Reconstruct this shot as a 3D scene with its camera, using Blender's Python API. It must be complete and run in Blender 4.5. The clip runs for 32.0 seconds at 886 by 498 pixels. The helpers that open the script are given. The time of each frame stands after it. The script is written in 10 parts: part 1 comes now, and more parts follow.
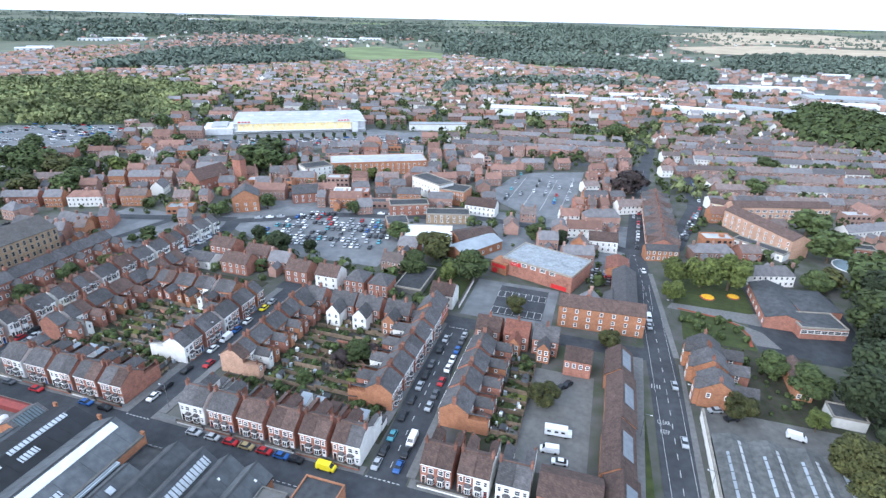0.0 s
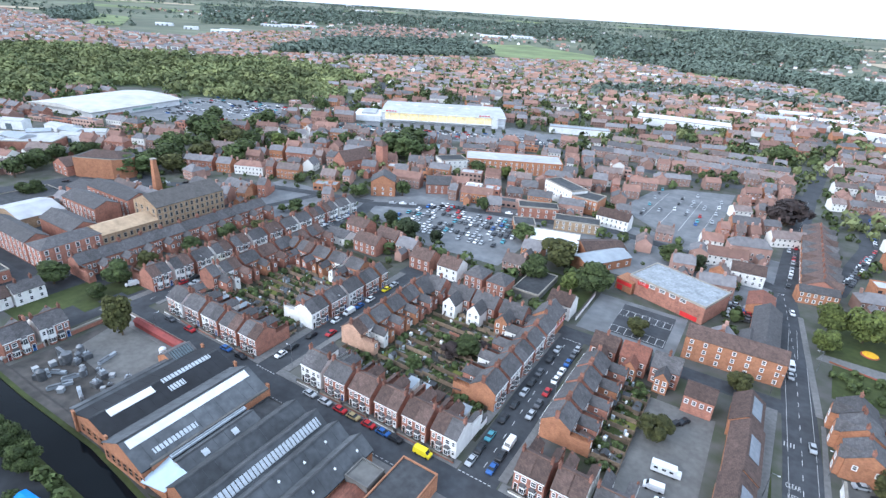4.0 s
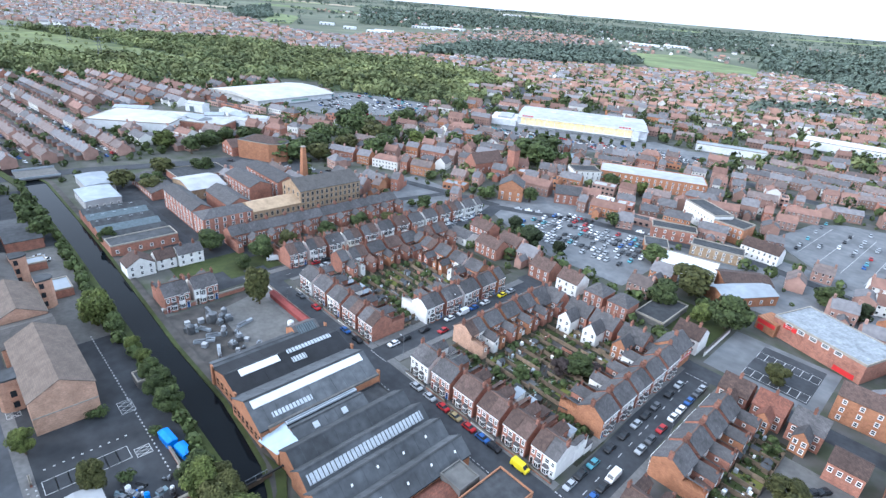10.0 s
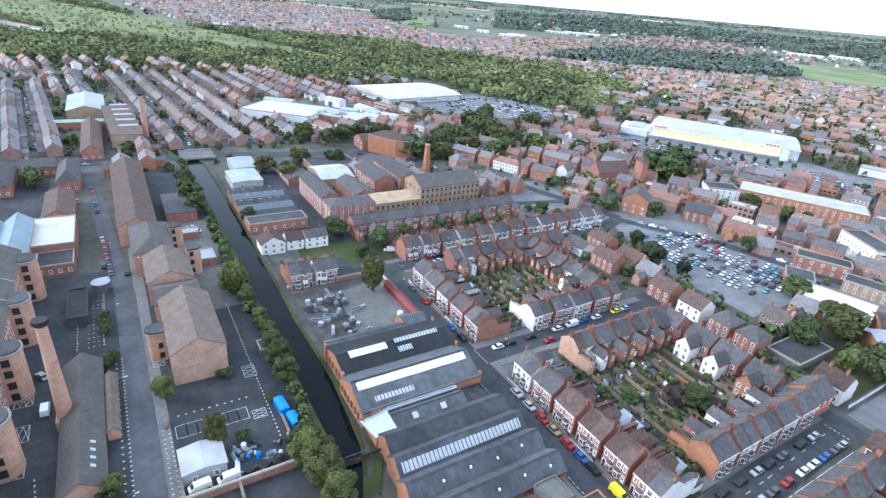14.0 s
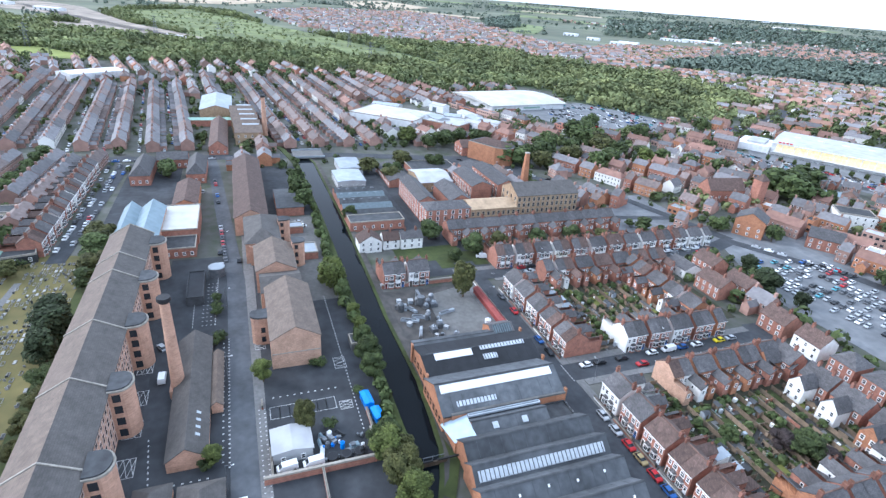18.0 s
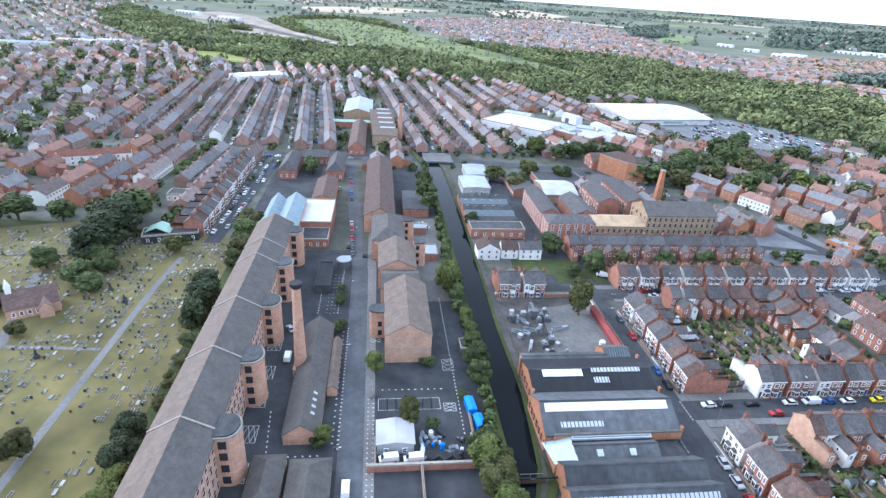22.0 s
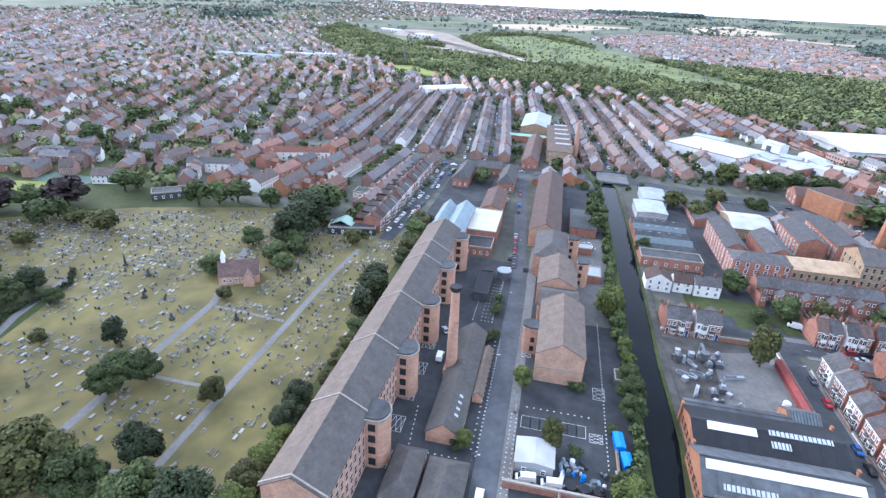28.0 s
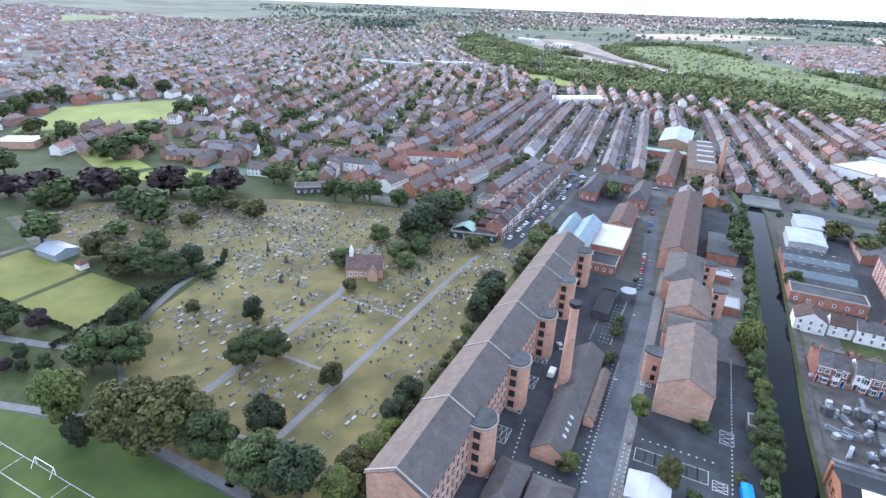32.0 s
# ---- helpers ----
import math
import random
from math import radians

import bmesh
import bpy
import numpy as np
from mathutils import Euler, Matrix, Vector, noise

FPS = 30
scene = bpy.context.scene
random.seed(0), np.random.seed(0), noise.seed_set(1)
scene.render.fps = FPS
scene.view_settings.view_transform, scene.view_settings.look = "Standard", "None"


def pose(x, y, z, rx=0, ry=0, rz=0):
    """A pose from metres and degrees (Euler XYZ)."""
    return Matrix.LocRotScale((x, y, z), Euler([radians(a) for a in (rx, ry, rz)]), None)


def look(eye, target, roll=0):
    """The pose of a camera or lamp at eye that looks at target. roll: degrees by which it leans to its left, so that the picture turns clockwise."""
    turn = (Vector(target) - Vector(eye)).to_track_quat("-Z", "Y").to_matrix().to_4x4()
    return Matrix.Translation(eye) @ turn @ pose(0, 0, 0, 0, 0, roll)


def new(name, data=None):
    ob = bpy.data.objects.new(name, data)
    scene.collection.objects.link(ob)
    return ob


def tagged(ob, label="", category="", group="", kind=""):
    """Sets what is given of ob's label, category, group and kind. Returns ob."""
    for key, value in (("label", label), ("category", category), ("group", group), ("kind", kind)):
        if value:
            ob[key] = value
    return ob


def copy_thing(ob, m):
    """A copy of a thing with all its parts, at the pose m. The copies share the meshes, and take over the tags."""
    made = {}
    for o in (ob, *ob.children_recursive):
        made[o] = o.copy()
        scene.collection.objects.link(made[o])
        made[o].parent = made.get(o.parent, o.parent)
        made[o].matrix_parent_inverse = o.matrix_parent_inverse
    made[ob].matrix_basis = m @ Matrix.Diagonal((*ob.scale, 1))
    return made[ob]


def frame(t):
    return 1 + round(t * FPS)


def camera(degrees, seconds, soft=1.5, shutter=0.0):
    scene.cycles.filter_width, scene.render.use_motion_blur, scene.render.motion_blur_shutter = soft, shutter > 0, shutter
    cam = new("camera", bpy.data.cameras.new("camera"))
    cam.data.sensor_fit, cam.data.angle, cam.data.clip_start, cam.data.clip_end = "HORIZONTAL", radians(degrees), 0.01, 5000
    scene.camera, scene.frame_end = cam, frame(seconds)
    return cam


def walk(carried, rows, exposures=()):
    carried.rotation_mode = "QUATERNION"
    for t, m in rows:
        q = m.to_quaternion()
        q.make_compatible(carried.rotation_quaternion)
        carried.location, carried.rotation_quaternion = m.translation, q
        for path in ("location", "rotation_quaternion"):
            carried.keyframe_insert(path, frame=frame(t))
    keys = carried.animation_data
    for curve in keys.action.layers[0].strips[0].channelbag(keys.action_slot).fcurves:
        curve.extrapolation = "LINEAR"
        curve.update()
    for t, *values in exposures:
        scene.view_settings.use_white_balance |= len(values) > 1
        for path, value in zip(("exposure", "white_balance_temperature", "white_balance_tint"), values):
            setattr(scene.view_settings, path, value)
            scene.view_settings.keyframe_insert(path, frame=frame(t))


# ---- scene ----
cam = camera(78.97, 32.0, soft=1.4)
# seconds, place, then degrees: yaw, pitch, lean to the right
ROWS = [
    (0, 0.00, 0.00, 105.80, 16.506, -23.327, -1.389),
    (0.5, -0.08, 0.04, 105.86, 19.806, -23.503, -2.034),
    (1, -0.15, 0.07, 105.93, 23.533, -23.681, -2.707),
    (1.5, -0.23, 0.10, 106.00, 26.382, -23.808, -3.240),
    (2, -0.31, 0.13, 106.07, 27.959, -23.893, -3.478),
    (2.5, -0.38, 0.16, 106.14, 28.878, -23.931, -3.596),
    (3, -0.46, 0.19, 106.20, 29.419, -23.977, -3.633),
    (3.5, -0.53, 0.22, 106.27, 29.927, -24.033, -3.624),
    (5.5, -0.86, 0.39, 106.49, 33.307, -24.182, -3.888),
    (6, -0.94, 0.44, 106.53, 34.168, -24.185, -3.972),
    (6.5, -1.04, 0.52, 106.56, 34.952, -24.213, -3.986),
    (7, -1.14, 0.63, 106.57, 35.885, -24.216, -4.094),
    (7.5, -1.25, 0.75, 106.56, 37.170, -24.286, -4.213),
    (8, -1.36, 0.86, 106.54, 39.209, -24.403, -4.418),
    (8.5, -1.48, 0.96, 106.49, 40.980, -24.537, -4.527),
    (9, -1.61, 1.00, 106.42, 42.196, -24.545, -4.588),
    (9.5, -1.74, 1.00, 106.32, 43.114, -24.571, -4.595),
    (10, -1.88, 0.98, 106.18, 44.521, -24.599, -4.691),
    (10.5, -2.03, 0.94, 106.02, 46.043, -24.660, -4.737),
    (11, -2.18, 0.88, 105.86, 47.503, -24.705, -4.790),
    (11.5, -2.33, 0.82, 105.69, 49.226, -24.805, -4.885),
    (12, -2.47, 0.77, 105.54, 51.314, -24.952, -4.972),
    (12.5, -2.59, 0.72, 105.42, 52.856, -25.005, -4.969),
    (13, -2.70, 0.69, 105.33, 54.531, -25.107, -4.968),
    (13.5, -2.79, 0.67, 105.27, 56.091, -25.166, -4.974),
    (14, -2.87, 0.65, 105.24, 57.463, -25.192, -4.916),
    (14.5, -2.93, 0.63, 105.23, 58.489, -25.219, -4.774),
    (16.5, -3.11, 0.63, 105.29, 63.519, -25.257, -4.466),
    (17, -3.15, 0.65, 105.31, 65.115, -25.317, -4.420),
    (17.5, -3.18, 0.70, 105.35, 66.895, -25.332, -4.424),
    (18, -3.19, 0.79, 105.42, 68.351, -25.320, -4.354),
    (18.5, -3.19, 0.88, 105.50, 70.077, -25.317, -4.274),
    (19, -3.19, 0.94, 105.58, 71.852, -25.351, -4.250),
    (19.5, -3.19, 0.97, 105.63, 73.933, -25.370, -4.249),
    (20, -3.19, 0.99, 105.69, 75.960, -25.430, -4.195),
    (20.5, -3.18, 1.00, 105.75, 77.857, -25.444, -4.175),
    (21, -3.18, 1.00, 105.81, 79.247, -25.422, -4.041),
    (21.5, -3.17, 1.01, 105.86, 80.723, -25.426, -3.915),
    (22, -3.17, 1.02, 105.89, 82.330, -25.397, -3.811),
    (22.5, -3.16, 1.05, 105.89, 83.740, -25.366, -3.726),
    (23, -3.17, 1.05, 105.84, 85.032, -25.337, -3.617),
    (23.5, -3.19, 1.02, 105.76, 86.234, -25.262, -3.430),
    (24, -3.22, 0.99, 105.68, 87.468, -25.199, -3.246),
    (24.5, -3.25, 0.95, 105.59, 88.789, -25.139, -3.096),
    (25, -3.29, 0.90, 105.50, 90.192, -25.083, -2.911),
    (25.5, -3.33, 0.83, 105.41, 91.904, -25.034, -2.852),
    (26, -3.37, 0.75, 105.32, 93.892, -24.984, -2.840),
    (26.5, -3.41, 0.65, 105.23, 95.963, -24.958, -2.847),
    (28.5, -3.58, 0.18, 104.85, 102.566, -24.738, -2.834),
    (29, -3.63, 0.05, 104.76, 104.025, -24.687, -2.786),
    (29.5, -3.68, -0.08, 104.66, 105.608, -24.650, -2.757),
    (30, -3.73, -0.21, 104.57, 107.260, -24.600, -2.745),
    (30.5, -3.79, -0.34, 104.48, 108.992, -24.548, -2.717),
    (31, -3.85, -0.47, 104.39, 110.879, -24.516, -2.685),
    (31.5, -3.98, -0.60, 104.33, 112.788, -24.477, -2.494),
    (32, -4.15, -0.75, 104.27, 114.911, -24.449, -2.200),
]
walk(cam, [(t, pose(x, y, z, 0, 0, yaw) @ pose(0, 0, 0, 90 + pitch) @ pose(0, 0, 0, 0, 0, -lean)) for t, x, y, z, yaw, pitch, lean in ROWS],
     exposures=[(0, 0.95, 5500, 11), (9, 1.06, 5480, 11), (20, 1.16, 5470, 13), (25, 1.25, 5420, 15), (32, 1.18, 5420, 18)])

# ---- sky and light: a bright overcast evening ----
world = bpy.data.worlds.new("sky")
scene.world = world
world.use_nodes = True
wn = world.node_tree
sky = wn.nodes.new("ShaderNodeTexSky")
sky.sky_type, sky.sun_disc = "NISHITA", False
sky.sun_elevation, sky.sun_rotation = radians(24), radians(210)
sky.air_density, sky.dust_density, sky.ozone_density, sky.altitude = 1.0, 4.0, 1.0, 100
tint = wn.nodes.new("ShaderNodeHueSaturation")
tint.inputs["Saturation"].default_value = 0.42
wn.links.new(sky.outputs[0], tint.inputs["Color"])
veil = wn.nodes.new("ShaderNodeMix")  # a thin even cloud layer over the sky
veil.data_type = "RGBA"
veil.inputs["Factor"].default_value = 0.75
veil.inputs["B"].default_value = (6.5, 7.25, 8.0, 1)
wn.links.new(tint.outputs[0], veil.inputs["A"])
wn.links.new(veil.outputs["Result"], wn.nodes["Background"].inputs[0])
wn.nodes["Background"].inputs[1].default_value = 0.15
sun_data = bpy.data.lights.new("sun", "SUN")
sun_data.energy, sun_data.angle, sun_data.color = 1.2, radians(30), (1.0, 0.95, 0.88)
sun_lamp = new("sun", sun_data)
sun_lamp.matrix_world = look((0, 0, 200), (0.5 * 160, 0.87 * 160, 110))

# ---- materials ----
MATS = {}


def mat(name, a, b=None, scale=1.0, rough=0.85, metal=0.0, bump=0.0, big=0.0, rnd=0.0, isl=0.0, big_scale=0.05, alpha=None):
    """Two colours mixed by noise of a real size; big: broad patches; rnd, isl: value shift from object to object or piece to piece."""
    m = bpy.data.materials.new(name)
    m.use_nodes = True
    t = m.node_tree
    n, l = t.nodes, t.links
    p = n["Principled BSDF"]
    p.inputs["Roughness"].default_value, p.inputs["Metallic"].default_value = rough, metal
    p.inputs["Specular IOR Level"].default_value = 0.3
    b = b or tuple(c * 0.7 for c in a)
    co = n.new("ShaderNodeNewGeometry")
    no = n.new("ShaderNodeTexNoise")
    no.inputs["Scale"].default_value, no.inputs["Detail"].default_value = scale, 3.0
    l.new(co.outputs["Position"], no.inputs["Vector"])
    ramp = n.new("ShaderNodeValToRGB")
    ramp.color_ramp.elements[0].position, ramp.color_ramp.elements[1].position = 0.3, 0.7
    ramp.color_ramp.elements[0].color, ramp.color_ramp.elements[1].color = (*b, 1), (*a, 1)
    l.new(no.outputs["Fac"], ramp.inputs[0])
    out = ramp.outputs[0]
    hsv = None
    if big or rnd or isl:
        hsv = n.new("ShaderNodeHueSaturation")
        l.new(out, hsv.inputs["Color"])
        val = None
        for kind, amount in (("big", big), ("rnd", rnd), ("isl", isl)):
            if not amount:
                continue
            if kind == "big":
                src = n.new("ShaderNodeTexNoise")
                src.inputs["Scale"].default_value, src.inputs["Detail"].default_value = big_scale, 2.0
                l.new(co.outputs["Position"], src.inputs["Vector"])
                sock = src.outputs["Fac"]
            elif kind == "rnd":
                sock = n.new("ShaderNodeObjectInfo").outputs["Random"]
            else:
                sock = co.outputs["Random Per Island"]
            mr = n.new("ShaderNodeMapRange")
            mr.inputs["From Min"].default_value, mr.inputs["From Max"].default_value = (0.3, 0.7) if kind == "big" else (0.0, 1.0)
            mr.inputs["To Min"].default_value, mr.inputs["To Max"].default_value = 1 - amount, 1 + amount
            l.new(sock, mr.inputs["Value"])
            if val is None:
                val = mr.outputs[0]
            else:
                mu = n.new("ShaderNodeMath")
                mu.operation = "MULTIPLY"
                l.new(val, mu.inputs[0])
                l.new(mr.outputs[0], mu.inputs[1])
                val = mu.outputs[0]
        l.new(val, hsv.inputs["Value"])
        out = hsv.outputs[0]
    l.new(out, p.inputs["Base Color"])
    if bump:
        bp = n.new("ShaderNodeBump")
        bp.inputs["Strength"].default_value, bp.inputs["Distance"].default_value = bump, 0.05
        l.new(no.outputs["Fac"], bp.inputs["Height"])
        l.new(bp.outputs[0], p.inputs["Normal"])
    MATS[name] = m
    return m


def courses(name, a, b, mortar, wide=0.45, high=0.16, rnd=0.15, rough=0.9, hi=1.1, lo=0.72):
    """Brickwork or roof slates in real courses, weathered in patches."""
    m = mat(name, a, b, 0.8, rough, rnd=rnd, big=0.12, big_scale=0.3)
    t = m.node_tree
    n, l = t.nodes, t.links
    p = n["Principled BSDF"]
    src = p.inputs["Base Color"].links[0].from_socket
    br = n.new("ShaderNodeTexBrick")
    br.inputs["Scale"].default_value = 1.0
    br.inputs["Brick Width"].default_value, br.inputs["Row Height"].default_value, br.inputs["Mortar Size"].default_value = wide, high, 0.02
    br.inputs["Color1"].default_value, br.inputs["Color2"].default_value = (hi, hi, hi, 1), (lo, lo, lo, 1)
    br.inputs["Mortar"].default_value = (*mortar, 1)
    co = n.new("ShaderNodeNewGeometry")
    sep, com, add = n.new("ShaderNodeSeparateXYZ"), n.new("ShaderNodeCombineXYZ"), n.new("ShaderNodeMath")
    l.new(co.outputs["Position"], sep.inputs[0])
    l.new(sep.outputs[0], add.inputs[0])
    l.new(sep.outputs[1], add.inputs[1])
    l.new(add.outputs[0], com.inputs[0])
    l.new(sep.outputs[2], com.inputs[1])
    l.new(com.outputs[0], br.inputs["Vector"])
    mx = n.new("ShaderNodeMix")
    mx.data_type, mx.blend_type = "RGBA", "MULTIPLY"
    mx.inputs["Factor"].default_value = 1.0
    l.new(src, mx.inputs["A"])
    l.new(br.outputs["Color"], mx.inputs["B"])
    l.new(mx.outputs["Result"], p.inputs["Base Color"])
    return m


courses("brick_red", (0.39, 0.178, 0.122), (0.27, 0.128, 0.093), (0.9, 0.95, 1.0))
courses("brick_orange", (0.43, 0.20, 0.105), (0.33, 0.15, 0.084), (0.9, 0.95, 1.0))
courses("brick_pink", (0.53, 0.335, 0.235), (0.45, 0.275, 0.19), (0.9, 0.95, 1.0), rnd=0.06)
courses("brick_mill", (0.51, 0.31, 0.215), (0.425, 0.25, 0.17), (0.95, 0.95, 1.0), rnd=0.05)
courses("brick_buff", (0.39, 0.28, 0.18), (0.29, 0.205, 0.13), (0.95, 0.95, 0.95), rnd=0.08)
mat("render_white", (0.78, 0.77, 0.74), (0.64, 0.63, 0.60), 0.6, 0.9, rnd=0.08)
mat("render_cream", (0.62, 0.55, 0.42), (0.52, 0.46, 0.35), 0.6, 0.9, rnd=0.1)
courses("roof_slate", (0.105, 0.099, 0.10), (0.068, 0.064, 0.065), (0.7, 0.7, 0.7), 0.5, 0.22, 0.25, 0.7)
courses("roof_tile", (0.122, 0.080, 0.066), (0.078, 0.053, 0.045), (0.7, 0.7, 0.7), 0.4, 0.25, 0.28, 0.85)
courses("roof_chapel", (0.2, 0.135, 0.115), (0.14, 0.095, 0.082), (0.7, 0.7, 0.7), 0.4, 0.25, 0.28, 0.85)
courses("roof_red", (0.24, 0.098, 0.066), (0.165, 0.072, 0.052), (0.7, 0.7, 0.7), 0.4, 0.25, 0.15, 0.85)
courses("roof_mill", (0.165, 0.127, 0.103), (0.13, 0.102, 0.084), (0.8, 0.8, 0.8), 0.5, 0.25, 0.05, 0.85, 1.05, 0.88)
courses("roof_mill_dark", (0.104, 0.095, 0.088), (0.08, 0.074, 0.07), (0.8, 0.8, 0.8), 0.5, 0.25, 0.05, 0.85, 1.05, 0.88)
mat("roof_sheet", (0.082, 0.088, 0.095), (0.05, 0.054, 0.059), 0.5, 0.75, big=0.3, big_scale=0.08, rnd=0.2)
mat("roof_patchy", (0.30, 0.32, 0.335), (0.185, 0.198, 0.21), 0.9, 0.8, big=0.2, big_scale=0.25)
# pale base colour stands in for sky reflected in the panels
mat("solar", (0.20, 0.22, 0.25), (0.15, 0.17, 0.195), 0.5, 0.25)
mat("depot_sheet", (0.125, 0.127, 0.124), (0.075, 0.077, 0.076), 0.8, 0.85, big=0.25, big_scale=0.15, rnd=0.15)
mat("felt", (0.066, 0.069, 0.073), (0.038, 0.04, 0.043), 0.5, 0.9, big=0.25, rnd=0.15)
mat("felt_black", (0.021, 0.023, 0.027), (0.014, 0.015, 0.018), 0.4, 0.75, big=0.3)
mat("sheet_grey", (0.30, 0.33, 0.36), (0.24, 0.265, 0.29), 0.3, 0.6, rnd=0.12, big=0.1)
mat("sheet_blue", (0.20, 0.265, 0.30), (0.15, 0.205, 0.235), 0.3, 0.55)
mat("sheet_white", (0.68, 0.69, 0.70), (0.55, 0.56, 0.57), 0.4, 0.6, big=0.08)
mat("sheet_pale", (0.40, 0.405, 0.41), (0.31, 0.315, 0.32), 0.2, 0.6, big=0.12)
mat("sheet_cream", (0.47, 0.46, 0.435), (0.38, 0.37, 0.35), 0.15, 0.6, big=0.12)
mat("sheet_sky", (0.42, 0.50, 0.56), (0.35, 0.43, 0.49), 0.5, 0.45)
mat("ridge_tile", (0.145, 0.088, 0.068), (0.095, 0.062, 0.05), 1.0, 0.9, rnd=0.3)
mat("glazed_blue", (0.11, 0.14, 0.155), (0.075, 0.098, 0.11), 0.8, 0.5)
mat("skylight", (0.46, 0.49, 0.52), (0.34, 0.37, 0.40), 1.2, 0.35)
mat("sheet_green", (0.27, 0.4, 0.33), (0.21, 0.32, 0.265), 0.3, 0.6)
mat("court_green", (0.085, 0.125, 0.1), (0.06, 0.092, 0.075), 0.3, 0.9)
mat("asphalt", (0.053, 0.0565, 0.0625), (0.038, 0.041, 0.046), 0.5, 0.9, big=0.22, big_scale=0.12)
mat("asphalt_worn", (0.083, 0.089, 0.098), (0.062, 0.067, 0.074), 0.5, 0.9, big=0.2, big_scale=0.12)
mat("tarmac", (0.047, 0.050, 0.055), (0.032, 0.035, 0.039), 0.35, 0.95, big=0.28, big_scale=0.09)
mat("tarmac_pale", (0.165, 0.17, 0.176), (0.12, 0.125, 0.131), 0.25, 0.95, big=0.2, big_scale=0.07)
mat("frame_pink", (0.56, 0.43, 0.37), (0.47, 0.36, 0.31), 0.8, 0.8)
mat("paving", (0.165, 0.162, 0.158), (0.12, 0.118, 0.116), 0.9, 0.9, big=0.15)
mat("concrete", (0.142, 0.138, 0.131), (0.108, 0.105, 0.10), 0.6, 0.95, big=0.14, big_scale=0.2)
mat("gravel_yard", (0.086, 0.078, 0.071), (0.045, 0.043, 0.041), 0.3, 0.95, big=0.3, big_scale=0.12)
mat("town_ground", (0.105, 0.10, 0.096), (0.05, 0.06, 0.035), 0.12, 0.95, big=0.3, big_scale=0.02)
mat("country", (0.125, 0.132, 0.085), (0.085, 0.10, 0.068), 0.012, 0.95, big=0.35, big_scale=0.003)
mat("pasture", (0.17, 0.20, 0.085), (0.12, 0.155, 0.065), 0.03, 0.95, big=0.25, big_scale=0.01)
mat("scrub", (0.165, 0.185, 0.07), (0.09, 0.115, 0.045), 0.04, 0.95, big=0.3, big_scale=0.01)
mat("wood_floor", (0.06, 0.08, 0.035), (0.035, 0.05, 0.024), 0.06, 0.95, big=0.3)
mat("ballast", (0.30, 0.25, 0.20), (0.20, 0.17, 0.14), 0.03, 0.95, big=0.3, big_scale=0.02)
mat("rail_bed", (0.12, 0.11, 0.105), (0.08, 0.075, 0.07), 0.2, 0.9)
mat("grass_dry", (0.152, 0.124, 0.047), (0.085, 0.08, 0.03), 0.13, 0.95, big=0.28, big_scale=0.04)
mat("grass", (0.05, 0.062, 0.018), (0.031, 0.041, 0.013), 0.4, 0.95, big=0.3, big_scale=0.05)
mat("lawn", (0.152, 0.154, 0.04), (0.122, 0.132, 0.034), 0.25, 0.95, big=0.15, big_scale=0.05)
mat("pitch_green", (0.06, 0.086, 0.018), (0.046, 0.07, 0.015), 0.3, 0.95, big=0.2, big_scale=0.06)
mat("boarding", (0.43, 0.31, 0.20), (0.33, 0.24, 0.155), 0.7, 0.85, big=0.15, big_scale=0.2)
mat("meadow", (0.20, 0.225, 0.055), (0.16, 0.185, 0.046), 0.05, 0.95, big=0.15, big_scale=0.02)
mat("corn", (0.42, 0.34, 0.24), (0.35, 0.285, 0.20), 0.02, 0.95, big=0.1, big_scale=0.01)
mat("garden", (0.03, 0.038, 0.017), (0.05, 0.042, 0.033), 0.5, 0.95, big=0.3, big_scale=0.2)
mat("leaf", (0.076, 0.099, 0.033), (0.037, 0.051, 0.019), 0.5, 0.9, isl=0.35, rnd=0.28)
mat("leaf_light", (0.112, 0.132, 0.034), (0.055, 0.07, 0.02), 0.5, 0.9, isl=0.35, rnd=0.15)
mat("leaf_olive", (0.082, 0.082, 0.027), (0.038, 0.042, 0.014), 0.5, 0.9, isl=0.35, rnd=0.2)
mat("leaf_dark", (0.038, 0.05, 0.022), (0.019, 0.027, 0.012), 0.5, 0.9, isl=0.35, rnd=0.25)
mat("leaf_purple", (0.05, 0.036, 0.034), (0.03, 0.023, 0.021), 0.5, 0.9, isl=0.3, rnd=0.1)
# leaf green paled and blued for far trees, haze put into the colour
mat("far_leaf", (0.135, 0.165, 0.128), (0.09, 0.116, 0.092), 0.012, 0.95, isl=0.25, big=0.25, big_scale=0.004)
mat("wood_leaf", (0.20, 0.215, 0.088), (0.09, 0.112, 0.05), 0.03, 0.95, isl=0.25, big=0.4, big_scale=0.012)
mat("bark", (0.11, 0.085, 0.06), None, 2.0, 0.95)
mat("water", (0.005, 0.007, 0.009), (0.003, 0.005, 0.007), 0.05, 0.05)
MATS["water"].node_tree.nodes["Principled BSDF"].inputs["Specular IOR Level"].default_value = 0.06
mat("glass", (0.035, 0.04, 0.046), (0.02, 0.024, 0.03), 0.3, 0.12)
mat("upvc", (0.80, 0.80, 0.78), (0.70, 0.70, 0.68), 1.0, 0.5)
mat("stone_trim", (0.34, 0.31, 0.265), None, 1.0, 0.9)
mat("wood_dark", (0.09, 0.065, 0.045), None, 1.5, 0.8, rnd=0.3)
mat("fence_wood", (0.24, 0.175, 0.12), (0.14, 0.11, 0.08), 1.0, 0.9, rnd=0.3)
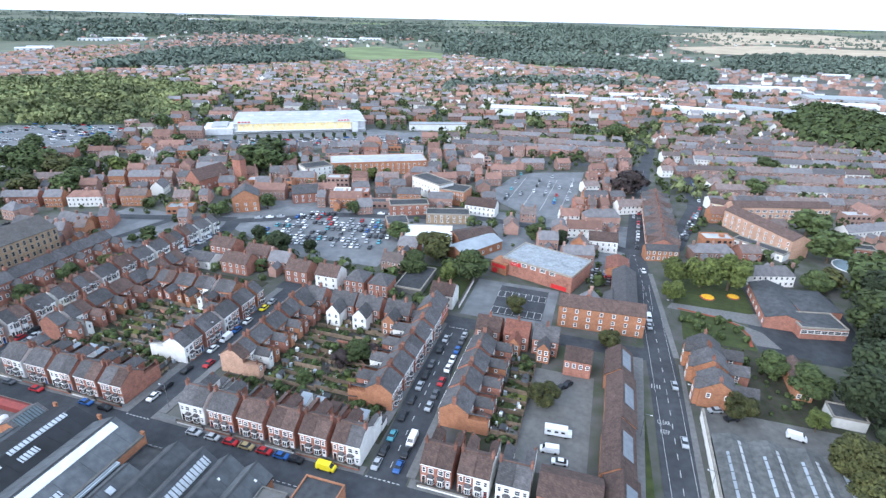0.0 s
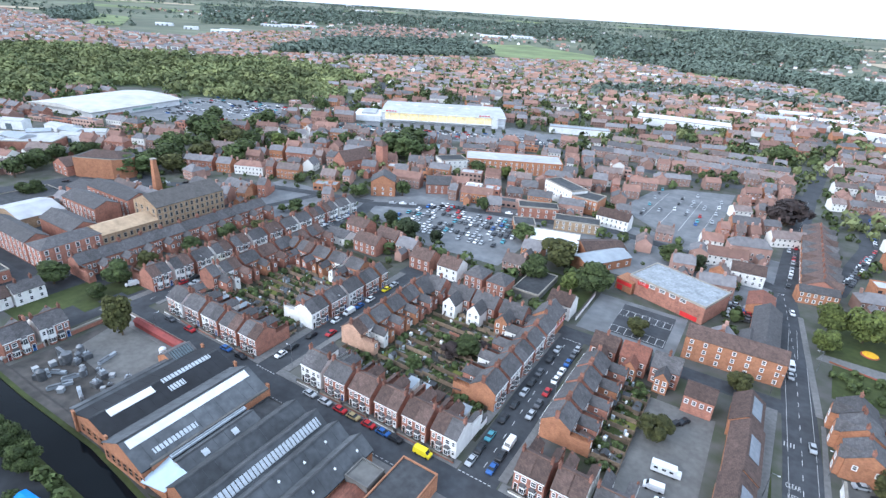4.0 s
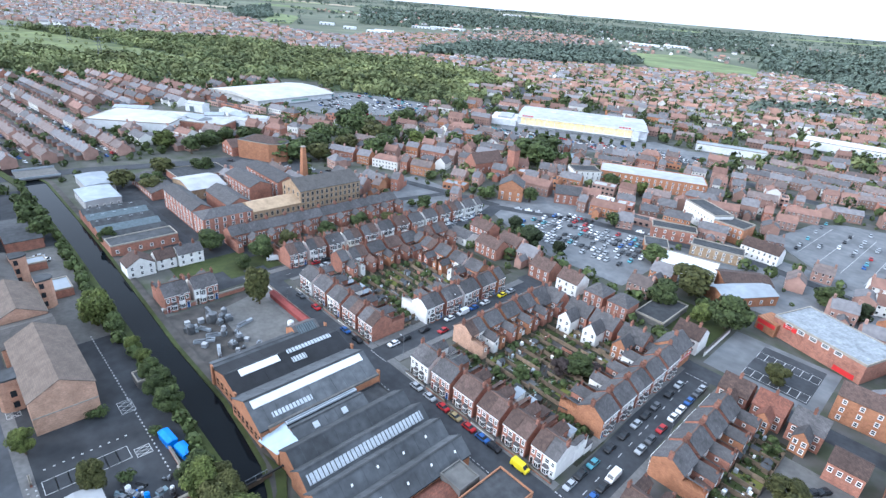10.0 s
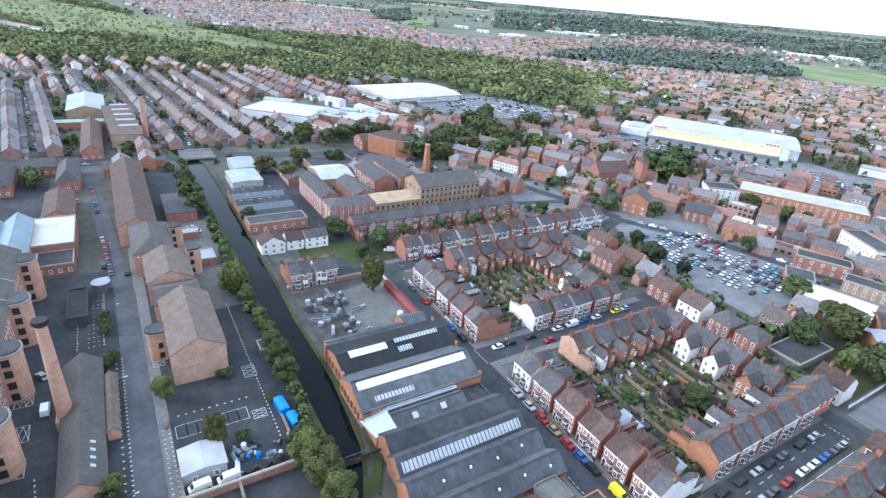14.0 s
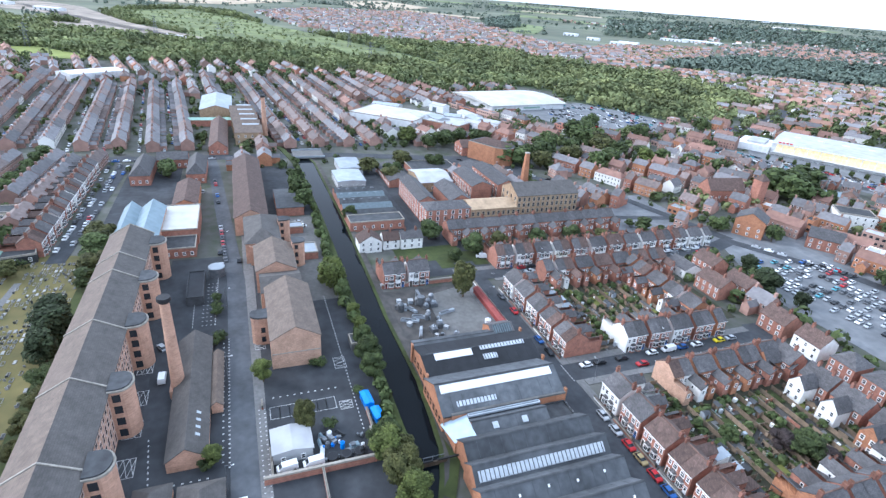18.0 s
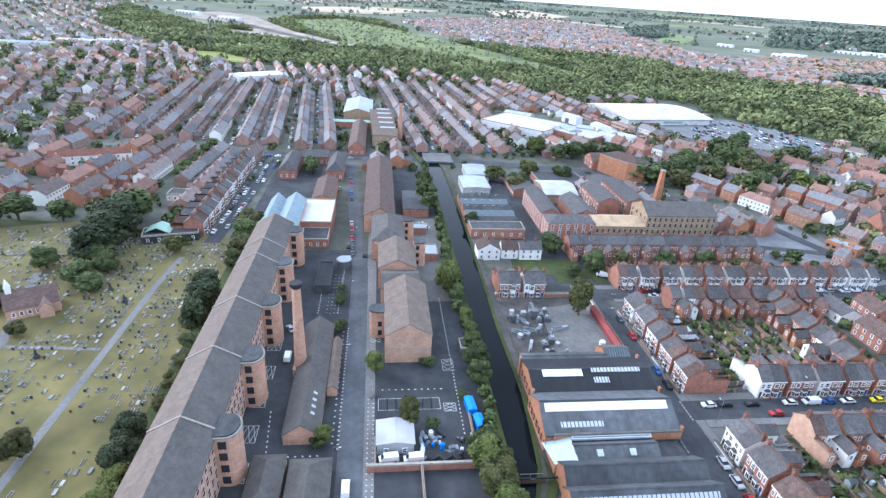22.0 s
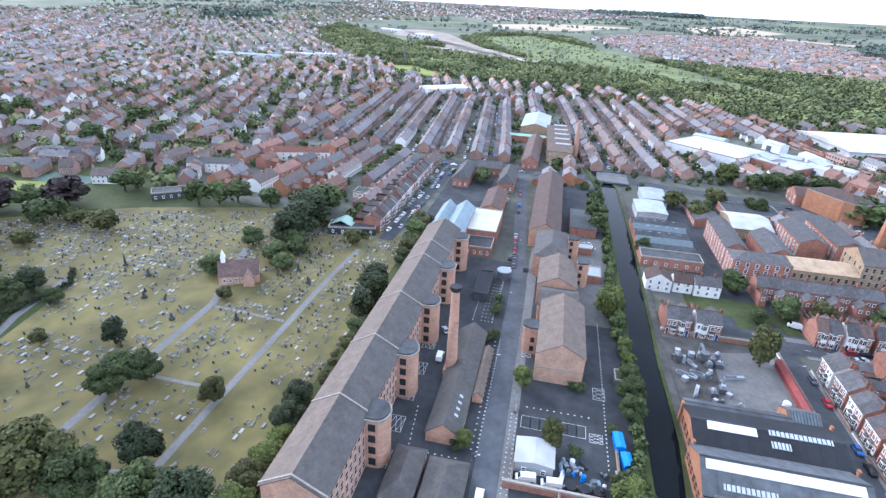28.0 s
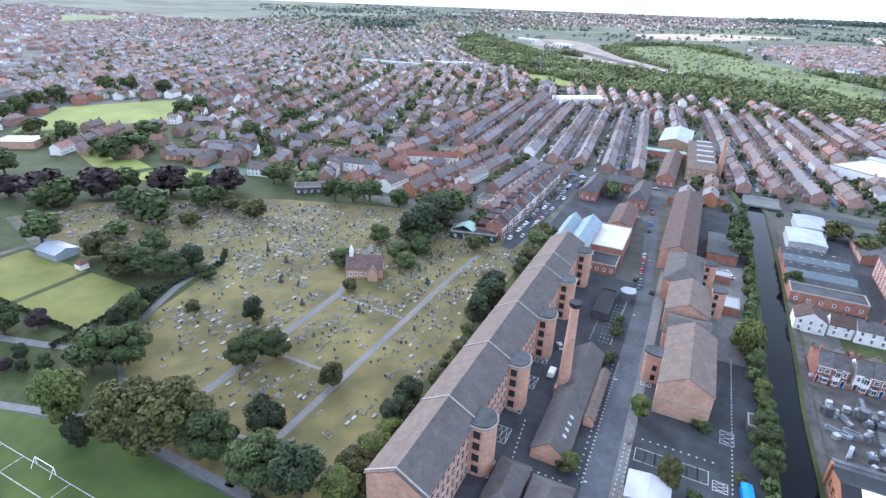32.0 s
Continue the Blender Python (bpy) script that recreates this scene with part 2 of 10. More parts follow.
mat("line_white", (0.52, 0.52, 0.51), (0.30, 0.30, 0.295), 1.2, 0.8)
mat("rust_red", (0.25, 0.055, 0.048), (0.17, 0.04, 0.036), 0.8, 0.7)
mat("sign_red", (0.55, 0.03, 0.03), (0.48, 0.025, 0.025), 0.8, 0.6)
mat("plastic_blue", (0.02, 0.22, 0.72), (0.015, 0.18, 0.6), 0.8, 0.5)
mat("steel", (0.21, 0.22, 0.235), (0.12, 0.13, 0.14), 0.8, 0.5, metal=0.5, rnd=0.3)
mat("black_iron", (0.02, 0.02, 0.022), None, 1.0, 0.6)
mat("terracotta", (0.23, 0.115, 0.075), (0.15, 0.078, 0.054), 1.0, 0.9, rnd=0.25)
mat("stone_grave", (0.33, 0.325, 0.315), (0.15, 0.15, 0.15), 0.4, 0.9, isl=0.45)
mat("flower", (0.75, 0.42, 0.02), (0.55, 0.30, 0.02), 2.0, 0.9)
mat("flower_red", (0.30, 0.05, 0.04), (0.12, 0.09, 0.03), 1.2, 0.9)
mat("yellow_panel", (0.70, 0.60, 0.36), (0.30, 0.25, 0.17), 0.35, 0.5)
yp = MATS["yellow_panel"].node_tree.nodes["Principled BSDF"]  # lit shop glazing
yp.inputs["Emission Color"].default_value, yp.inputs["Emission Strength"].default_value = (1.0, 0.80, 0.36, 1), 0.34
mat("tyre", (0.015, 0.015, 0.016), None, 1.0, 0.9)
# skyline hills: the blue of the haze is mixed into the base colour
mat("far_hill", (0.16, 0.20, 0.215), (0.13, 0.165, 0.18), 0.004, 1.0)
for cname, col in (("white", (0.72, 0.73, 0.74)), ("silver", (0.36, 0.38, 0.40)), ("black", (0.018, 0.019, 0.022)), ("red", (0.36, 0.02, 0.025)),
                   ("blue", (0.03, 0.10, 0.30)), ("grey", (0.09, 0.095, 0.105)), ("teal", (0.09, 0.30, 0.36)), ("yellow", (0.75, 0.62, 0.02)),
                   ("gold", (0.30, 0.24, 0.12))):
    mat("car_" + cname, col, tuple(c * 0.9 for c in col), 1.0, 0.3)


# ---- mesh tools ----
class Geo:
    """Gathers vertices and faces of one mesh."""

    def __init__(self):
        self.v, self.f, self.m, self.mats = [], [], [], []

    def mi(self, name):
        if name not in self.mats:
            self.mats.append(name)
        return self.mats.index(name)

    def face(self, pts, m):
        i = len(self.v)
        self.v += pts
        self.f.append(tuple(range(i, i + len(pts))))
        self.m.append(self.mi(m))

    def poly(self, v, f, m):
        i, k = len(self.v), self.mi(m)
        self.v += v
        self.f += [tuple(i + j for j in q) for q in f]
        self.m += [k] * len(f)
        return self

    def box(self, x0, y0, z0, x1, y1, z1, m, top=None):
        v = [(x0, y0, z0), (x1, y0, z0), (x1, y1, z0), (x0, y1, z0), (x0, y0, z1), (x1, y0, z1), (x1, y1, z1), (x0, y1, z1)]
        self.poly(v, [(3, 2, 1, 0), (0, 1, 5, 4), (1, 2, 6, 5), (2, 3, 7, 6), (3, 0, 4, 7), (4, 5, 6, 7)], m)
        if top:
            self.m[-1] = self.mi(top)
        return self

    def prism(self, pts, z0, z1, m, top=None):
        n = len(pts)
        self.poly([(x, y, z0) for x, y in pts] + [(x, y, z1) for x, y in pts],
                  [(i, (i + 1) % n, n + (i + 1) % n, n + i) for i in range(n)] + [tuple(range(n, 2 * n)), tuple(range(n - 1, -1, -1))], m)
        if top:
            self.m[-2] = self.mi(top)
        return self

    def house(self, x0, y0, x1, y1, z0, ze, zr, m, axis="x"):
        """Walls with gables, the ridge along axis."""
        if axis == "x":
            ym = (y0 + y1) / 2
            v = [(x0, y0, z0), (x1, y0, z0), (x1, y1, z0), (x0, y1, z0), (x0, y0, ze), (x1, y0, ze), (x1, y1, ze), (x0, y1, ze), (x0, ym, zr), (x1, ym, zr)]
            f = [(0, 1, 5, 4), (1, 2, 6, 9, 5), (2, 3, 7, 6), (3, 0, 4, 8, 7)]
        else:
            xm = (x0 + x1) / 2
            v = [(x0, y0, z0), (x1, y0, z0), (x1, y1, z0), (x0, y1, z0), (x0, y0, ze), (x1, y0, ze), (x1, y1, ze), (x0, y1, ze), (xm, y0, zr), (xm, y1, zr)]
            f = [(0, 1, 5, 8, 4), (1, 2, 6, 5), (2, 3, 7, 9, 6), (3, 0, 4, 7)]
        return self.poly(v, f, m)

    def gable(self, x0, y0, x1, y1, ze, zr, m, axis="x", o=0.25, t=0.18, m2=None):
        """A pitched roof of two thick slopes with eaves o proud."""
        if axis == "x":
            c = (y0 + y1) / 2
            s = (zr - ze) / (c - y0)
            for y, sg in ((y0 - o, 0), (y1 + o, 1)):
                ze2, a, b = ze - s * o, x0 - o * 0.5, x1 + o * 0.5
                v = [(a, y, ze2), (b, y, ze2), (b, c, zr), (a, c, zr), (a, y, ze2 + t), (b, y, ze2 + t), (b, c, zr + t), (a, c, zr + t)]
                self.poly(v, [(3, 2, 1, 0), (0, 1, 5, 4), (1, 2, 6, 5), (2, 3, 7, 6), (3, 0, 4, 7), (4, 5, 6, 7)], m2 if (sg and m2) else m)
        else:
            c = (x0 + x1) / 2
            s = (zr - ze) / (c - x0)
            for x, sg in ((x0 - o, 0), (x1 + o, 1)):
                ze2, a, b = ze - s * o, y0 - o * 0.5, y1 + o * 0.5
                v = [(x, a, ze2), (x, b, ze2), (c, b, zr), (c, a, zr), (x, a, ze2 + t), (x, b, ze2 + t), (c, b, zr + t), (c, a, zr + t)]
                self.poly(v, [(3, 2, 1, 0), (0, 1, 5, 4), (1, 2, 6, 5), (2, 3, 7, 6), (3, 0, 4, 7), (4, 5, 6, 7)], m2 if (sg and m2) else m)
        return self

    def hip(self, x0, y0, x1, y1, ze, zr, m, o=0.3, top=0.0):
        x0, y0, x1, y1 = x0 - o, y0 - o, x1 + o, y1 + o
        h = min(x1 - x0, y1 - y0) / 2 * (1 - top)
        if x1 - x0 >= y1 - y0:
            r = [(x0 + h, (y0 + y1) / 2 - (y1 - y0) / 2 * top, zr), (x1 - h, (y0 + y1) / 2 - (y1 - y0) / 2 * top, zr)]
            r += [(x1 - h, (y0 + y1) / 2 + (y1 - y0) / 2 * top + 0.01, zr), (x0 + h, (y0 + y1) / 2 + (y1 - y0) / 2 * top + 0.01, zr)]
        else:
            a = (x1 - x0) / 2 * top
            c = (x0 + x1) / 2
            r = [(c - a, y0 + h, zr), (c + a + 0.01, y0 + h, zr), (c + a + 0.01, y1 - h, zr), (c - a, y1 - h, zr)]
        v = [(x0, y0, ze), (x1, y0, ze), (x1, y1, ze), (x0, y1, ze)] + r
        return self.poly(v, [(0, 1, 5, 4), (1, 2, 6, 5), (2, 3, 7, 6), (3, 0, 4, 7), (4, 5, 6, 7), (3, 2, 1, 0)], m)

    def cyl(self, x, y, z0, r0, z1, r1, n, m, sx=1.0, cap=True):
        a = [2 * math.pi * i / n for i in range(n)]
        v = [(x + r0 * math.cos(q) * sx, y + r0 * math.sin(q), z0) for q in a] + [(x + r1 * math.cos(q) * sx, y + r1 * math.sin(q), z1) for q in a]
        f = [(i, (i + 1) % n, n + (i + 1) % n, n + i) for i in range(n)]
        if cap:
            f += [tuple(range(n, 2 * n)), tuple(range(n - 1, -1, -1))]
        return self.poly(v, f, m)

    def mesh(self, name):
        me = bpy.data.meshes.new(name)
        me.from_pydata(self.v, [], self.f)
        for k in self.mats:
            me.materials.append(MATS[k])
        me.polygons.foreach_set("material_index", self.m)
        me.update()
        return me

    def ob(self, name, parent=None, label="", category="", group="", kind="", at=None):
        o = new(name, self.mesh(name))
        if parent:
            o.parent = parent
        if at is not None:
            o.matrix_basis = at
        return tagged(o, label, category, group, kind)


def thing(name, label, category, at=None, group="", kind=""):
    e = new(name)
    if at is not None:
        e.matrix_basis = at
    return tagged(e, label, category, group, kind)


def share(name, me, parent, m=None):
    """One more object on a mesh that is there already."""
    o = new(name, me)
    o.parent = parent
    if m is not None:
        o.matrix_basis = m
    return o


def strip(g, pts, width, z, m):
    """A ribbon along a line of points."""
    v, f = [], []
    for i, (x, y) in enumerate(pts):
        a, b = pts[max(0, i - 1)], pts[min(len(pts) - 1, i + 1)]
        d = Vector((b[0] - a[0], b[1] - a[1])).normalized()
        v += [(x - d.y * width / 2, y + d.x * width / 2, z), (x + d.y * width / 2, y - d.x * width / 2, z)]
        if i:
            f.append((2 * i - 2, 2 * i - 1, 2 * i + 1, 2 * i))
    g.poly(v, f, m)
    return g


def flat(name, rects, z, m, label="", category="ground"):
    """Level patches of one surface: rectangles or outlines."""
    g = Geo()
    for r in rects:
        if len(r) == 4 and not isinstance(r[0], tuple):
            x0, y0, x1, y1 = r
            r = [(x0, y0), (x1, y0), (x1, y1), (x0, y1)]
        g.prism(r, 0.0 - 0.02, z, m)
    return g.ob(name, None, label, category, "", "structure")


def window_mesh(w, h, name="window", frame_m="upvc", d=0.12, cross=True):
    """A framed sash in one piece that stands a little proud of the wall that it is set in, in the xz plane, facing -y."""
    g = Geo()
    t = 0.11
    xs = [-w / 2 - t, -w / 2 + t * .6, w / 2 - t * .6, w / 2 + t]
    zs = [-t * 1.5, t * .6] + ([h * .5 - .05, h * .5 + .05] if cross else []) + [h - t * .6, h + t]
    v, ix = [], {}

    def V(i, k, y):
        if (i, k, y) not in ix:
            ix[(i, k, y)] = len(v)
            v.append((xs[i], y, zs[k]))
        return ix[(i, k, y)]
    ff, gf = [], []
    nk = len(zs) - 1
    for k in range(nk):
        for i in range(3):
            if i == 1 and k % 2 == 1 and (cross or k == 1):
                a, b = -d, -d * .4
                gf.append((V(i, k, b), V(i + 1, k, b), V(i + 1, k + 1, b), V(i, k + 1, b)))
                for (p, q) in (((i, k), (i + 1, k)), ((i + 1, k), (i + 1, k + 1)), ((i + 1, k + 1), (i, k + 1)), ((i, k + 1), (i, k))):
                    ff.append((V(*p, a), V(*q, a), V(*q, b), V(*p, b)))
            else:
                ff.append((V(i, k, -d), V(i + 1, k, -d), V(i + 1, k + 1, -d), V(i, k + 1, -d)))
    for k in range(nk):
        for i in (0, 3):
            ff.append((V(i, k, -d), V(i, k + 1, -d), V(i, k + 1, .03), V(i, k, .03)))
    for i in range(3):
        for k in (0, nk):
            ff.append((V(i, k, -d), V(i + 1, k, -d), V(i + 1, k, .03), V(i, k, .03)))
    g.poly(v, ff + gf, frame_m)
    for j in range(len(gf)):
        g.m[len(ff) + j] = g.mi("glass")
    return g.mesh(name)

# level patches: pavements, yards, gardens, lawns
flat("pavement", [(-170, 91.5, -120, 94.2), (-112, 91.5, -46.6, 94.2), (-34.8, 91.5, 10, 94.2)], 0.2, "paving", "grey paved footway in front of terraced houses", "pavement")
flat("pavement", [(-123, 94.4, -120.0, 172), (-112.0, 94.4, -109.2, 170)], 0.2, "paving", "grey paved footway along parked cars", "pavement")
flat("pavement", [(-50.2, 110, -47.4, 168), (-36.2, 94.4, -33.8, 167)], 0.2, "paving", "grey paved footway along parked cars", "pavement")
flat("pavement", [(-190, 90, -187, 216), (-179, 94.4, -177, 216)], 0.2, "paving", "grey paved footway along bay-fronted houses", "pavement")
flat("pavement", [(-190, 79.8, -35, 82.4)], 0.2, "paving", "grey paved footway beside the factory", "pavement")
flat("pavement", [[(17.5, 100), (21.0, 100), (22.5, 168), (18, 168)], [(34.5, 60), (37, 60), (35, 168), (33.8, 168)], [(32.5, 172), (34.5, 172), (29, 240), (27, 240)]], 0.2, "paving", "paved footway beside the main road", "pavement")
flat("gardens", [(-104, 102.5, -47, 116), (-98.5, 116, -57, 160), (-170, 102.5, -121, 116), (-170, 116, -129, 175), (-212, 98, -195, 180), (-26, 102, -10, 156)], 0.05, "garden", "small back gardens of grass, soil and shrubs", "garden")
flat("yard", [(-178, 46, -139, 84)], 0.06, "gravel_yard", "bare dusty works yard strewn with old plant", "yard")
flat("yard", [[(-172, 62), (-140, 60), (-140, 84), (-178, 84)]], 0.09, "concrete", "worn concrete apron of a works yard", "yard")
flat("car_park", [(-222, -30, -60, -8), (-178, -3.0, -60, 33), (-222, -3, -178, 2)], 0.06, "tarmac", "dark tarmac mill yard with marked parking bays", "car park")
flat("mill_apron", [(-218, -35, -60, -30)], 0.07, "asphalt", "dark asphalt apron below the mill wall", "yard")
flat("footway", [(-300, -3.2, -60, 0.6)], 0.14, "paving", "pale paved footway along the works road", "pavement")
flat("car_park", [(-260, 17, -178, 33)], 0.06, "concrete", "grey concrete parking yard beside the canal", "car park")
flat("cemetery_lawn", [[(-66, -56), (-232, -56), (-250, -140), (-228, -205), (-212, -232), (-170, -290), (-138, -300), (-126, -225), (-152, -172), (-92, -160), (-80, -135), (-66, -105)]], 0.06, "grass_dry", "dry yellowing cemetery grass", "lawn")
flat("verge", [(-232, -60, -60, -52)], 0.08, "grass", "rough green verge below the mill", "grass")
flat("playing_field", [[(60, -60), (-64, -60), (-64, -122), (-56, -160), (-40, -260), (60, -260)]], 0.06, "pitch_green", "mown green playing field with faint white lines", "field")
flat("bowling_green", [(-119, -211, -90, -176)], 0.12, "lawn", "flat pale green bowling lawn", "lawn")
flat("bowling_green", [(-119, -255, -90, -214)], 0.12, "lawn", "flat pale green bowling lawn", "lawn")
flat("park_lawn", [[(-58, -160), (-67, -122), (-80, -140), (-92, -160), (-150, -172), (-128, -226), (-120, -258), (-60, -261)]], 0.07, "grass", "rough green park grass", "lawn")
flat("cricket_field", [[(-240, -491), (-325, -565), (-420, -520), (-356, -451), (-340, -437), (-278, -468)]], 0.06, "meadow", "bright green mown sports field", "field")
flat("lawn", [[(-205, -330), (-240, -420), (-262, -415), (-232, -320)], (-286, -262, -262, -240), [(-205, -318), (-238, -312), (-250, -270), (-225, -262)]], 0.06, "meadow", "bright green lawn", "lawn")
flat("park_lawn", [[(-68, -262), (-60, -520), (-230, -520), (-330, -430), (-318, -300), (-275, -235), (-255, -215), (-250, -142), (-234, -190), (-226, -207), (-210, -234), (-168, -293), (-136, -303), (-124, -262)]], 0.04, "grass", "rough green grass round the cemetery and sports ground", "lawn")
flat("tennis_court", [(-262, -292, -246, -258)], 0.09, "court_green", "faded green hard tennis court", "court")
flat("car_park", [[(-184, 224), (-140, 203), (-92, 205), (-92, 240), (-108, 262), (-170, 268), (-190, 250)]], 0.1, "tarmac_pale", "large grey town car park", "car park")
flat("car_park", [[(-70, 328), (-46, 307), (-22, 291), (-13, 340), (-12, 412), (-48, 397), (-61, 380)]], 0.1, "tarmac_pale", "grey market car park with white lines", "car park")
flat("car_park", [(-45, 177, -10, 209)], 0.1, "tarmac_pale", "grey club car park with marked bays", "car park")
flat("car_park", [(-34, 181, -14, 206)], 0.13, "asphalt", "darker asphalt rectangle of parking bays", "car park")
flat("car_park", [(-12, 106, 7, 151)], 0.1, "concrete", "pale worn concrete parking court", "car park")
flat("car_park", [[(-360, 395), (-215, 460), (-200, 490), (-170, 520), (-150, 480), (-200, 425), (-350, 360)]], 0.07, "tarmac_pale", "grey superstore car park", "car park")
flat("car_park", [[(-542, 300), (-560, 405), (-493, 430), (-420, 400), (-400, 330), (-445, 290), (-508, 270)]], 0.07, "tarmac_pale", "grey retail car park", "car park")
flat("car_park", [[(-350, 420), (-322, 396), (-262, 432), (-205, 466), (-192, 500), (-226, 506), (-231, 493), (-334, 428)]], 0.09, "tarmac_pale", "grey forecourt of a superstore", "car park")
flat("town_paving", [(-345, 62, -222, 182), (-222, 62, -186, 98), (-372, -62, -233, -34), (-345, 10, -262, 33)], 0.03, "tarmac", "dark tarmac yards and lanes round the mills", "ground")
flat("town_paving", [(-200, 232, 24, 300), (-260, 182, -186, 232)], 0.05, "tarmac_pale", "grey paving and back yards between town buildings", "ground")
flat("park_lawn", [[(36, 214), (66, 208), (66, 245), (38, 250)]], 0.1, "grass", "mown green lawn with flower beds", "lawn")
flat("park_garden", [[(37, 186), (62, 186), (58, 206), (38, 209)]], 0.1, "grass", "planted park garden with shrubs", "garden")
flat("park_path", [[(33, 209), (66, 205), (90, 225), (64, 214), (35, 214)], [(56, 206), (66, 200), (70, 190), (62, 190)]], 0.12, "paving", "grey park path", "path")
flat("park_yard", [(62, 184, 100, 240)], 0.06, "tarmac", "grey tarmac round the park hall", "yard")
flat("verge", [[(21, 100), (23.5, 100), (21, 168), (19, 168)]], 0.15, "grass", "green verge between flats and road", "grass")
flat("depot_yard", [(38, 100, 76, 147)], 0.08, "concrete", "grey concrete depot yard", "yard")
flat("garden", [(38, 147, 78, 186)], 0.07, "garden", "green overgrown back gardens", "garden")
flat("bank", [[(-214, 60), (-200, 60), (-200, 76), (-192, 76), (-192, 98), (-206, 98), (-206, 90), (-214, 90)]], 0.07, "grass", "rough green grass bank", "grass")
flat("meadow_patch", [(-78, 188, -48, 215)], 0.08, "grass", "rough green grass plot", "grass")


# canal: dark still water between low banks
def canal():
    water_pts = [(-560, 5), (-470, 15), (-425, 22), (-382, 33), (-350, 38.5), (-250, 40), (-160, 39), (-125, 39.3), (-108, 38.6), (-98, 38.2), (-90, 36), (-78, 31), (-60, 27), (-20, 20)]
    widths = [8, 8, 8, 8.5, 9.4, 9, 7.8, 8.6, 7.4, 6.2, 5.4, 5.4, 6, 6]
    v, f = [], []
    vb = []
    for i, (x, y) in enumerate(water_pts):
        a, b = Vector(water_pts[max(0, i - 1)]), Vector(water_pts[min(len(water_pts) - 1, i + 1)])
        d = (b - a).normalized()
        nn = Vector((-d.y, d.x))
        w = widths[i] / 2
        v += [(x + nn.x * w, y + nn.y * w, 0.12), (x - nn.x * w, y - nn.y * w, 0.12)]
        vb.append((x, y, nn, w))
        if i:
            f.append((2 * i - 2, 2 * i - 1, 2 * i + 1, 2 * i))
    g = Geo()
    g.poly(v, f, "water")
    g.ob("water", None, "dark still canal water", "canal", "", "structure")
    for side, far_, name, m, lab in ((1, 3.4, "bank", "grass", "grassy canal bank below trees"), (-1, 1.2, "bank", "grass", "strip of grass along the water"), (-1, 3.6, "towpath", "gravel_yard", "trodden grey canal towpath")):
        g = Geo()
        p = []
        start = 1.2 if name == "towpath" else 0.0
        for x, y, nn, w in vb:
            s = nn * (-side)
            p.append(((x + s.x * (w + start), y + s.y * (w + start)), (x + s.x * (w + far_), y + s.y * (w + far_))))
        for (a, b), (c, d) in zip(p, p[1:]):
            g.prism([a, b, d, c], -0.02, 0.5 if name == "bank" else 0.48, m)
        g.ob(name, None, lab, "canal bank", "", "structure")


canal()


# ---- ground, streets, water ----
def smooth_step(a, b, x):
    k = min(1.0, max(0.0, (x - a) / (b - a)))
    return k * k * (3 - 2 * k)


def land(x, y):
    """Height of the land: level in the town, rising to low hills far off."""
    r = math.hypot(x, y)
    if r < 1500:
        return 0.0
    return 84 * ((r - 1500) / 3400) ** 1.6


def make_ground():
    rings = [0, 120, 300, 600, 1000, 1500] + [1500 + 120 * i for i in range(1, 30)]
    n = 120
    v = [(0, 0, 0)]
    for r in rings[1:]:
        for i in range(n):
            a = 2 * math.pi * i / n
            x, y = r * math.cos(a), r * math.sin(a)
            v.append((x, y, land(x, y)))
    f = [(0, 1 + i, 1 + (i + 1) % n) for i in range(n)]
    for k in range(len(rings) - 2):
        for i in range(n):
            a, b = 1 + k * n, 1 + (k + 1) * n
            f.append((a + i, b + i, b + (i + 1) % n, a + (i + 1) % n))
    g = Geo()
    g.poly(v, f, "country")
    inner = n + n * 4
    for i in range(inner):
        g.m[i] = g.mi("town_ground")
    return g.ob("ground", None, "grey-green open ground of the town and the country beyond", "ground", "", "structure")


make_ground()


def backdrop_hills():
    """The last rise of hazy hills on the skyline."""
    g = Geo()
    n = 240
    v = []
    for i in range(n + 1):
        a = 2 * math.pi * i / n
        h = 84 + 7 * noise.noise((math.cos(a) * 4, math.sin(a) * 4, 1.7)) + 5 * noise.noise((math.cos(a) * 15, math.sin(a) * 15, 4.2))
        v += [(4880 * math.cos(a), 4880 * math.sin(a), 0), (4880 * math.cos(a), 4880 * math.sin(a), h)]
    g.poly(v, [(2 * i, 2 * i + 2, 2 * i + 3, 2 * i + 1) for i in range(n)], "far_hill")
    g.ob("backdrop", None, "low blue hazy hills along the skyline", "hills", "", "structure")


backdrop_hills()

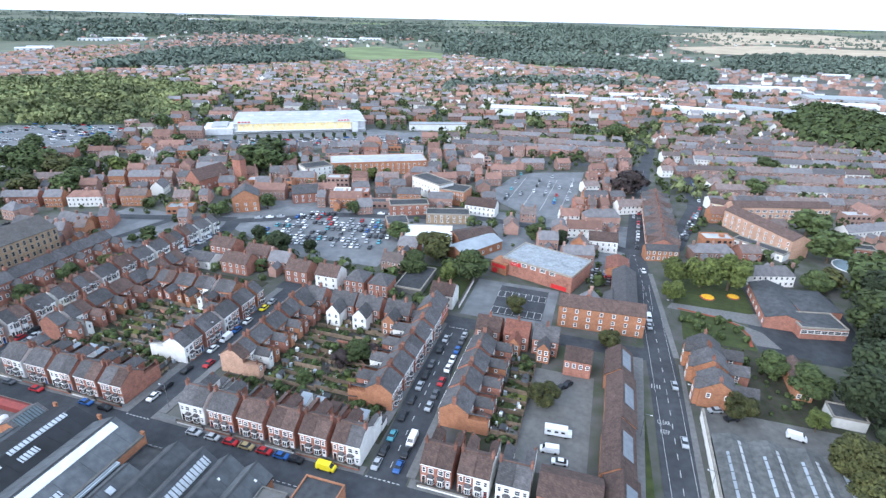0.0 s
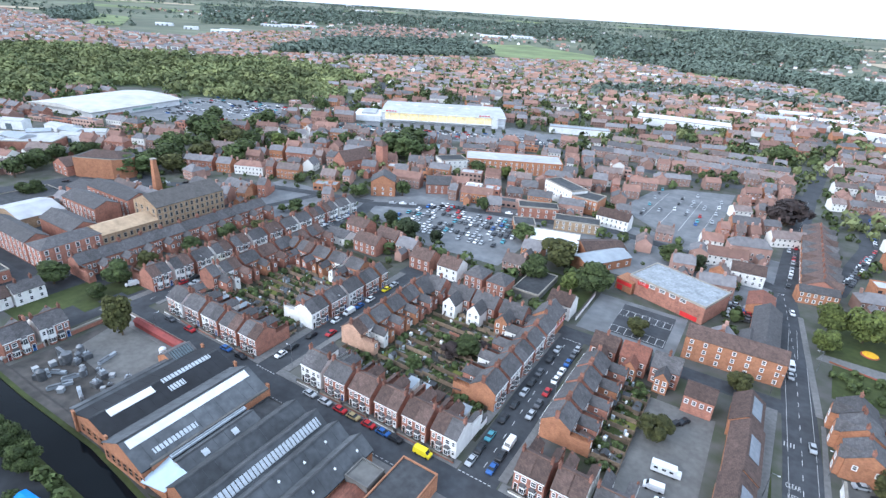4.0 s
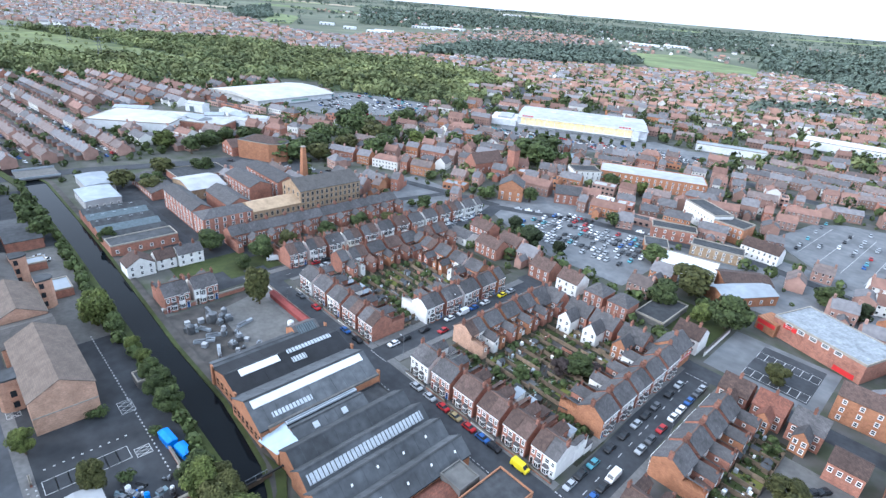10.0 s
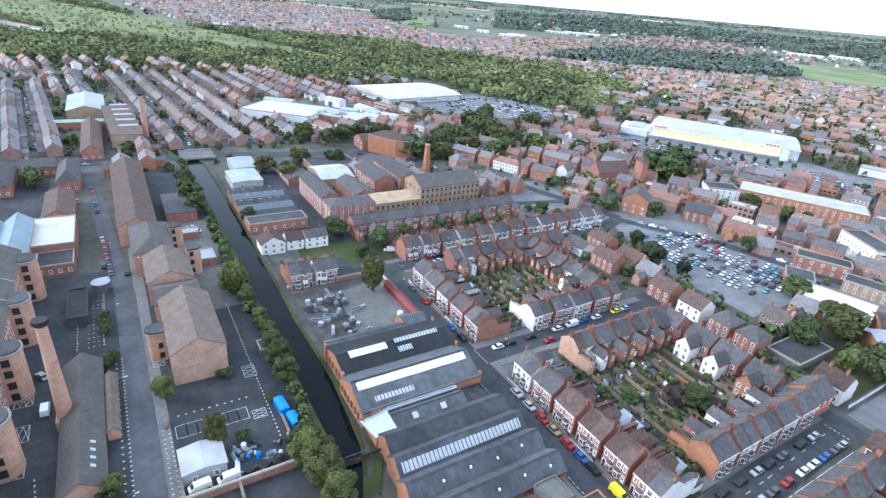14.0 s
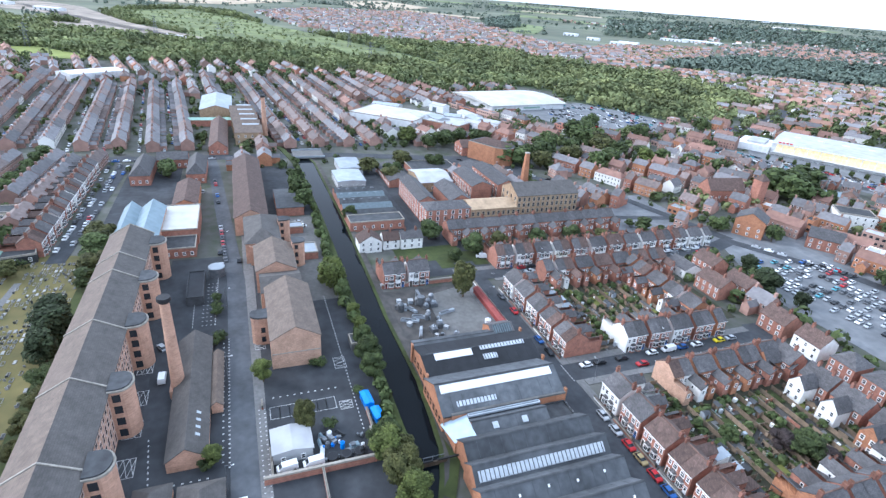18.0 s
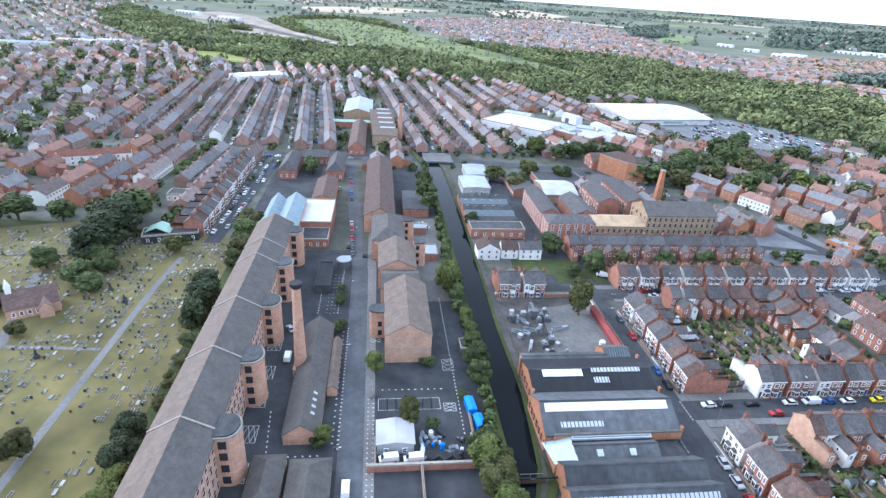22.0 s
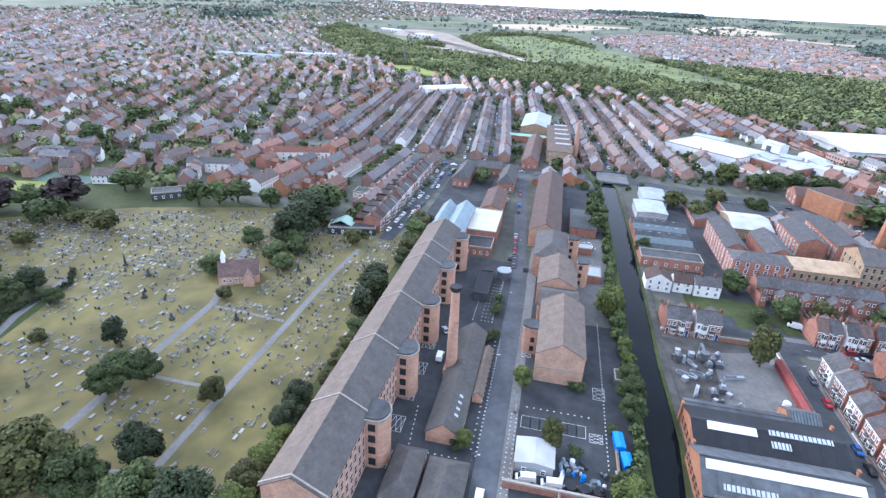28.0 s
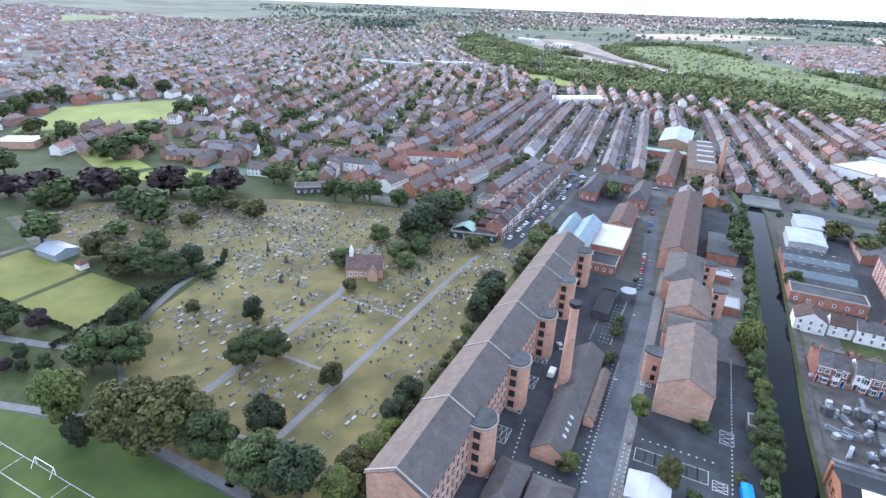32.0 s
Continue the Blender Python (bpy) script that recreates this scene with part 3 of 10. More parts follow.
ROAD_Z = 0.08
roads = (
    ("road", [(-196, 87), (-120, 87), (-41, 87), (20, 88)], 9.0, "grey asphalt side street between factory sheds and terraced houses"),
    ("road", [(-116, 90), (-116, 174)], 8.0, "grey asphalt street lined with parked cars"),
    ("road", [(-40.5, 90), (-42, 130), (-44, 172)], 10.5, "grey asphalt street with cars parked along both kerbs"),
    ("road", [(-124, 176), (-90, 174.5), (-46, 170.5), (26, 171)], 7.5, "grey asphalt cross street behind the terraces"),
    ("road", [(34, -60), (31, 80), (29, 150), (26.5, 205), (21.5, 258), (25, 336), (32, 440), (50, 620)], 9.5, "wide grey main road with white markings"),
    ("road", [(-183, 84), (-183, 215), (-190, 235)], 8.0, "grey asphalt street between rows of bay-fronted houses"),
    ("road", [(-229, 70), (-229.5, 190), (-222, 225)], 5.0, "narrow grey asphalt lane beside the brick mill"),
    ("road", [(-300, 75), (-225, 75)], 4.5, "narrow grey asphalt lane beside low works"),
    ("works_road", [(-60, -5), (-200, -6), (-350, -17), (-372, -20)], 6.5, "grey asphalt works road between the long mill and the weaving sheds"),
    ("road", [(-372, -120), (-368, 60), (-352, 130), (-340, 210)], 11.0, "grey asphalt town road over the canal bridge"),
    ("road", [(-228, -72), (-360, -66)], 7.0, "grey asphalt street with terraced houses and parked cars"),
    ("road", [(24, 262), (41, 276), (59, 349), (63, 402), (60, 440)], 9.0, "grey asphalt road forking off the main road"),
    ("road", [(-190, 232), (-140, 262), (-60, 285), (-20, 280), (22, 262)], 7.0, "grey asphalt shopping street"),
    ("road", [(-360, 130), (-260, 215), (-190, 235)], 7.0, "grey asphalt street past the brick mill"),
    ("road", [(-385, 349), (-330, 376), (-250, 412), (-190, 455), (-140, 440), (-60, 430), (32, 440)], 10.0, "grey asphalt ring road past the superstore"),
    ("road", [(-385, 349), (-387, 392), (-405, 450), (-432, 512), (-462, 584), (-526, 693)], 14.0, "grey asphalt dual road running out of town"),
    ("road", [(-340, 210), (-375, 290), (-385, 349)], 9.0, "grey asphalt road between trees"),
)
for rname, pts, wide, lab in roads:
    g = Geo()
    strip(g, pts, wide, ROAD_Z + 0.012 * (len([o for o in bpy.data.objects if o.name.startswith("road")])), "asphalt_worn" if rname == "works_road" else "asphalt")
    g.ob(rname, None, lab, "road", "", "structure")


# ---- houses ----
WIN = window_mesh(1.0, 1.35)
WIN_BIG = window_mesh(1.5, 1.35)
WIN_SMALL = window_mesh(0.7, 0.9, cross=False)


def door_mesh(m):
    g = Geo()
    g.box(-0.5, -0.1, 0, 0.5, 0.03, 2.05, m)
    g.box(-0.62, -0.14, 0, -0.5, 0.03, 2.5, "upvc").box(0.5, -0.14, 0, 0.62, 0.03, 2.5, "upvc").box(-0.62, -0.14, 2.42, 0.62, 0.03, 2.54, "upvc")
    g.box(-0.5, -0.08, 2.05, 0.5, 0.02, 2.42, "glass").box(-0.35, -0.12, 1.15, 0.35, -0.1, 1.8, "glass")
    return g.mesh("door")


DOORS = [door_mesh(k) for k in ("wood_dark", "upvc", "rust_red", "car_blue")]


def bay_mesh(h, wall="brick_red", roof="roof_slate"):
    """A canted bay in one piece: brick apron, mullioned glass, white sill and head, small roof."""
    g = Geo()
    out = [(-1.2, 0.05), (-1.15, 0), (-0.75, -0.75), (0.75, -0.75), (1.15, 0), (1.2, 0.05)]
    ring, seg = [], []
    for n, (a, b) in enumerate(zip(out, out[1:])):
        cuts = [0, .09, .46, .54, .91] if n in (1, 2, 3) else [0]
        for c, k in enumerate(cuts):
            ring.append((a[0] + (b[0] - a[0]) * k, a[1] + (b[1] - a[1]) * k))
            seg.append("glass" if c in (1, 3) else "upvc")
    ring.append(out[-1])
    bands = [(0, 1.0, wall), (.7, 1.0, "upvc"), (.7, 1.06, "upvc"), (.9, 1.06, "upvc"), (.9, .98, "pane"), (2.2, .98, "upvc")]
    if h > 4:
        bands += [(2.2, 1.04, "upvc"), (3.7, 1.04, "upvc"), (3.7, .98, "pane"), (h - .35, .98, "upvc")]
    bands += [(h - .35, 1.08, "upvc"), (h, 1.12, roof), (h + .65, .45, roof)]
    n = len(ring)
    v = [(x * s, y * s if y < 0 else y, z) for z, s, _ in bands for x, y in ring]
    v = [(x, (y if z <= h + .01 else y * .1), z) for x, y, z in v]
    for b in range(len(bands) - 1):
        for i in range(n - 1):
            m = bands[b][2]
            g.f.append((b * n + i, b * n + i + 1, (b + 1) * n + i + 1, (b + 1) * n + i))
            g.m.append(g.mi(seg[i] if m == "pane" else m))
    g.v = v
    return g.mesh("bay_window")


BAY1, BAY2 = bay_mesh(2.75), bay_mesh(5.8)


def chimney_mesh(w=0.75, d=1.1, h=2.2, pots=4, m="brick_red"):
    g = Geo()
    g.box(-w / 2, -d / 2, 0, w / 2, d / 2, h, m).box(-w / 2 - 0.08, -d / 2 - 0.08, h - 0.3, w / 2 + 0.08, d / 2 + 0.08, h - 0.1, m)
    for i in range(pots):
        y = -d / 2 + d * (i + 0.5) / pots
        g.cyl(0, y, h, 0.14, h + 0.55, 0.11, 6, "terracotta")
    return g.mesh("chimney")


courses("brick_chimney", (0.27, 0.125, 0.088), (0.18, 0.088, 0.065), (0.9, 0.95, 1.0), rnd=0.3)
CHIM = {k: chimney_mesh(m="brick_chimney" if k != "render_cream" else k) for k in ("brick_red", "brick_orange", "render_cream")}


def terrace_unit(name, wall, roof, mirror, w=4.7, d=8.4, ze=6.2, zr=9.2, wing=5.6, bay=BAY1, door=0, label="", wingwall=None, two=False):
    """One house of a terrace: front at y = 0 facing -y, from x = 0 to w, back wing behind."""
    e = thing(name, label, "house", group="terraced houses")
    s = -1 if mirror else 1
    cx = w / 2

    def X(x):
        return cx + s * (x - cx)
    Geo().house(0, 0, w, d, 0, ze, zr, wall, "x").ob("wall", e)
    g = Geo().gable(0, 0, w, d, ze, zr, roof, "x", 0.22)
    g.ob("roof", e)
    Geo().box(-.05, d / 2 - .16, zr + .02, w + .05, d / 2 + .16, zr + .3, "ridge_tile").ob("ridge", e)
    Geo().box(0, -.36, ze - .36, w, -.22, ze - .14, "upvc").ob("eaves_board", e)
    ww = wingwall or wall
    a, b = sorted((X(0.0), X(2.7)))
    Geo().box(a, d - 0.05, 0, b, d + wing, 4.6, ww).ob("back_wing", e)
    g = Geo()
    side = a if s > 0 else b
    o2 = b + 0.2 if s > 0 else a - 0.2
    v = [(side, d - 1.4, 6.3), (o2, d - 1.4, 4.5), (o2, d + wing + 0.2, 4.5), (side, d + wing + 0.2, 6.3)]
    v += [(x, y, z + 0.16) for x, y, z in v]
    g.poly(v, [(3, 2, 1, 0), (0, 1, 5, 4), (1, 2, 6, 5), (2, 3, 7, 6), (3, 0, 4, 7), (4, 5, 6, 7)], roof)
    g.poly([(a, d + wing, 4.6), (b, d + wing, 4.6), (side, d + wing, 6.3)], [(0, 1, 2)], ww)
    g.ob("back_wing_roof", e)
    ch = share("chimney", CHIM["brick_orange" if wall == "brick_orange" else "brick_red"], e, pose(X(0.25), d / 2, zr - 0.9))
    share("chimney", CHIM["brick_red"], e, Matrix.Translation((X(0.5), d + wing - 0.6, 5.2)) @ Matrix.Diagonal((0.8, 0.5, 0.6, 1)))
    if bay:
        share("bay_window", bay, e, pose(X(3.2), 0, 0))
    else:
        share("window", WIN_BIG, e, pose(X(3.2), 0, 0.9))
    share("door", DOORS[door], e, pose(X(1.0), 0, 0))
    share("window", WIN, e, pose(X(1.1), 0, 3.8))
    if not two:
        share("window", WIN_BIG, e, pose(X(3.2), 0, 3.8))
    share("window", WIN, e, pose(X(3.7), d, 3.6, 0, 0, 180))
    share("window", WIN, e, pose(X(3.7), d, 0.9, 0, 0, 180))
    share("window", WIN, e, pose(X(1.3), d + wing, 2.9, 0, 0, 180))
    if s > 0:
        share("window", WIN_SMALL, e, pose(b, d + 2.5, 3.0, 0, 0, 90))
    else:
        share("window", WIN_SMALL, e, pose(a, d + 2.5, 3.0, 0, 0, -90))
    return e


KINDS = {
    "rt": ("brick_red", "roof_tile", BAY1, "red brick terraced house with brown tiled roof and white bay"),
    "rs": ("brick_red", "roof_slate", BAY1, "red brick terraced house with grey slate roof and white bay"),
    "ws": ("render_white", "roof_slate", BAY1, "white rendered terraced house with a grey slate roof"),
    "wt": ("render_white", "roof_tile", BAY1, "white rendered terraced house with a brown tiled roof"),
    "os": ("brick_orange", "roof_slate", BAY1, "orange brick terraced house with a slate roof"),
    "cs": ("render_cream", "roof_slate", BAY1, "cream rendered terraced house with a slate roof"),
    "R2": ("brick_red", "roof_tile", BAY2, "red brick house with two-storey white bay and tiled roof"),
    "W2": ("render_white", "roof_slate", BAY2, "white rendered house with two-storey bay and slate roof"),
    "S2": ("brick_red", "roof_slate", BAY2, "brick house with two-storey white bay and slate roof"),
    "pt": ("brick_pink", "roof_tile", BAY1, "pink-washed brick end house with a tiled roof"),
}
PROTO = {}


def unit(kind, mirror):
    key = (kind, mirror)
    if key not in PROTO:
        wall, roof, bay, lab = KINDS[kind]
        back = {"R2": "brick_red", "W2": "brick_red"}.get(kind)
        PROTO[key] = [terrace_unit("terraced_house", wall, roof, mirror, bay=bay, door=len(PROTO) % 4, label=lab, wingwall=back, two=bay is BAY2), False]
    return PROTO[key]


def place_unit(kind, mirror, m):
    p = unit(kind, mirror)
    if not p[1]:
        p[1] = True
        p[0].matrix_basis = m
        return p[0]
    c = copy_thing(p[0], Matrix.Identity(4))
    c.matrix_basis = m
    return c


def row(x, y, face, length, kinds, seed=0, gap=1.5):
    """A terrace whose front wall starts at (x, y) and runs length metres; face: the way that it looks (S, N, E, W)."""
    n = max(1, round(length / 4.75))
    w = length / n
    turn = {"S": 0, "E": 90, "N": 180, "W": -90}[face]
    step = {"S": (1, 0), "E": (0, 1), "N": (-1, 0), "W": (0, -1)}[face]
    rr = random.Random(seed)
    names = kinds.split()
    lift = 0.0
    for i in range(n):
        k = names[i % len(names)] if seed == 0 else rr.choice(names)
        px, py = x + step[0] * w * i, y + step[1] * w * i
        dx = gap / 2 if i % 2 == 0 else 0
        lift = rr.uniform(-0.25, 0.25) if i % 2 == 0 else lift
        place_unit(k, i % 2 == 1, pose(px, py, 0.05 , 0, 0, turn) @ pose(dx, 0, 0) @ Matrix.Diagonal(((w - gap / 2) / 4.7, 1, 1 + lift * .12, 1)))


row(-104, 94, "S", 56.4, "ws ws rs rs rt rt rt rt rt rt rt ws")
row(-170.6, 94, "S", 48.1, "rs ws rs rs ws rs rs rt rs rt")
row(-33, 94, "S", 28, "rt rt rt wt ws ws")
row(-120.5, 115.3, "E", 44, "ws rs rs rs ws rs rs rs os")
row(-107.5, 162, "W", 46, "rs rs rs rs os os rs os ws pt")
row(-48.5, 115, "E", 49, "os rs rs ws rs rs rs ws rs rs")
row(-34, 153, "W", 39, "rs rs os rs rs rs rs os")
row(-186.5, 98, "E", 119, "R2 S2 W2 R2 S2 W2 W2 R2 S2 R2 W2 W2 R2 R2 S2 W2 W2 W2 R2 S2 R2 W2 W2 W2 W2")
row(-178, 175, "W", 62, "rt rs rt os os rs rt rt os rs rt ws rs")
row(-226, 181, "W", 93, "rs", 0, 0.0)
row(-180.5, 47, "E", 20, "rs S2 W2 rs")
row(-234.5, -77, "N", 112, "rs rt rs ws rs", 3)


# ---- the long mill ----
def long_mill():
    e = thing("long_mill", "very long four-storey pale brick mill with a brown tiled ridge roof", "mill")
    x0, x1, y0, y1, ze, zr = -218, -73, -48.5, -34.5, 14.8, 18.8
    Geo().house(x0, y0, x1, y1, 0, ze, zr, "brick_mill", "x").ob("wall", e)
    # the +y slope gets the darker, greyer roof colour
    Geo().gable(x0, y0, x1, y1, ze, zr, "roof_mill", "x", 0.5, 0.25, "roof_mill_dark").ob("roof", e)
    cuts = [-217.5, -193, -180, -150, -124.5, -98.5, -73.5]
    for x in cuts:
        g = Geo()
        for ya, yb in ((y0 - 0.6, (y0 + y1) / 2), ((y0 + y1) / 2, y1 + 0.6)):
            za, zb = (ze - 0.2, zr + 0.1) if ya < -42 else (zr + 0.1, ze - 0.2)
            g.poly([(x - 0.2, ya, za), (x + 0.2, ya, za), (x + 0.2, yb, zb), (x - 0.2, yb, zb),
                    (x - 0.2, ya, za + 0.42), (x + 0.2, ya, za + 0.42), (x + 0.2, yb, zb + 0.42), (x - 0.2, yb, zb + 0.42)],
                   [(3, 2, 1, 0), (0, 1, 5, 4), (1, 2, 6, 5), (2, 3, 7, 6), (3, 0, 4, 7), (4, 5, 6, 7)], "stone_trim")
        g.ob("parapet", e)
    wm = window_mesh(1.5, 2.5, "window", "frame_pink")
    for k in range(53):
        x = -76 - k * 2.65
        if any(abs(x - c) < 4.4 for c in (-99.5, -126, -154, -181, -209.5)):
            continue
        for z in (1.0, 4.6, 8.2, 11.8):
            share("window", wm, e, pose(x, y1, z, 0, 0, 180))
    return e


def stair_tower(x, y, h, label):
    """A round-ended stair tower of pale brick with a dark lead cap and a column of openings."""
    e = thing("stair_tower", label, "tower", pose(x, y, 0.05), "stair towers of the mill")
    n, r, dep = 10, 3.6, 5.2
    pts = [(r, 0), (r, dep - r * 0.8)] + [(r * math.cos(math.pi * i / n), dep - r * 0.8 + r * 0.8 * math.sin(math.pi * i / n)) for i in range(1, n)] + [(-r, dep - r * 0.8), (-r, 0)]
    Geo().prism(pts, 0, h, "brick_mill").ob("wall", e)
    g = Geo()
    g.prism([(a * 1.08, b * 1.06) for a, b in pts], h, h + 0.5, "stone_trim").prism([(a * 0.98, b * 0.97) for a, b in pts], h + 0.5, h + 0.9, "felt")
    g.ob("cap", e)
    for z in (1.0, 4.6, 8.2, 11.6):
        g = Geo()
        g.box(-r - 0.06, 0.8, z, -r + 0.04, 2.6, z + 2.2, "glass")
        g.ob("opening", e)
        g = Geo()
        g.box(r - 0.04, 0.8, z, r + 0.06, 2.6, z + 2.2, "glass")
        g.ob("opening", e)
    return e


long_mill()
for tx in (-99.5, -126, -154, -181, -209.5):
    stair_tower(tx, -34.5, 14.6, "pale brick stair tower with rounded front on the mill")


def round_chimney(x, y, h, r0, r1, label, base=None):
    e = thing("mill_chimney", label, "chimney", pose(x, y, 0.05))
    if base:
        Geo().box(-base, -base, 0, base, base, 2.6, "brick_mill").ob("plinth", e)
    Geo().cyl(0, 0, 0.0, r0, h - 1.6, r1, 20, "brick_mill").ob("shaft", e)
    g = Geo()
    g.cyl(0, 0, h - 1.6, r1 * 1.05, h - 0.9, r1 * 1.5, 20, "black_iron").cyl(0, 0, h - 0.9, r1 * 1.5, h, r1 * 1.4, 20, "black_iron")
    g.ob("cap", e)
    return e


round_chimney(-137, -21.5, 31, 1.9, 1.2, "tapering round brick mill chimney with a black cap", 2.2)


def simple(name, x0, y0, x1, y1, ze, zr, wall, roof, axis, label, cat="building", wins=(), hipped=False, roof2=None, wm=None, trim="stone_trim"):
    """A building of one block: walls, roof and rows of windows. wins: (side, z, number)."""
    e = thing(name, label, cat)
    if hipped or zr <= ze:
        Geo().box(x0, y0, 0, x1, y1, ze, wall).ob("wall", e)
    else:
        Geo().house(x0, y0, x1, y1, 0, ze, zr, wall, axis).ob("wall", e)
    if zr <= ze:
        g = Geo()
        g.box(x0 + 0.3, y0 + 0.3, ze - 0.1, x1 - 0.3, y1 - 0.3, ze + 0.05, roof)
        for q in ((x0 - .05, y0 - .05, x1 + .05, y0 + 0.3), (x0 - .05, y1 - 0.3, x1 + .05, y1 + .05), (x0 - .05, y0 + .3, x0 + 0.3, y1 - .3), (x1 - 0.3, y0 + .3, x1 + .05, y1 - .3)):
            g.box(q[0], q[1], ze - 0.1, q[2], q[3], ze + 0.45, trim)
        g.ob("roof", e)
    elif hipped:
        Geo().hip(x0, y0, x1, y1, ze, zr, roof).ob("roof", e)
    else:
        Geo().gable(x0, y0, x1, y1, ze, zr, roof, axis, 0.3, 0.2, roof2).ob("roof", e)
    for side, z, n in wins:
        L = (x1 - x0) if side in "SN" else (y1 - y0)
        for i in range(n):
            k = (i + 0.5) / n * L
            p = {"S": (x0 + k, y0, 0), "N": (x0 + k, y1, 180), "E": (x1, y0 + k, 90), "W": (x0, y0 + k, -90)}[side]
            share("window", wm or WIN, e, pose(p[0], p[1], z, 0, 0, p[2]))
    return e


# weaving sheds along the works road
simple("weaving_shed", -173.5, 3.6, -141, 18, 10.2, 14.2, "brick_pink", "roof_mill", "x", "tall pale brick gabled mill shed with brown slate roof", "mill", ())
simple("mill_link", -188, 2.4, -173.7, 16.4, 8.0, 10.4, "brick_mill", "roof_mill_dark", "y", "lower brick link with a grey pitched roof between mill sheds", "mill")
simple("mill_range", -211, 1.4, -188.2, 16, 8.8, 12.4, "brick_mill", "roof_mill", "x", "pale brick mill range with a brown slate roof", "mill", (("N", 1.2, 6), ("N", 5.0, 6)), wm=WIN)
simple("mill_range", -242, -1.6, -213, 12.4, 9.0, 13, "brick_mill", "roof_mill_dark", "x", "pale brick mill range with a hipped grey roof", "mill", (("N", 1.2, 7), ("N", 5.0, 7)), hipped=True, wm=WIN)
simple("mill_link", -213, 0, -211.1, 13, 8.0, 8.0, "brick_mill", "felt", "x", "narrow flat link between mill ranges", "mill", trim="brick_mill")
simple("mill_range", -335, -5.5, -242.2, 9, 8.5, 12.2, "brick_mill", "roof_tile", "x", "long brick mill range with a brown tiled roof", "mill")
simple("engine_house", -158, -22.4, -108, -13.4, 3.2, 6.5, "brick_mill", "roof_mill_dark", "x", "long low brick engine house with a slate roof and rooflights", "building")
simple("car_shelter", -150, -13.0, -126, -10.2, 2.6, 3.8, "brick_mill", "roof_mill", "x", "low narrow brick lean-to shelter beside the works road", "shed")
# canal-side factory
for (x0, x1, y0, y1, ze, zr, roof) in ((-138.5, -134.2, 46, 74, 4.6, 5.2, "roof_sheet"), (-134, -118.7, 45.2, 82, 5.6, 8.0, "felt_black"), (-118.7, -102.6, 43.9, 80.6, 5.7, 9.8, "roof_sheet"), (-102.0, -95.2, 50.2, 72, 4.2, 6.0, "roof_sheet"),
                                         (-95, -87.6, 45, 80.5, 4.8, 7.4, "roof_sheet"), (-87.6, -80.1, 44, 80.5, 4.8, 7.9, "roof_sheet"), (-80.1, -72.5, 43, 80.5, 4.8, 7.9, "roof_sheet"), (-72.5, -64.8, 42, 80.5, 4.8, 7.9, "roof_sheet")):
    e = simple("factory_shed", x0 + 0.05, y0, x1 - 0.05, y1, ze, zr, "brick_orange", roof, "y", "brick factory shed with a grey felt pitched roof by the canal", "factory")
    xm = (x0 + x1) / 2
    Geo().poly([(xm - .35, y0 - .2, zr + .12), (xm, y0 - .2, zr + .32), (xm + .35, y0 - .2, zr + .12), (xm - .35, y1 + .2, zr + .12), (xm, y1 + .2, zr + .32), (xm + .35, y1 + .2, zr + .12)],
               [(0, 1, 4, 3), (1, 2, 5, 4), (0, 2, 1), (3, 4, 5)], "felt").ob("ridge_cap", e)
    if y1 > 80:
        Geo().box(x1 - .55, y0 + .2, ze - .3, x1 + .35, y1 - .2, ze - .02, "felt_black").ob("gutter", e)
    # seams between the roof sheets, shallow upstands down both slopes
    n = int((y1 - y0) / 3.1)
    for k in range(1, n):
        y = y0 + (y1 - y0) * k / n
        q = Geo()
        for sx in (-1, 1):
            xe, o = xm + sx * (x1 - x0) / 2, .05
            q.poly([(xm, y - .06, zr + .18), (xe, y - .06, ze + .18), (xe, y + .06, ze + .18), (xm, y + .06, zr + .18), (xm, y - .06, zr + .18 + o), (xe, y - .06, ze + .18 + o), (xe, y + .06, ze + .18 + o), (xm, y + .06, zr + .18 + o)],
                   [(0, 1, 5, 4), (1, 2, 6, 5), (2, 3, 7, 6), (3, 0, 4, 7), (4, 5, 6, 7)], roof)
        q.ob("roof_seam", e)


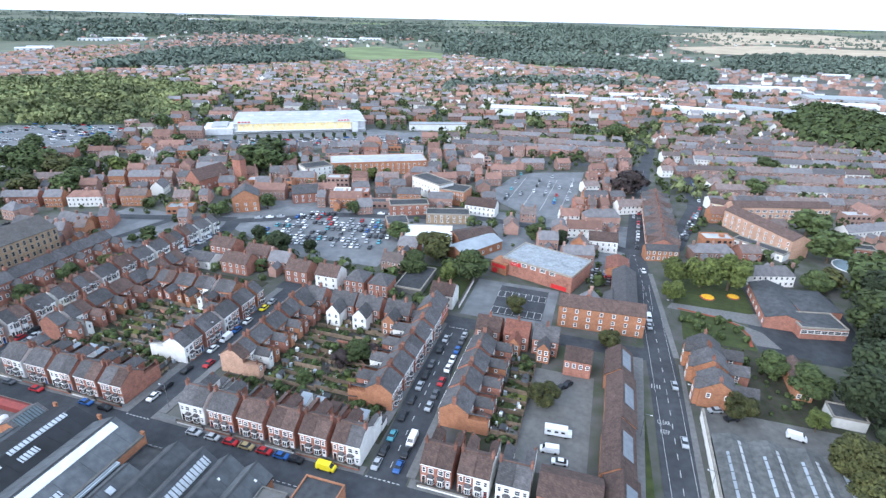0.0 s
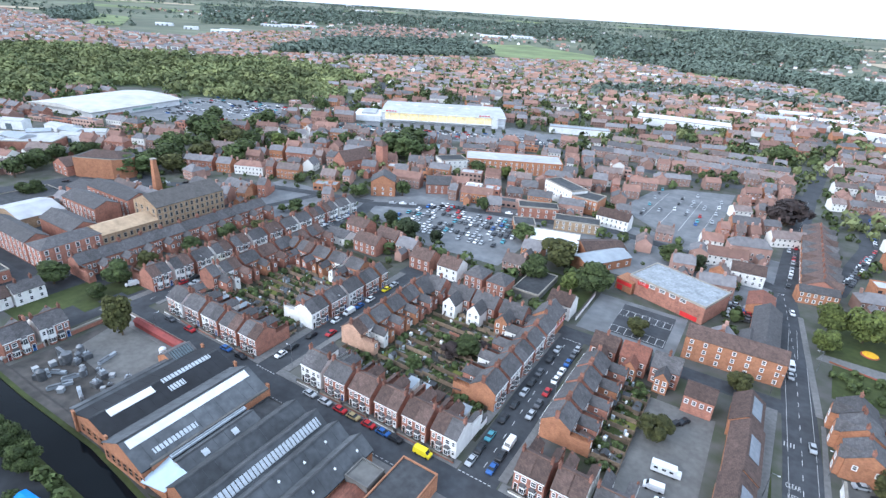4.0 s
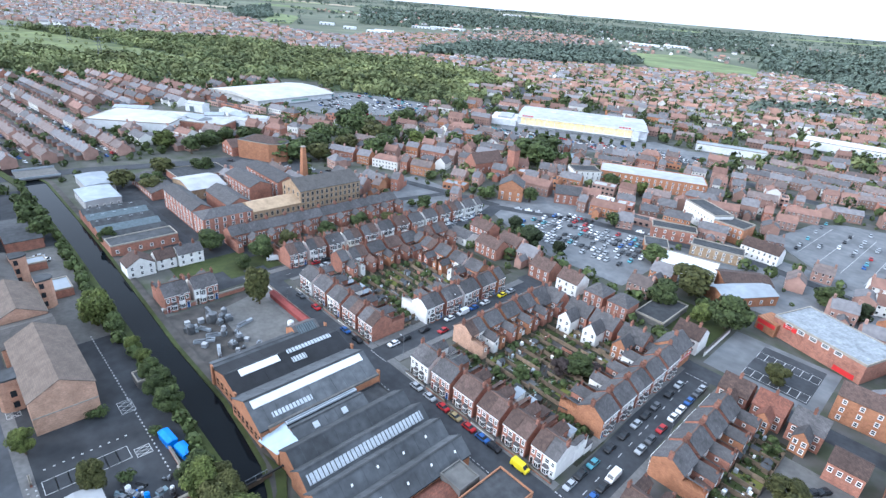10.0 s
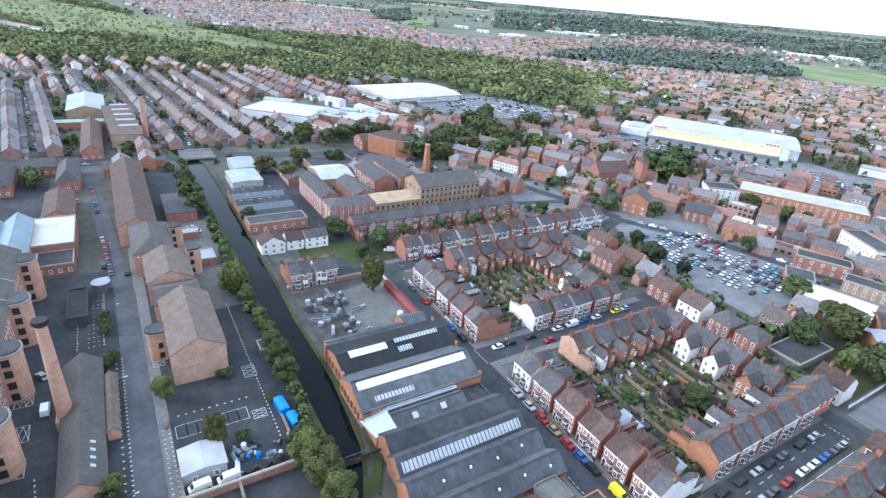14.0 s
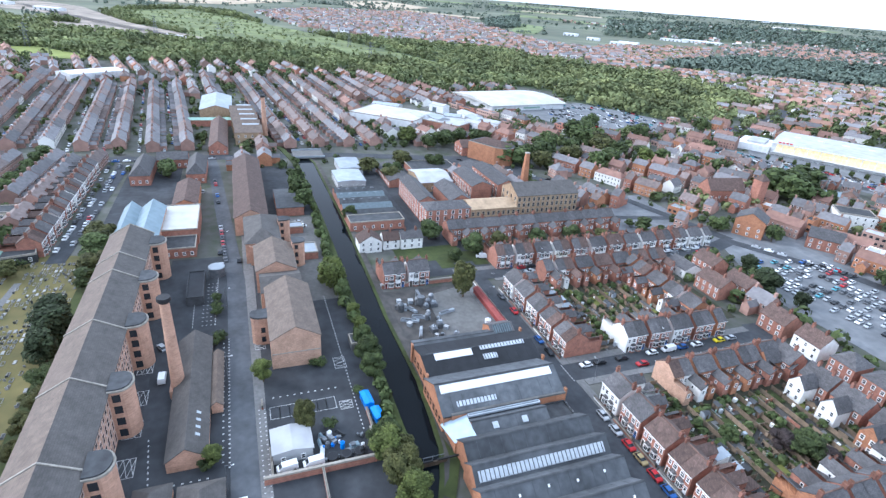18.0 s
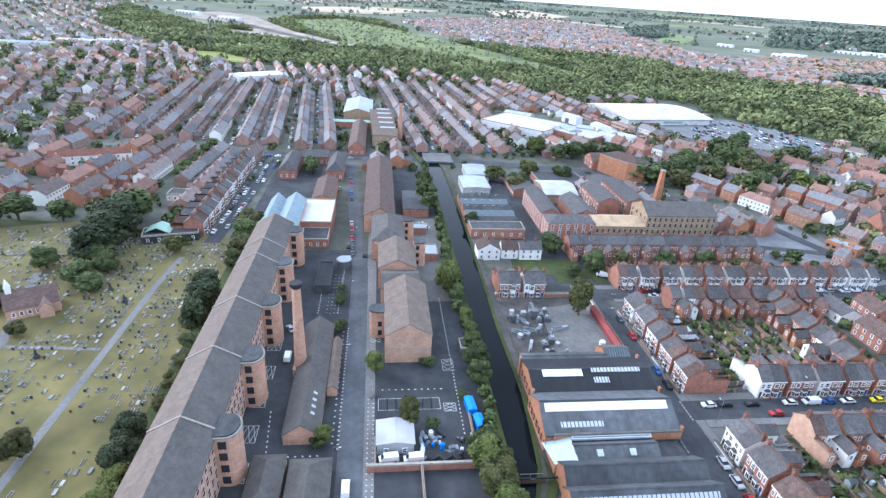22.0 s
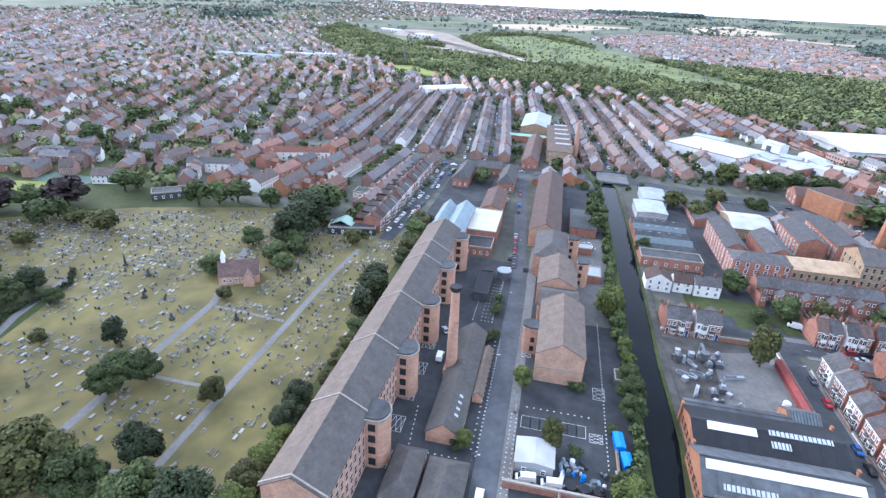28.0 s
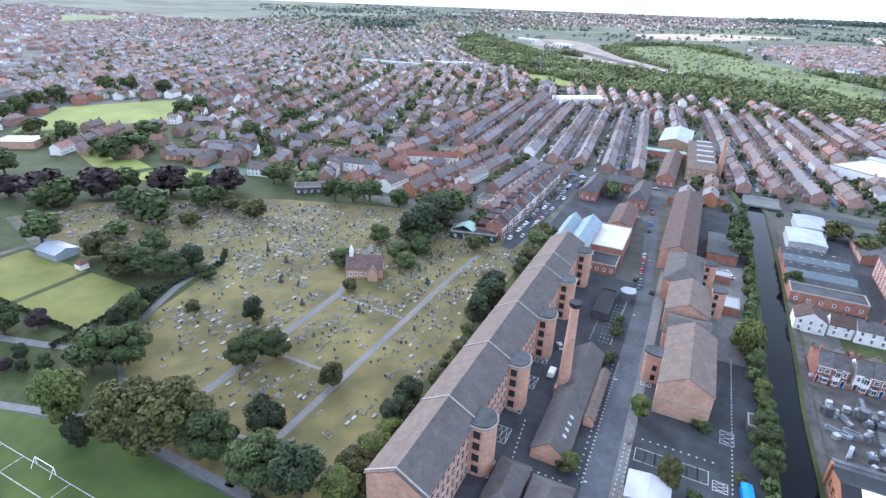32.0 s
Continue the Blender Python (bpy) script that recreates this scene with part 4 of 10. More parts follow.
def bld(name, p0, p1, depth, ze, zr, wall, roof, label, cat="building", floors=(), n=0, kind="gable", wm=None, back=True, ends=0, chim=0, trim=None, into=None):
    """A building whose front wall runs from p0 to p1 (its back lies to the left of that line). floors: window sills' heights; n: windows a floor."""
    a, b = Vector(p0), Vector(p1)
    L = (b - a).length
    ang = math.degrees(math.atan2(b.y - a.y, b.x - a.x))
    if into:
        e = Geo().house(0, 0, L, depth, 0, ze, zr, wall, "y").ob("back_wing", into, "gabled rear wing", at=into.matrix_basis.inverted() @ pose(a.x, a.y, 0.05, 0, 0, ang))
        kind = "done"
        Geo().gable(0, 0, L, depth, ze, zr, roof, "y", 0.3, 0.2).ob("wing_roof", e)
    else:
        e = thing(name, label, cat, pose(a.x, a.y, 0.05, 0, 0, ang))
    if kind == "done":
        pass
    elif kind == "gable":
        Geo().house(0, 0, L, depth, 0, ze, zr, wall, "x").ob("wall", e)
        Geo().gable(0, 0, L, depth, ze, zr, roof, "x", 0.3, 0.2).ob("roof", e)
    elif kind == "cross":
        Geo().house(0, 0, L, depth, 0, ze, zr, wall, "y").ob("wall", e)
        Geo().gable(0, 0, L, depth, ze, zr, roof, "y", 0.3, 0.2).ob("roof", e)
    elif kind == "hip":
        Geo().box(0, 0, 0, L, depth, ze, wall).ob("wall", e)
        Geo().hip(0, 0, L, depth, ze, zr, roof).ob("roof", e)
    else:
        Geo().box(0, 0, 0, L, depth, ze, wall).ob("wall", e)
        g = Geo()
        g.box(0.3, 0.3, ze - 0.1, L - 0.3, depth - 0.3, ze + 0.06, roof)
        for q in ((-.06, -.06, L + .06, 0.3), (-.06, depth - 0.3, L + .06, depth + .06), (-.06, .3, 0.3, depth - .3), (L - 0.3, .3, L + .06, depth - .3)):
            g.box(q[0], q[1], ze - 0.3, q[2], q[3], ze + 0.5, trim or "stone_trim")
        g.ob("roof", e)
    for z in floors:
        for i in range(n):
            x = (i + 0.5) / n * L
            share("window", wm or WIN, e, pose(x, 0, z))
            if back:
                share("window", wm or WIN, e, pose(x, depth, z, 0, 0, 180))
        for i in range(ends):
            y = (i + 0.5) / ends * depth
            share("window", wm or WIN, e, pose(0, y, z, 0, 0, -90))
            share("window", wm or WIN, e, pose(L, y, z, 0, 0, 90))
    for i in range(chim):
        share("chimney", CHIM["brick_red"], e, pose((i + 0.5) / chim * L, depth / 2, zr - 0.8))
    return e


# mill stair turrets on the weaving sheds, canal side and road side
for q in ((-157, 3.5, 180, 9.8), (-209, 16.1, 0, 10.6), (-233, 12.5, 0, 10.6)):
    e = thing("stair_turret", "short pale brick stair turret with a dark flat cap", "tower", pose(q[0], q[1], 0.05, 0, 0, q[2]), "stair turrets of the sheds")
    pts = [(2.6, 0), (2.6, 2.6), (2.0, 4.2), (0.8, 5.0), (-0.8, 5.0), (-2.0, 4.2), (-2.6, 2.6), (-2.6, 0)]
    Geo().prism(pts, 0, q[3], "brick_mill").ob("wall", e)
    Geo().prism([(a * 1.07, b * 1.05) for a, b in pts], q[3], q[3] + 0.5, "felt").ob("cap", e)
    for s in (-1, 1):
        for z in (1.2, 4.6, 8.0):
            if z + 2 < q[3]:
                Geo().box(min(s * 2.55, s * 2.66), 0.9, z, max(s * 2.55, s * 2.66), 2.2, z + 1.9, "glass").ob("opening", e)

# roofs and sheds at the far end of the mill
simple("glazed_shed", -262, -44, -219, -34.5, 9, 12.5, "brick_mill", "sheet_blue", "x", "long shed roofed in pale blue sheeting", "shed")
simple("glazed_shed", -262, -51, -219, -44.6, 9, 12.0, "brick_mill", "sheet_blue", "x", "long shed roofed in pale blue sheeting", "shed")
simple("flat_works", -267, -37, -237, -20.5, 7.0, 7.0, "brick_red", "sheet_cream", "x", "flat works block with a white roof", "works", (("E", 3.0, 4),))
simple("works_wing", -236.8, -33, -224, -21, 4.2, 4.2, "brick_red", "felt", "x", "low flat brick works wing", "works", (("E", 1.2, 4),))
simple("office", -304, -33, -270, -22, 6, 8.5, "brick_orange", "roof_tile", "x", "orange brick office with a brown tiled roof", "office", (("E", 1.2, 2), ("E", 4.0, 2)))
for q in ((-352, -58, -319, -48), (-352, -30, -319, -20)):
    simple("school_wing", *q, 5.5, 10.5, "brick_red", "roof_slate", "x", "slate-roofed brick school wing with hipped end", "school", (("E", 1.5, 3), ("S", 1.5, 8)), hipped=True)
simple("school_range", -358, -47.5, -349, -30.5, 5.5, 9, "brick_red", "roof_slate", "y", "slate-roofed brick school range", "school", (("E", 1.5, 5),))
# second mill beyond the town road, with saw-tooth gables
for i in range(5):
    simple("mill_bay", -400 - i * 17 - 16.8, -3.5 - i * .8, -400 - i * 17, 15 - i * .8, 8.5, 12.0, "brick_buff", "roof_mill", "y", "tall yellowish brick mill bay with a pitched roof", "mill", (("E", 1.5, 4), ("E", 5.2, 4)) if i == 0 else (("N", 1.5, 3), ("N", 5.2, 3)))
    simple("mill_skylight", -400 - i * 17 - 12.5, 2 - i * .8, -400 - i * 17 - 9.2, 13 - i * .8, 11.2, 12.4, "sheet_grey", "skylight", "y", "raised glazed lantern on a mill roof", "skylight")
round_chimney(-424, 17.6, 30, 2.0, 1.3, "round yellowish brick chimney beside the canal")
simple("long_hall", -453, -20, -376, -8.5, 5, 9.2, "brick_red", "roof_tile", "x", "long brick hall with a steep brown tiled roof", "hall", (("E", 1.2, 3),))
simple("vaulted_works", -552, -30, -490, -5, 6, 9.5, "brick_buff", "sheet_grey", "x", "works with a grey sheet roof", "works")
simple("green_shed", -463, -38, -456, -5, 5, 6.2, "brick_red", "sheet_green", "y", "long shed with a pale green roof", "shed")
bld("long_depot", (-655, -155), (-690, -112), 28, 7, 9, "sheet_white", "sheet_white", "long white sheet-metal depot", "depot")


# engine house rooflights, gutters
def rooflight(x, y, z, pitch, turn, w, h, group):
    g = Geo()
    g.box(-w / 2, -h / 2, 0, w / 2, h / 2, 0.14, "steel").box(-w / 2 + .08, -h / 2 + .08, 0.1, w / 2 - .08, h / 2 - .08, 0.2, "skylight")
    g.ob("rooflight", None, "pale glass rooflight set in a roof slope", "rooflight", group, "", pose(x, y, z, 0, 0, turn) @ pose(0, 0, 0, pitch, 0, 0))


for i in range(4):
    rooflight(-114 - i * 2.6, -15.6, 4.85, -36, 0, 1.0, 1.3, "engine house rooflights")
# rails of white dots: bay marks in the mill yard
g = Geo()
rng = random.Random(4)


def dots(x0, y0, x1, y1, step=1.6, w=0.6, h=0.3, z=0.21, m="line_white"):
    L = math.hypot(x1 - x0, y1 - y0)
    k = max(2, int(L / step))
    for i in range(k):
        x, y = x0 + (x1 - x0) * i / (k - 1), y0 + (y1 - y0) * i / (k - 1)
        g.box(x - w / 2, y - h / 2, z - 0.1, x + w / 2, y + h / 2, z, m)


dots(-104, -13.5, -104, -26, 1.5, .35, .5)
dots(-104, -26, -120, -27.5)
dots(-106, -8.7, -160, -8.7, 1.5, .35, .5)
dots(-108, -10.2, -158, -10.2, 2.2, .35, .5)
dots(-60, -1.2, -124, -1.2, 1.6, .28, .4)
dots(-60, 0.2, -124, 0.2, 1.6, .28, .4)
dots(-128, 2.8, -128, 20, 1.6, .35, .5)
dots(-110, 24.5, -180, 24.5, 1.5, .5, .35)
dots(-180, -12.5, -216, -12.5, 1.6)
dots(-170, -13, -195, -13, 1.6)
dots(-170, -20, -200, -20, 1.6)
for k in range(12):
    dots(-170 - k * 2.6, -13, -170 - k * 2.6, -17, 1.0, .15, .5)
g.ob("parking_dots", None, "rows of small white parking marks on the mill yard", "markings", "", "stuff")


def bay_marks(x, y, turn, n, w=2.5, d=4.8, cross=False, label="white painted parking bay"):
    """Painted bays: lines between and along the head."""
    for i in range(n):
        q = Geo()
        x0 = i * w
        for a in ((x0, 0, x0 + .14, d), (x0 + w, 0, x0 + w + .14, d), (x0 + .14, d - .14, x0 + w, d), (x0 + .14, 0, x0 + w, .14)):
            q.box(a[0], a[1], 0, a[2], a[3], 0.03, "line_white")
        if cross:
            for s in (0, 1):
                for k in range(3):
                    xa, xb = x0 + .2, x0 + w
                    ya, yb = k * d / 3, (k + 1) * d / 3
                    if s:
                        ya, yb = yb, ya
                    dx, dy = xb - xa, yb - ya
                    L = math.hypot(dx, dy)
                    ux, uy = -dy / L * .07, dx / L * .07
                    q.prism([(xa - ux, ya - uy), (xb - ux, yb - uy), (xb + ux, yb + uy), (xa + ux, ya + uy)], 0.031 + s * .002, 0.034 + s * .002, "line_white")
        q.ob("parking_bay", None, label, "parking bay", "painted parking bays", "structure", pose(x, y, 0.12, 0, 0, turn))


bay_marks(-119.5, 1.5, 90, 3)
bay_marks(-119.5, 11.5, 90, 3)
bay_marks(-118.5, 20, 90, 1, 3.4, 3.4, True, "white cross-hatched keep-clear box")
bay_marks(-136.5, 21.5, 90, 1, 3.4, 5.5, True, "white cross-hatched keep-clear box")
for x in (-96.5, -109, -122, -134, -148):
    bay_marks(x, -29.5, 180, 1, 6.0, 4.2, True, "white cross-hatched box below a stair tower")
bay_marks(-152, -1, 90, 1, 3, 5, True, "white cross-hatched keep-clear box")
# brick pens, kerbs, huts and plant between the sheds and the canal
simple("store_shed", -112.4, 1.2, -103.8, 10.6, 3.2, 3.9, "sheet_pale", "sheet_pale", "x", "low white-roofed store shed", "shed", (("E", 0.6, 2),))
simple("gate_house", -100, -19, -80, -9.5, 3.4, 6.6, "brick_mill", "roof_mill_dark", "x", "brick gatehouse with a hipped slate roof", "building", hipped=True)
simple("gate_house", -102, -28, -86, -20.5, 3.0, 5.6, "brick_mill", "roof_mill_dark", "x", "brick gatehouse with a hipped slate roof", "building", hipped=True)
for w in ((-98.8, -1.2, -98.2, 26, 2.0), (-108, 25.6, -98.2, 26.2, 2.0), (-98.2, 12, -86, 12.4, 1.8), (-124.6, 26.5, -108, 26.9, 0.9), (-127, -0.5, -124, -0.1, 1.0), (-108, 0.6, -98.8, 1.0, 1.6)):
    simple("yard_wall", w[0], w[1], w[2], w[3], w[4], w[4], "brick_red", "stone_trim", "x", "low red brick yard wall", "wall")
simple("canal_hut", -150, 28, -144.5, 31, 2.4, 2.4, "concrete", "felt", "x", "small flat-roofed concrete hut by the canal", "hut")
simple("lean_to", -222, 17.3, -212, 27, 3.2, 3.2, "brick_red", "sheet_grey", "x", "low lean-to with a grey sheet roof", "shed")
simple("lean_to", -246, 17.3, -240, 24, 3.2, 3.2, "brick_red", "sheet_grey", "x", "low lean-to with a grey sheet roof", "shed")
simple("canal_works", -290, 14, -262, 27, 4.5, 6, "brick_red", "felt", "y", "low brick works with a dark roof beside the canal", "works")
simple("site_cabin", -204, -22.5, -184, -16.8, 3.2, 3.2, "felt", "felt_black", "x", "long dark flat-roofed cabin in the mill yard", "cabin", (("S", 1.0, 5),), trim="felt")
e = thing("water_tank", "round grey covered water tank in the yard", "tank", pose(-206, -12.8, 0.05))
Geo().cyl(0, 0, 0, 3.0, 3.6, 3.0, 24, "steel").ob("drum", e)
Geo().cyl(0, 0, 3.6, 3.15, 3.9, 2.9, 24, "sheet_grey").ob("lid", e)


def skip(x, y, turn, L):
    e = thing("covered_skip", "bright blue covered waste container on the yard", "container", pose(x, y, 0.1, 0, 0, turn), "blue containers")
    Geo().prism([(-L / 2, -1.2), (L / 2, -1.2), (L / 2, 1.2), (-L / 2, 1.2)], 0, 2.0, "plastic_blue").ob("body", e)
    Geo().gable(-L / 2, -1.25, L / 2, 1.25, 2.0, 2.35, "plastic_blue", "x", 0.05, 0.06).ob("cover", e)
    for i in range(5):
        x0 = -L / 2 + (i + .5) * L / 5
        Geo().box(x0 - .05, -1.27, 0.1, x0 + .05, -1.2, 1.95, "car_blue").ob("rib", e)


skip(-119.4, 27.4, 6, 5.6)
skip(-112.8, 28.9, 8, 4.8)
rng = random.Random(8)
for i in range(26):
    x, y = rng.uniform(-110, -100), rng.uniform(12.5, 24)
    s = rng.uniform(0.5, 1.3)
    m = rng.choice(["steel", "sheet_white", "sheet_blue", "steel", "felt", "plastic_blue"]) if i else "steel"
    q = Geo()
    k = i % 3
    if k == 0:
        q.box(-s, -s * .6, 0, s, s * .6, s * .9, m).box(-s * .8, -s * .5, s * .9, s * .2, s * .5, s * 1.3, "steel")
    elif k == 1:
        q.cyl(0, 0, 0, s * .5, s * 1.5, s * .5, 10, m).cyl(0, 0, s * 1.5, s * .3, s * 1.8, s * .2, 10, m)
    else:
        for j in range(3):
            q.box(-s * 1.8, -s * .5 + j * s * .2, 0, s * 1.8, -s * .2 + j * s * .36, j * .3 + .16, m)
    q.ob("metal_offcut", None, "grey metal stock lying in the store yard", "metal stock", "metal stock in the yard", "", pose(x, y, 0.1, 0, 0, rng.uniform(0, 180)))
for i in range(3):
    q = Geo()
    q.cyl(0, 0, 0, 1.4, 1.0, 1.4, 18, "felt").cyl(0, 0, 1.0, 1.2, 1.05, 1.2, 18, "felt_black")
    q.ob("sludge_tub", None, "round black open tub in the store yard", "tub", "black tubs", "", pose(-102, 15 + i * 3.4, 0.1))
# works road lamp and canal lock
for (y0, y1) in ((35.6, 42.5),):
    e = thing("lock_gate", "black timber canal lock gate with white-tipped beams", "lock gate", pose(-93.2, 35.3, 0.4))
    Geo().box(-0.25, 0, -0.4, 0.25, 3.4, 0.9, "wood_dark").ob("gate_leaf", e)
    Geo().box(-0.25, 3.4, -0.4, 0.25, 6.6, 0.9, "wood_dark").ob("gate_leaf", e)
    Geo().box(-0.2, -5.0, 0.95, 0.2, 2.8, 1.35, "black_iron").ob("balance_beam", e)
    Geo().box(-0.2, 4.0, 0.95, 0.2, 11, 1.35, "black_iron").ob("balance_beam", e)
    Geo().box(-0.22, 11, 0.93, 0.22, 12, 1.37, "upvc").ob("beam_tip", e)
    for k in range(3):
        Geo().box(-0.7, k * 2.4 + 0.5, 0.9, -0.62, k * 2.4 + 0.58, 1.9, "steel").ob("rail_post", e)
    Geo().box(-0.72, 0.4, 1.85, -0.6, 6, 1.93, "steel").ob("hand_rail", e)
flat("lock_island", [[(-101, 43.5), (-94, 43), (-88, 40.5), (-84, 37), (-82, 40), (-92, 45)], [(-88, 46), (-60, 42), (-60, 44.5), (-88, 45.8)]], 0.55, "grass", "mown grass beside the lock", "grass")
# road bridge over the canal
e = thing("canal_bridge", "flat grey road bridge over the canal with steel parapets", "bridge", pose(-368, 40, 0.05, 0, 0, 0))
Geo().box(-9, -8, 0.5, 9, 12, 1.3, "concrete").ob("deck", e)
Geo().box(-9.3, -8, 1.3, -9, 12, 2.4, "sheet_grey").ob("parapet", e)
Geo().box(9, -8, 1.3, 9.3, 12, 2.4, "sheet_grey").ob("parapet", e)

# canal-side factory: gable details and glazed strips
def slope_strip(name, xr, xe, zr, ze, k0, k1, y0, y1, m, label, bars=0):
    """A strip on a roof slope from ridge x = xr to eaves x = xe, between shares k0 and k1 of the slope."""
    q = Geo()
    xa, xb = xr + (xe - xr) * k0, xr + (xe - xr) * k1
    za, zb = zr + (ze - zr) * k0 + 0.24, zr + (ze - zr) * k1 + 0.24
    e = thing(name, label, "skylight")
    q.poly([(xa, y0, za), (xb, y0, zb), (xb, y1, zb), (xa, y1, za), (xa, y0, za + .16), (xb, y0, zb + .16), (xb, y1, zb + .16), (xa, y1, za + .16)],
           [(3, 2, 1, 0), (0, 1, 5, 4), (1, 2, 6, 5), (2, 3, 7, 6), (3, 0, 4, 7), (4, 5, 6, 7)], m)
    q.ob("glazing", e)
    for i in range(bars):
        y = y0 + (y1 - y0) * (i + .5) / bars
        q = Geo()
        q.poly([(xa, y - .12, za + .16), (xb, y - .12, zb + .16), (xb, y + .12, zb + .16), (xa, y + .12, za + .16), (xa, y - .12, za + .2), (xb, y - .12, zb + .2), (xb, y + .12, zb + .2), (xa, y + .12, za + .2)],
               [(0, 1, 5, 4), (1, 2, 6, 5), (2, 3, 7, 6), (3, 0, 4, 7), (4, 5, 6, 7)], "felt")
        q.ob("glazing_bar", e)


slope_strip("skylight_strip", -126.3, -118.8, 8.0, 5.6, .06, .36, 49, 61, "sheet_white", "white sheeted strip on a black factory roof")
slope_strip("skylight_strip", -126.3, -118.8, 8.0, 5.6, .02, .2, 64, 79, "skylight", "ribbed glazed strip on a black factory roof", 14)
slope_strip("skylight_strip", -126.3, -118.8, 8.0, 5.6, .42, .66, 64, 68.5, "skylight", "short ribbed rooflight on a black roof", 5)
slope_strip("skylight_strip", -110.6, -102.7, 9.8, 5.7, .08, .34, 45, 79, "sheet_white", "long white glazed strip on a grey factory roof", 0)
slope_strip("skylight_strip", -110.6, -102.7, 9.8, 5.7, .66, .82, 48.5, 60, "skylight", "ribbed rooflight on a grey factory roof", 11)
slope_strip("skylight_strip", -83.85, -80.1, 7.9, 4.8, .36, .86, 45, 79, "skylight", "long ribbed glazed strip on a factory roof", 30)
slope_strip("skylight_strip", -98.6, -95.3, 6.0, 4.2, .35, .8, 55.6, 57.2, "skylight", "small rooflight on a felt roof")
slope_strip("skylight_strip", -98.6, -95.3, 6.0, 4.2, .35, .8, 64.2, 65.8, "skylight", "small rooflight on a felt roof")
for k in range(12):
    slope_strip("skylight_strip", (-83.8, -76.3, -68.7)[k % 3], (-80.2, -72.6, -64.9)[k % 3], 7.9, 4.8, .4 + .1 * (k % 2), .52 + .1 * (k % 2), 49 + k * 2.5, 49.5 + k * 2.5, "upvc", "tiny white roof vent on a felt roof")
# brick parapets and pale gutter between the taller and the lower sheds
simple("parapet_wall", -102.6, 46.2, -102.1, 80.5, 5.9, 5.9, "brick_orange", "stone_trim", "y", "orange brick parapet wall between factory roofs", "wall", trim="concrete")
simple("parapet_gutter", -101.9, 50.4, -100.9, 71.8, 5.5, 5.5, "felt", "sheet_grey", "y", "pale sheet gutter along a brick parapet", "gutter", trim="sheet_grey")
simple("gutter_roof", -102.0, 72.2, -95.2, 80.4, 3.2, 3.2, "brick_orange", "felt", "y", "low flat felt roof at the end of a factory shed", "roof", trim="felt")
for q in ((-134.2, 82.1, 2.2), (-118.9, 82.1, 3.0), (-103.4, 80.7, 3.0), (-134.2, 44.6, 2.0), (-119.2, 44.6, 2.0)):
    simple("brick_pier", q[0], q[1], q[0] + 1.0, q[1] + .5, 6.6, 6.6, "brick_orange", "stone_trim", "x", "orange brick pier capped with stone", "wall", trim="brick_orange")
simple("machine_house", -64.6, 70, -58, 76.5, 5.4, 5.4, "concrete", "concrete", "x", "grey concrete machine housing on the factory end", "building", trim="concrete")
simple("pink_roof_annexe", -64.6, 60, -58, 69.8, 3.4, 4.6, "brick_orange", "roof_red", "y", "low annexe with a pinkish red roof", "building")
simple("loading_dock", -64.6, 46, -46, 59.5, 4.4, 6.4, "brick_orange", "roof_sheet", "x", "low brick loading dock with a grey roof", "building")
q = Geo()
q.poly([(-102.5, 43.2, 3.3), (-95.4, 44.6, 3.3), (-94.4, 50.1, 4.9), (-102.3, 50.3, 5.3), (-102.5, 43.2, 3.5), (-95.4, 44.6, 3.5), (-94.4, 50.1, 5.1), (-102.3, 50.3, 5.5)], [(3, 2, 1, 0), (0, 1, 5, 4), (1, 2, 6, 5), (2, 3, 7, 6), (3, 0, 4, 7), (4, 5, 6, 7)], "sheet_sky")
e = thing("lean_to", "lean-to under a bright pale blue sheet roof at the factory corner", "shed")
q.ob("roof", e)
Geo().box(-102.4, 44.7, 0, -95.2, 50, 3.3, "brick_orange").ob("wall", e)
arch = window_mesh(1.6, 2.4, "window", "brick_orange")
for k in range(11):
    x = -131 + k * 2.9 if k < 4 else -117 + (k - 4) * 2.4
    o = share("blind_window", arch, None, pose(x, 45.2 if x < -118.7 else 43.9, 1.8))
    tagged(o, "dark arched window in the brick canal-side factory wall", "window", "canal-side factory windows")
simple("factory_office", -57, 60, -47, 83, 5, 5, "brick_orange", "felt", "x", "flat-roofed brick factory office", "office", (("N", 2, 3),), trim="brick_orange")
simple("boiler_shed", -142.8, 73, -134.5, 81.3, 4.2, 6.4, "brick_orange", "roof_slate", "y", "small brick shed with a glazed slate roof", "shed")
slope_strip("skylight_strip", -138.6, -134.6, 6.4, 4.2, .1, .8, 74, 80.5, "glazed_blue", "blue-grey glazed slope on a small brick shed", 8)
q = Geo().cyl(0, 0, 0, 1.1, 3.4, 1.1, 14, "sheet_white").cyl(0, 0, 3.4, 1.1, 4.0, 0.3, 14, "sheet_white")
q.ob("silo", None, "small white rounded tank beside the shed", "tank", "", "", pose(-146, 76.5, 0.1))
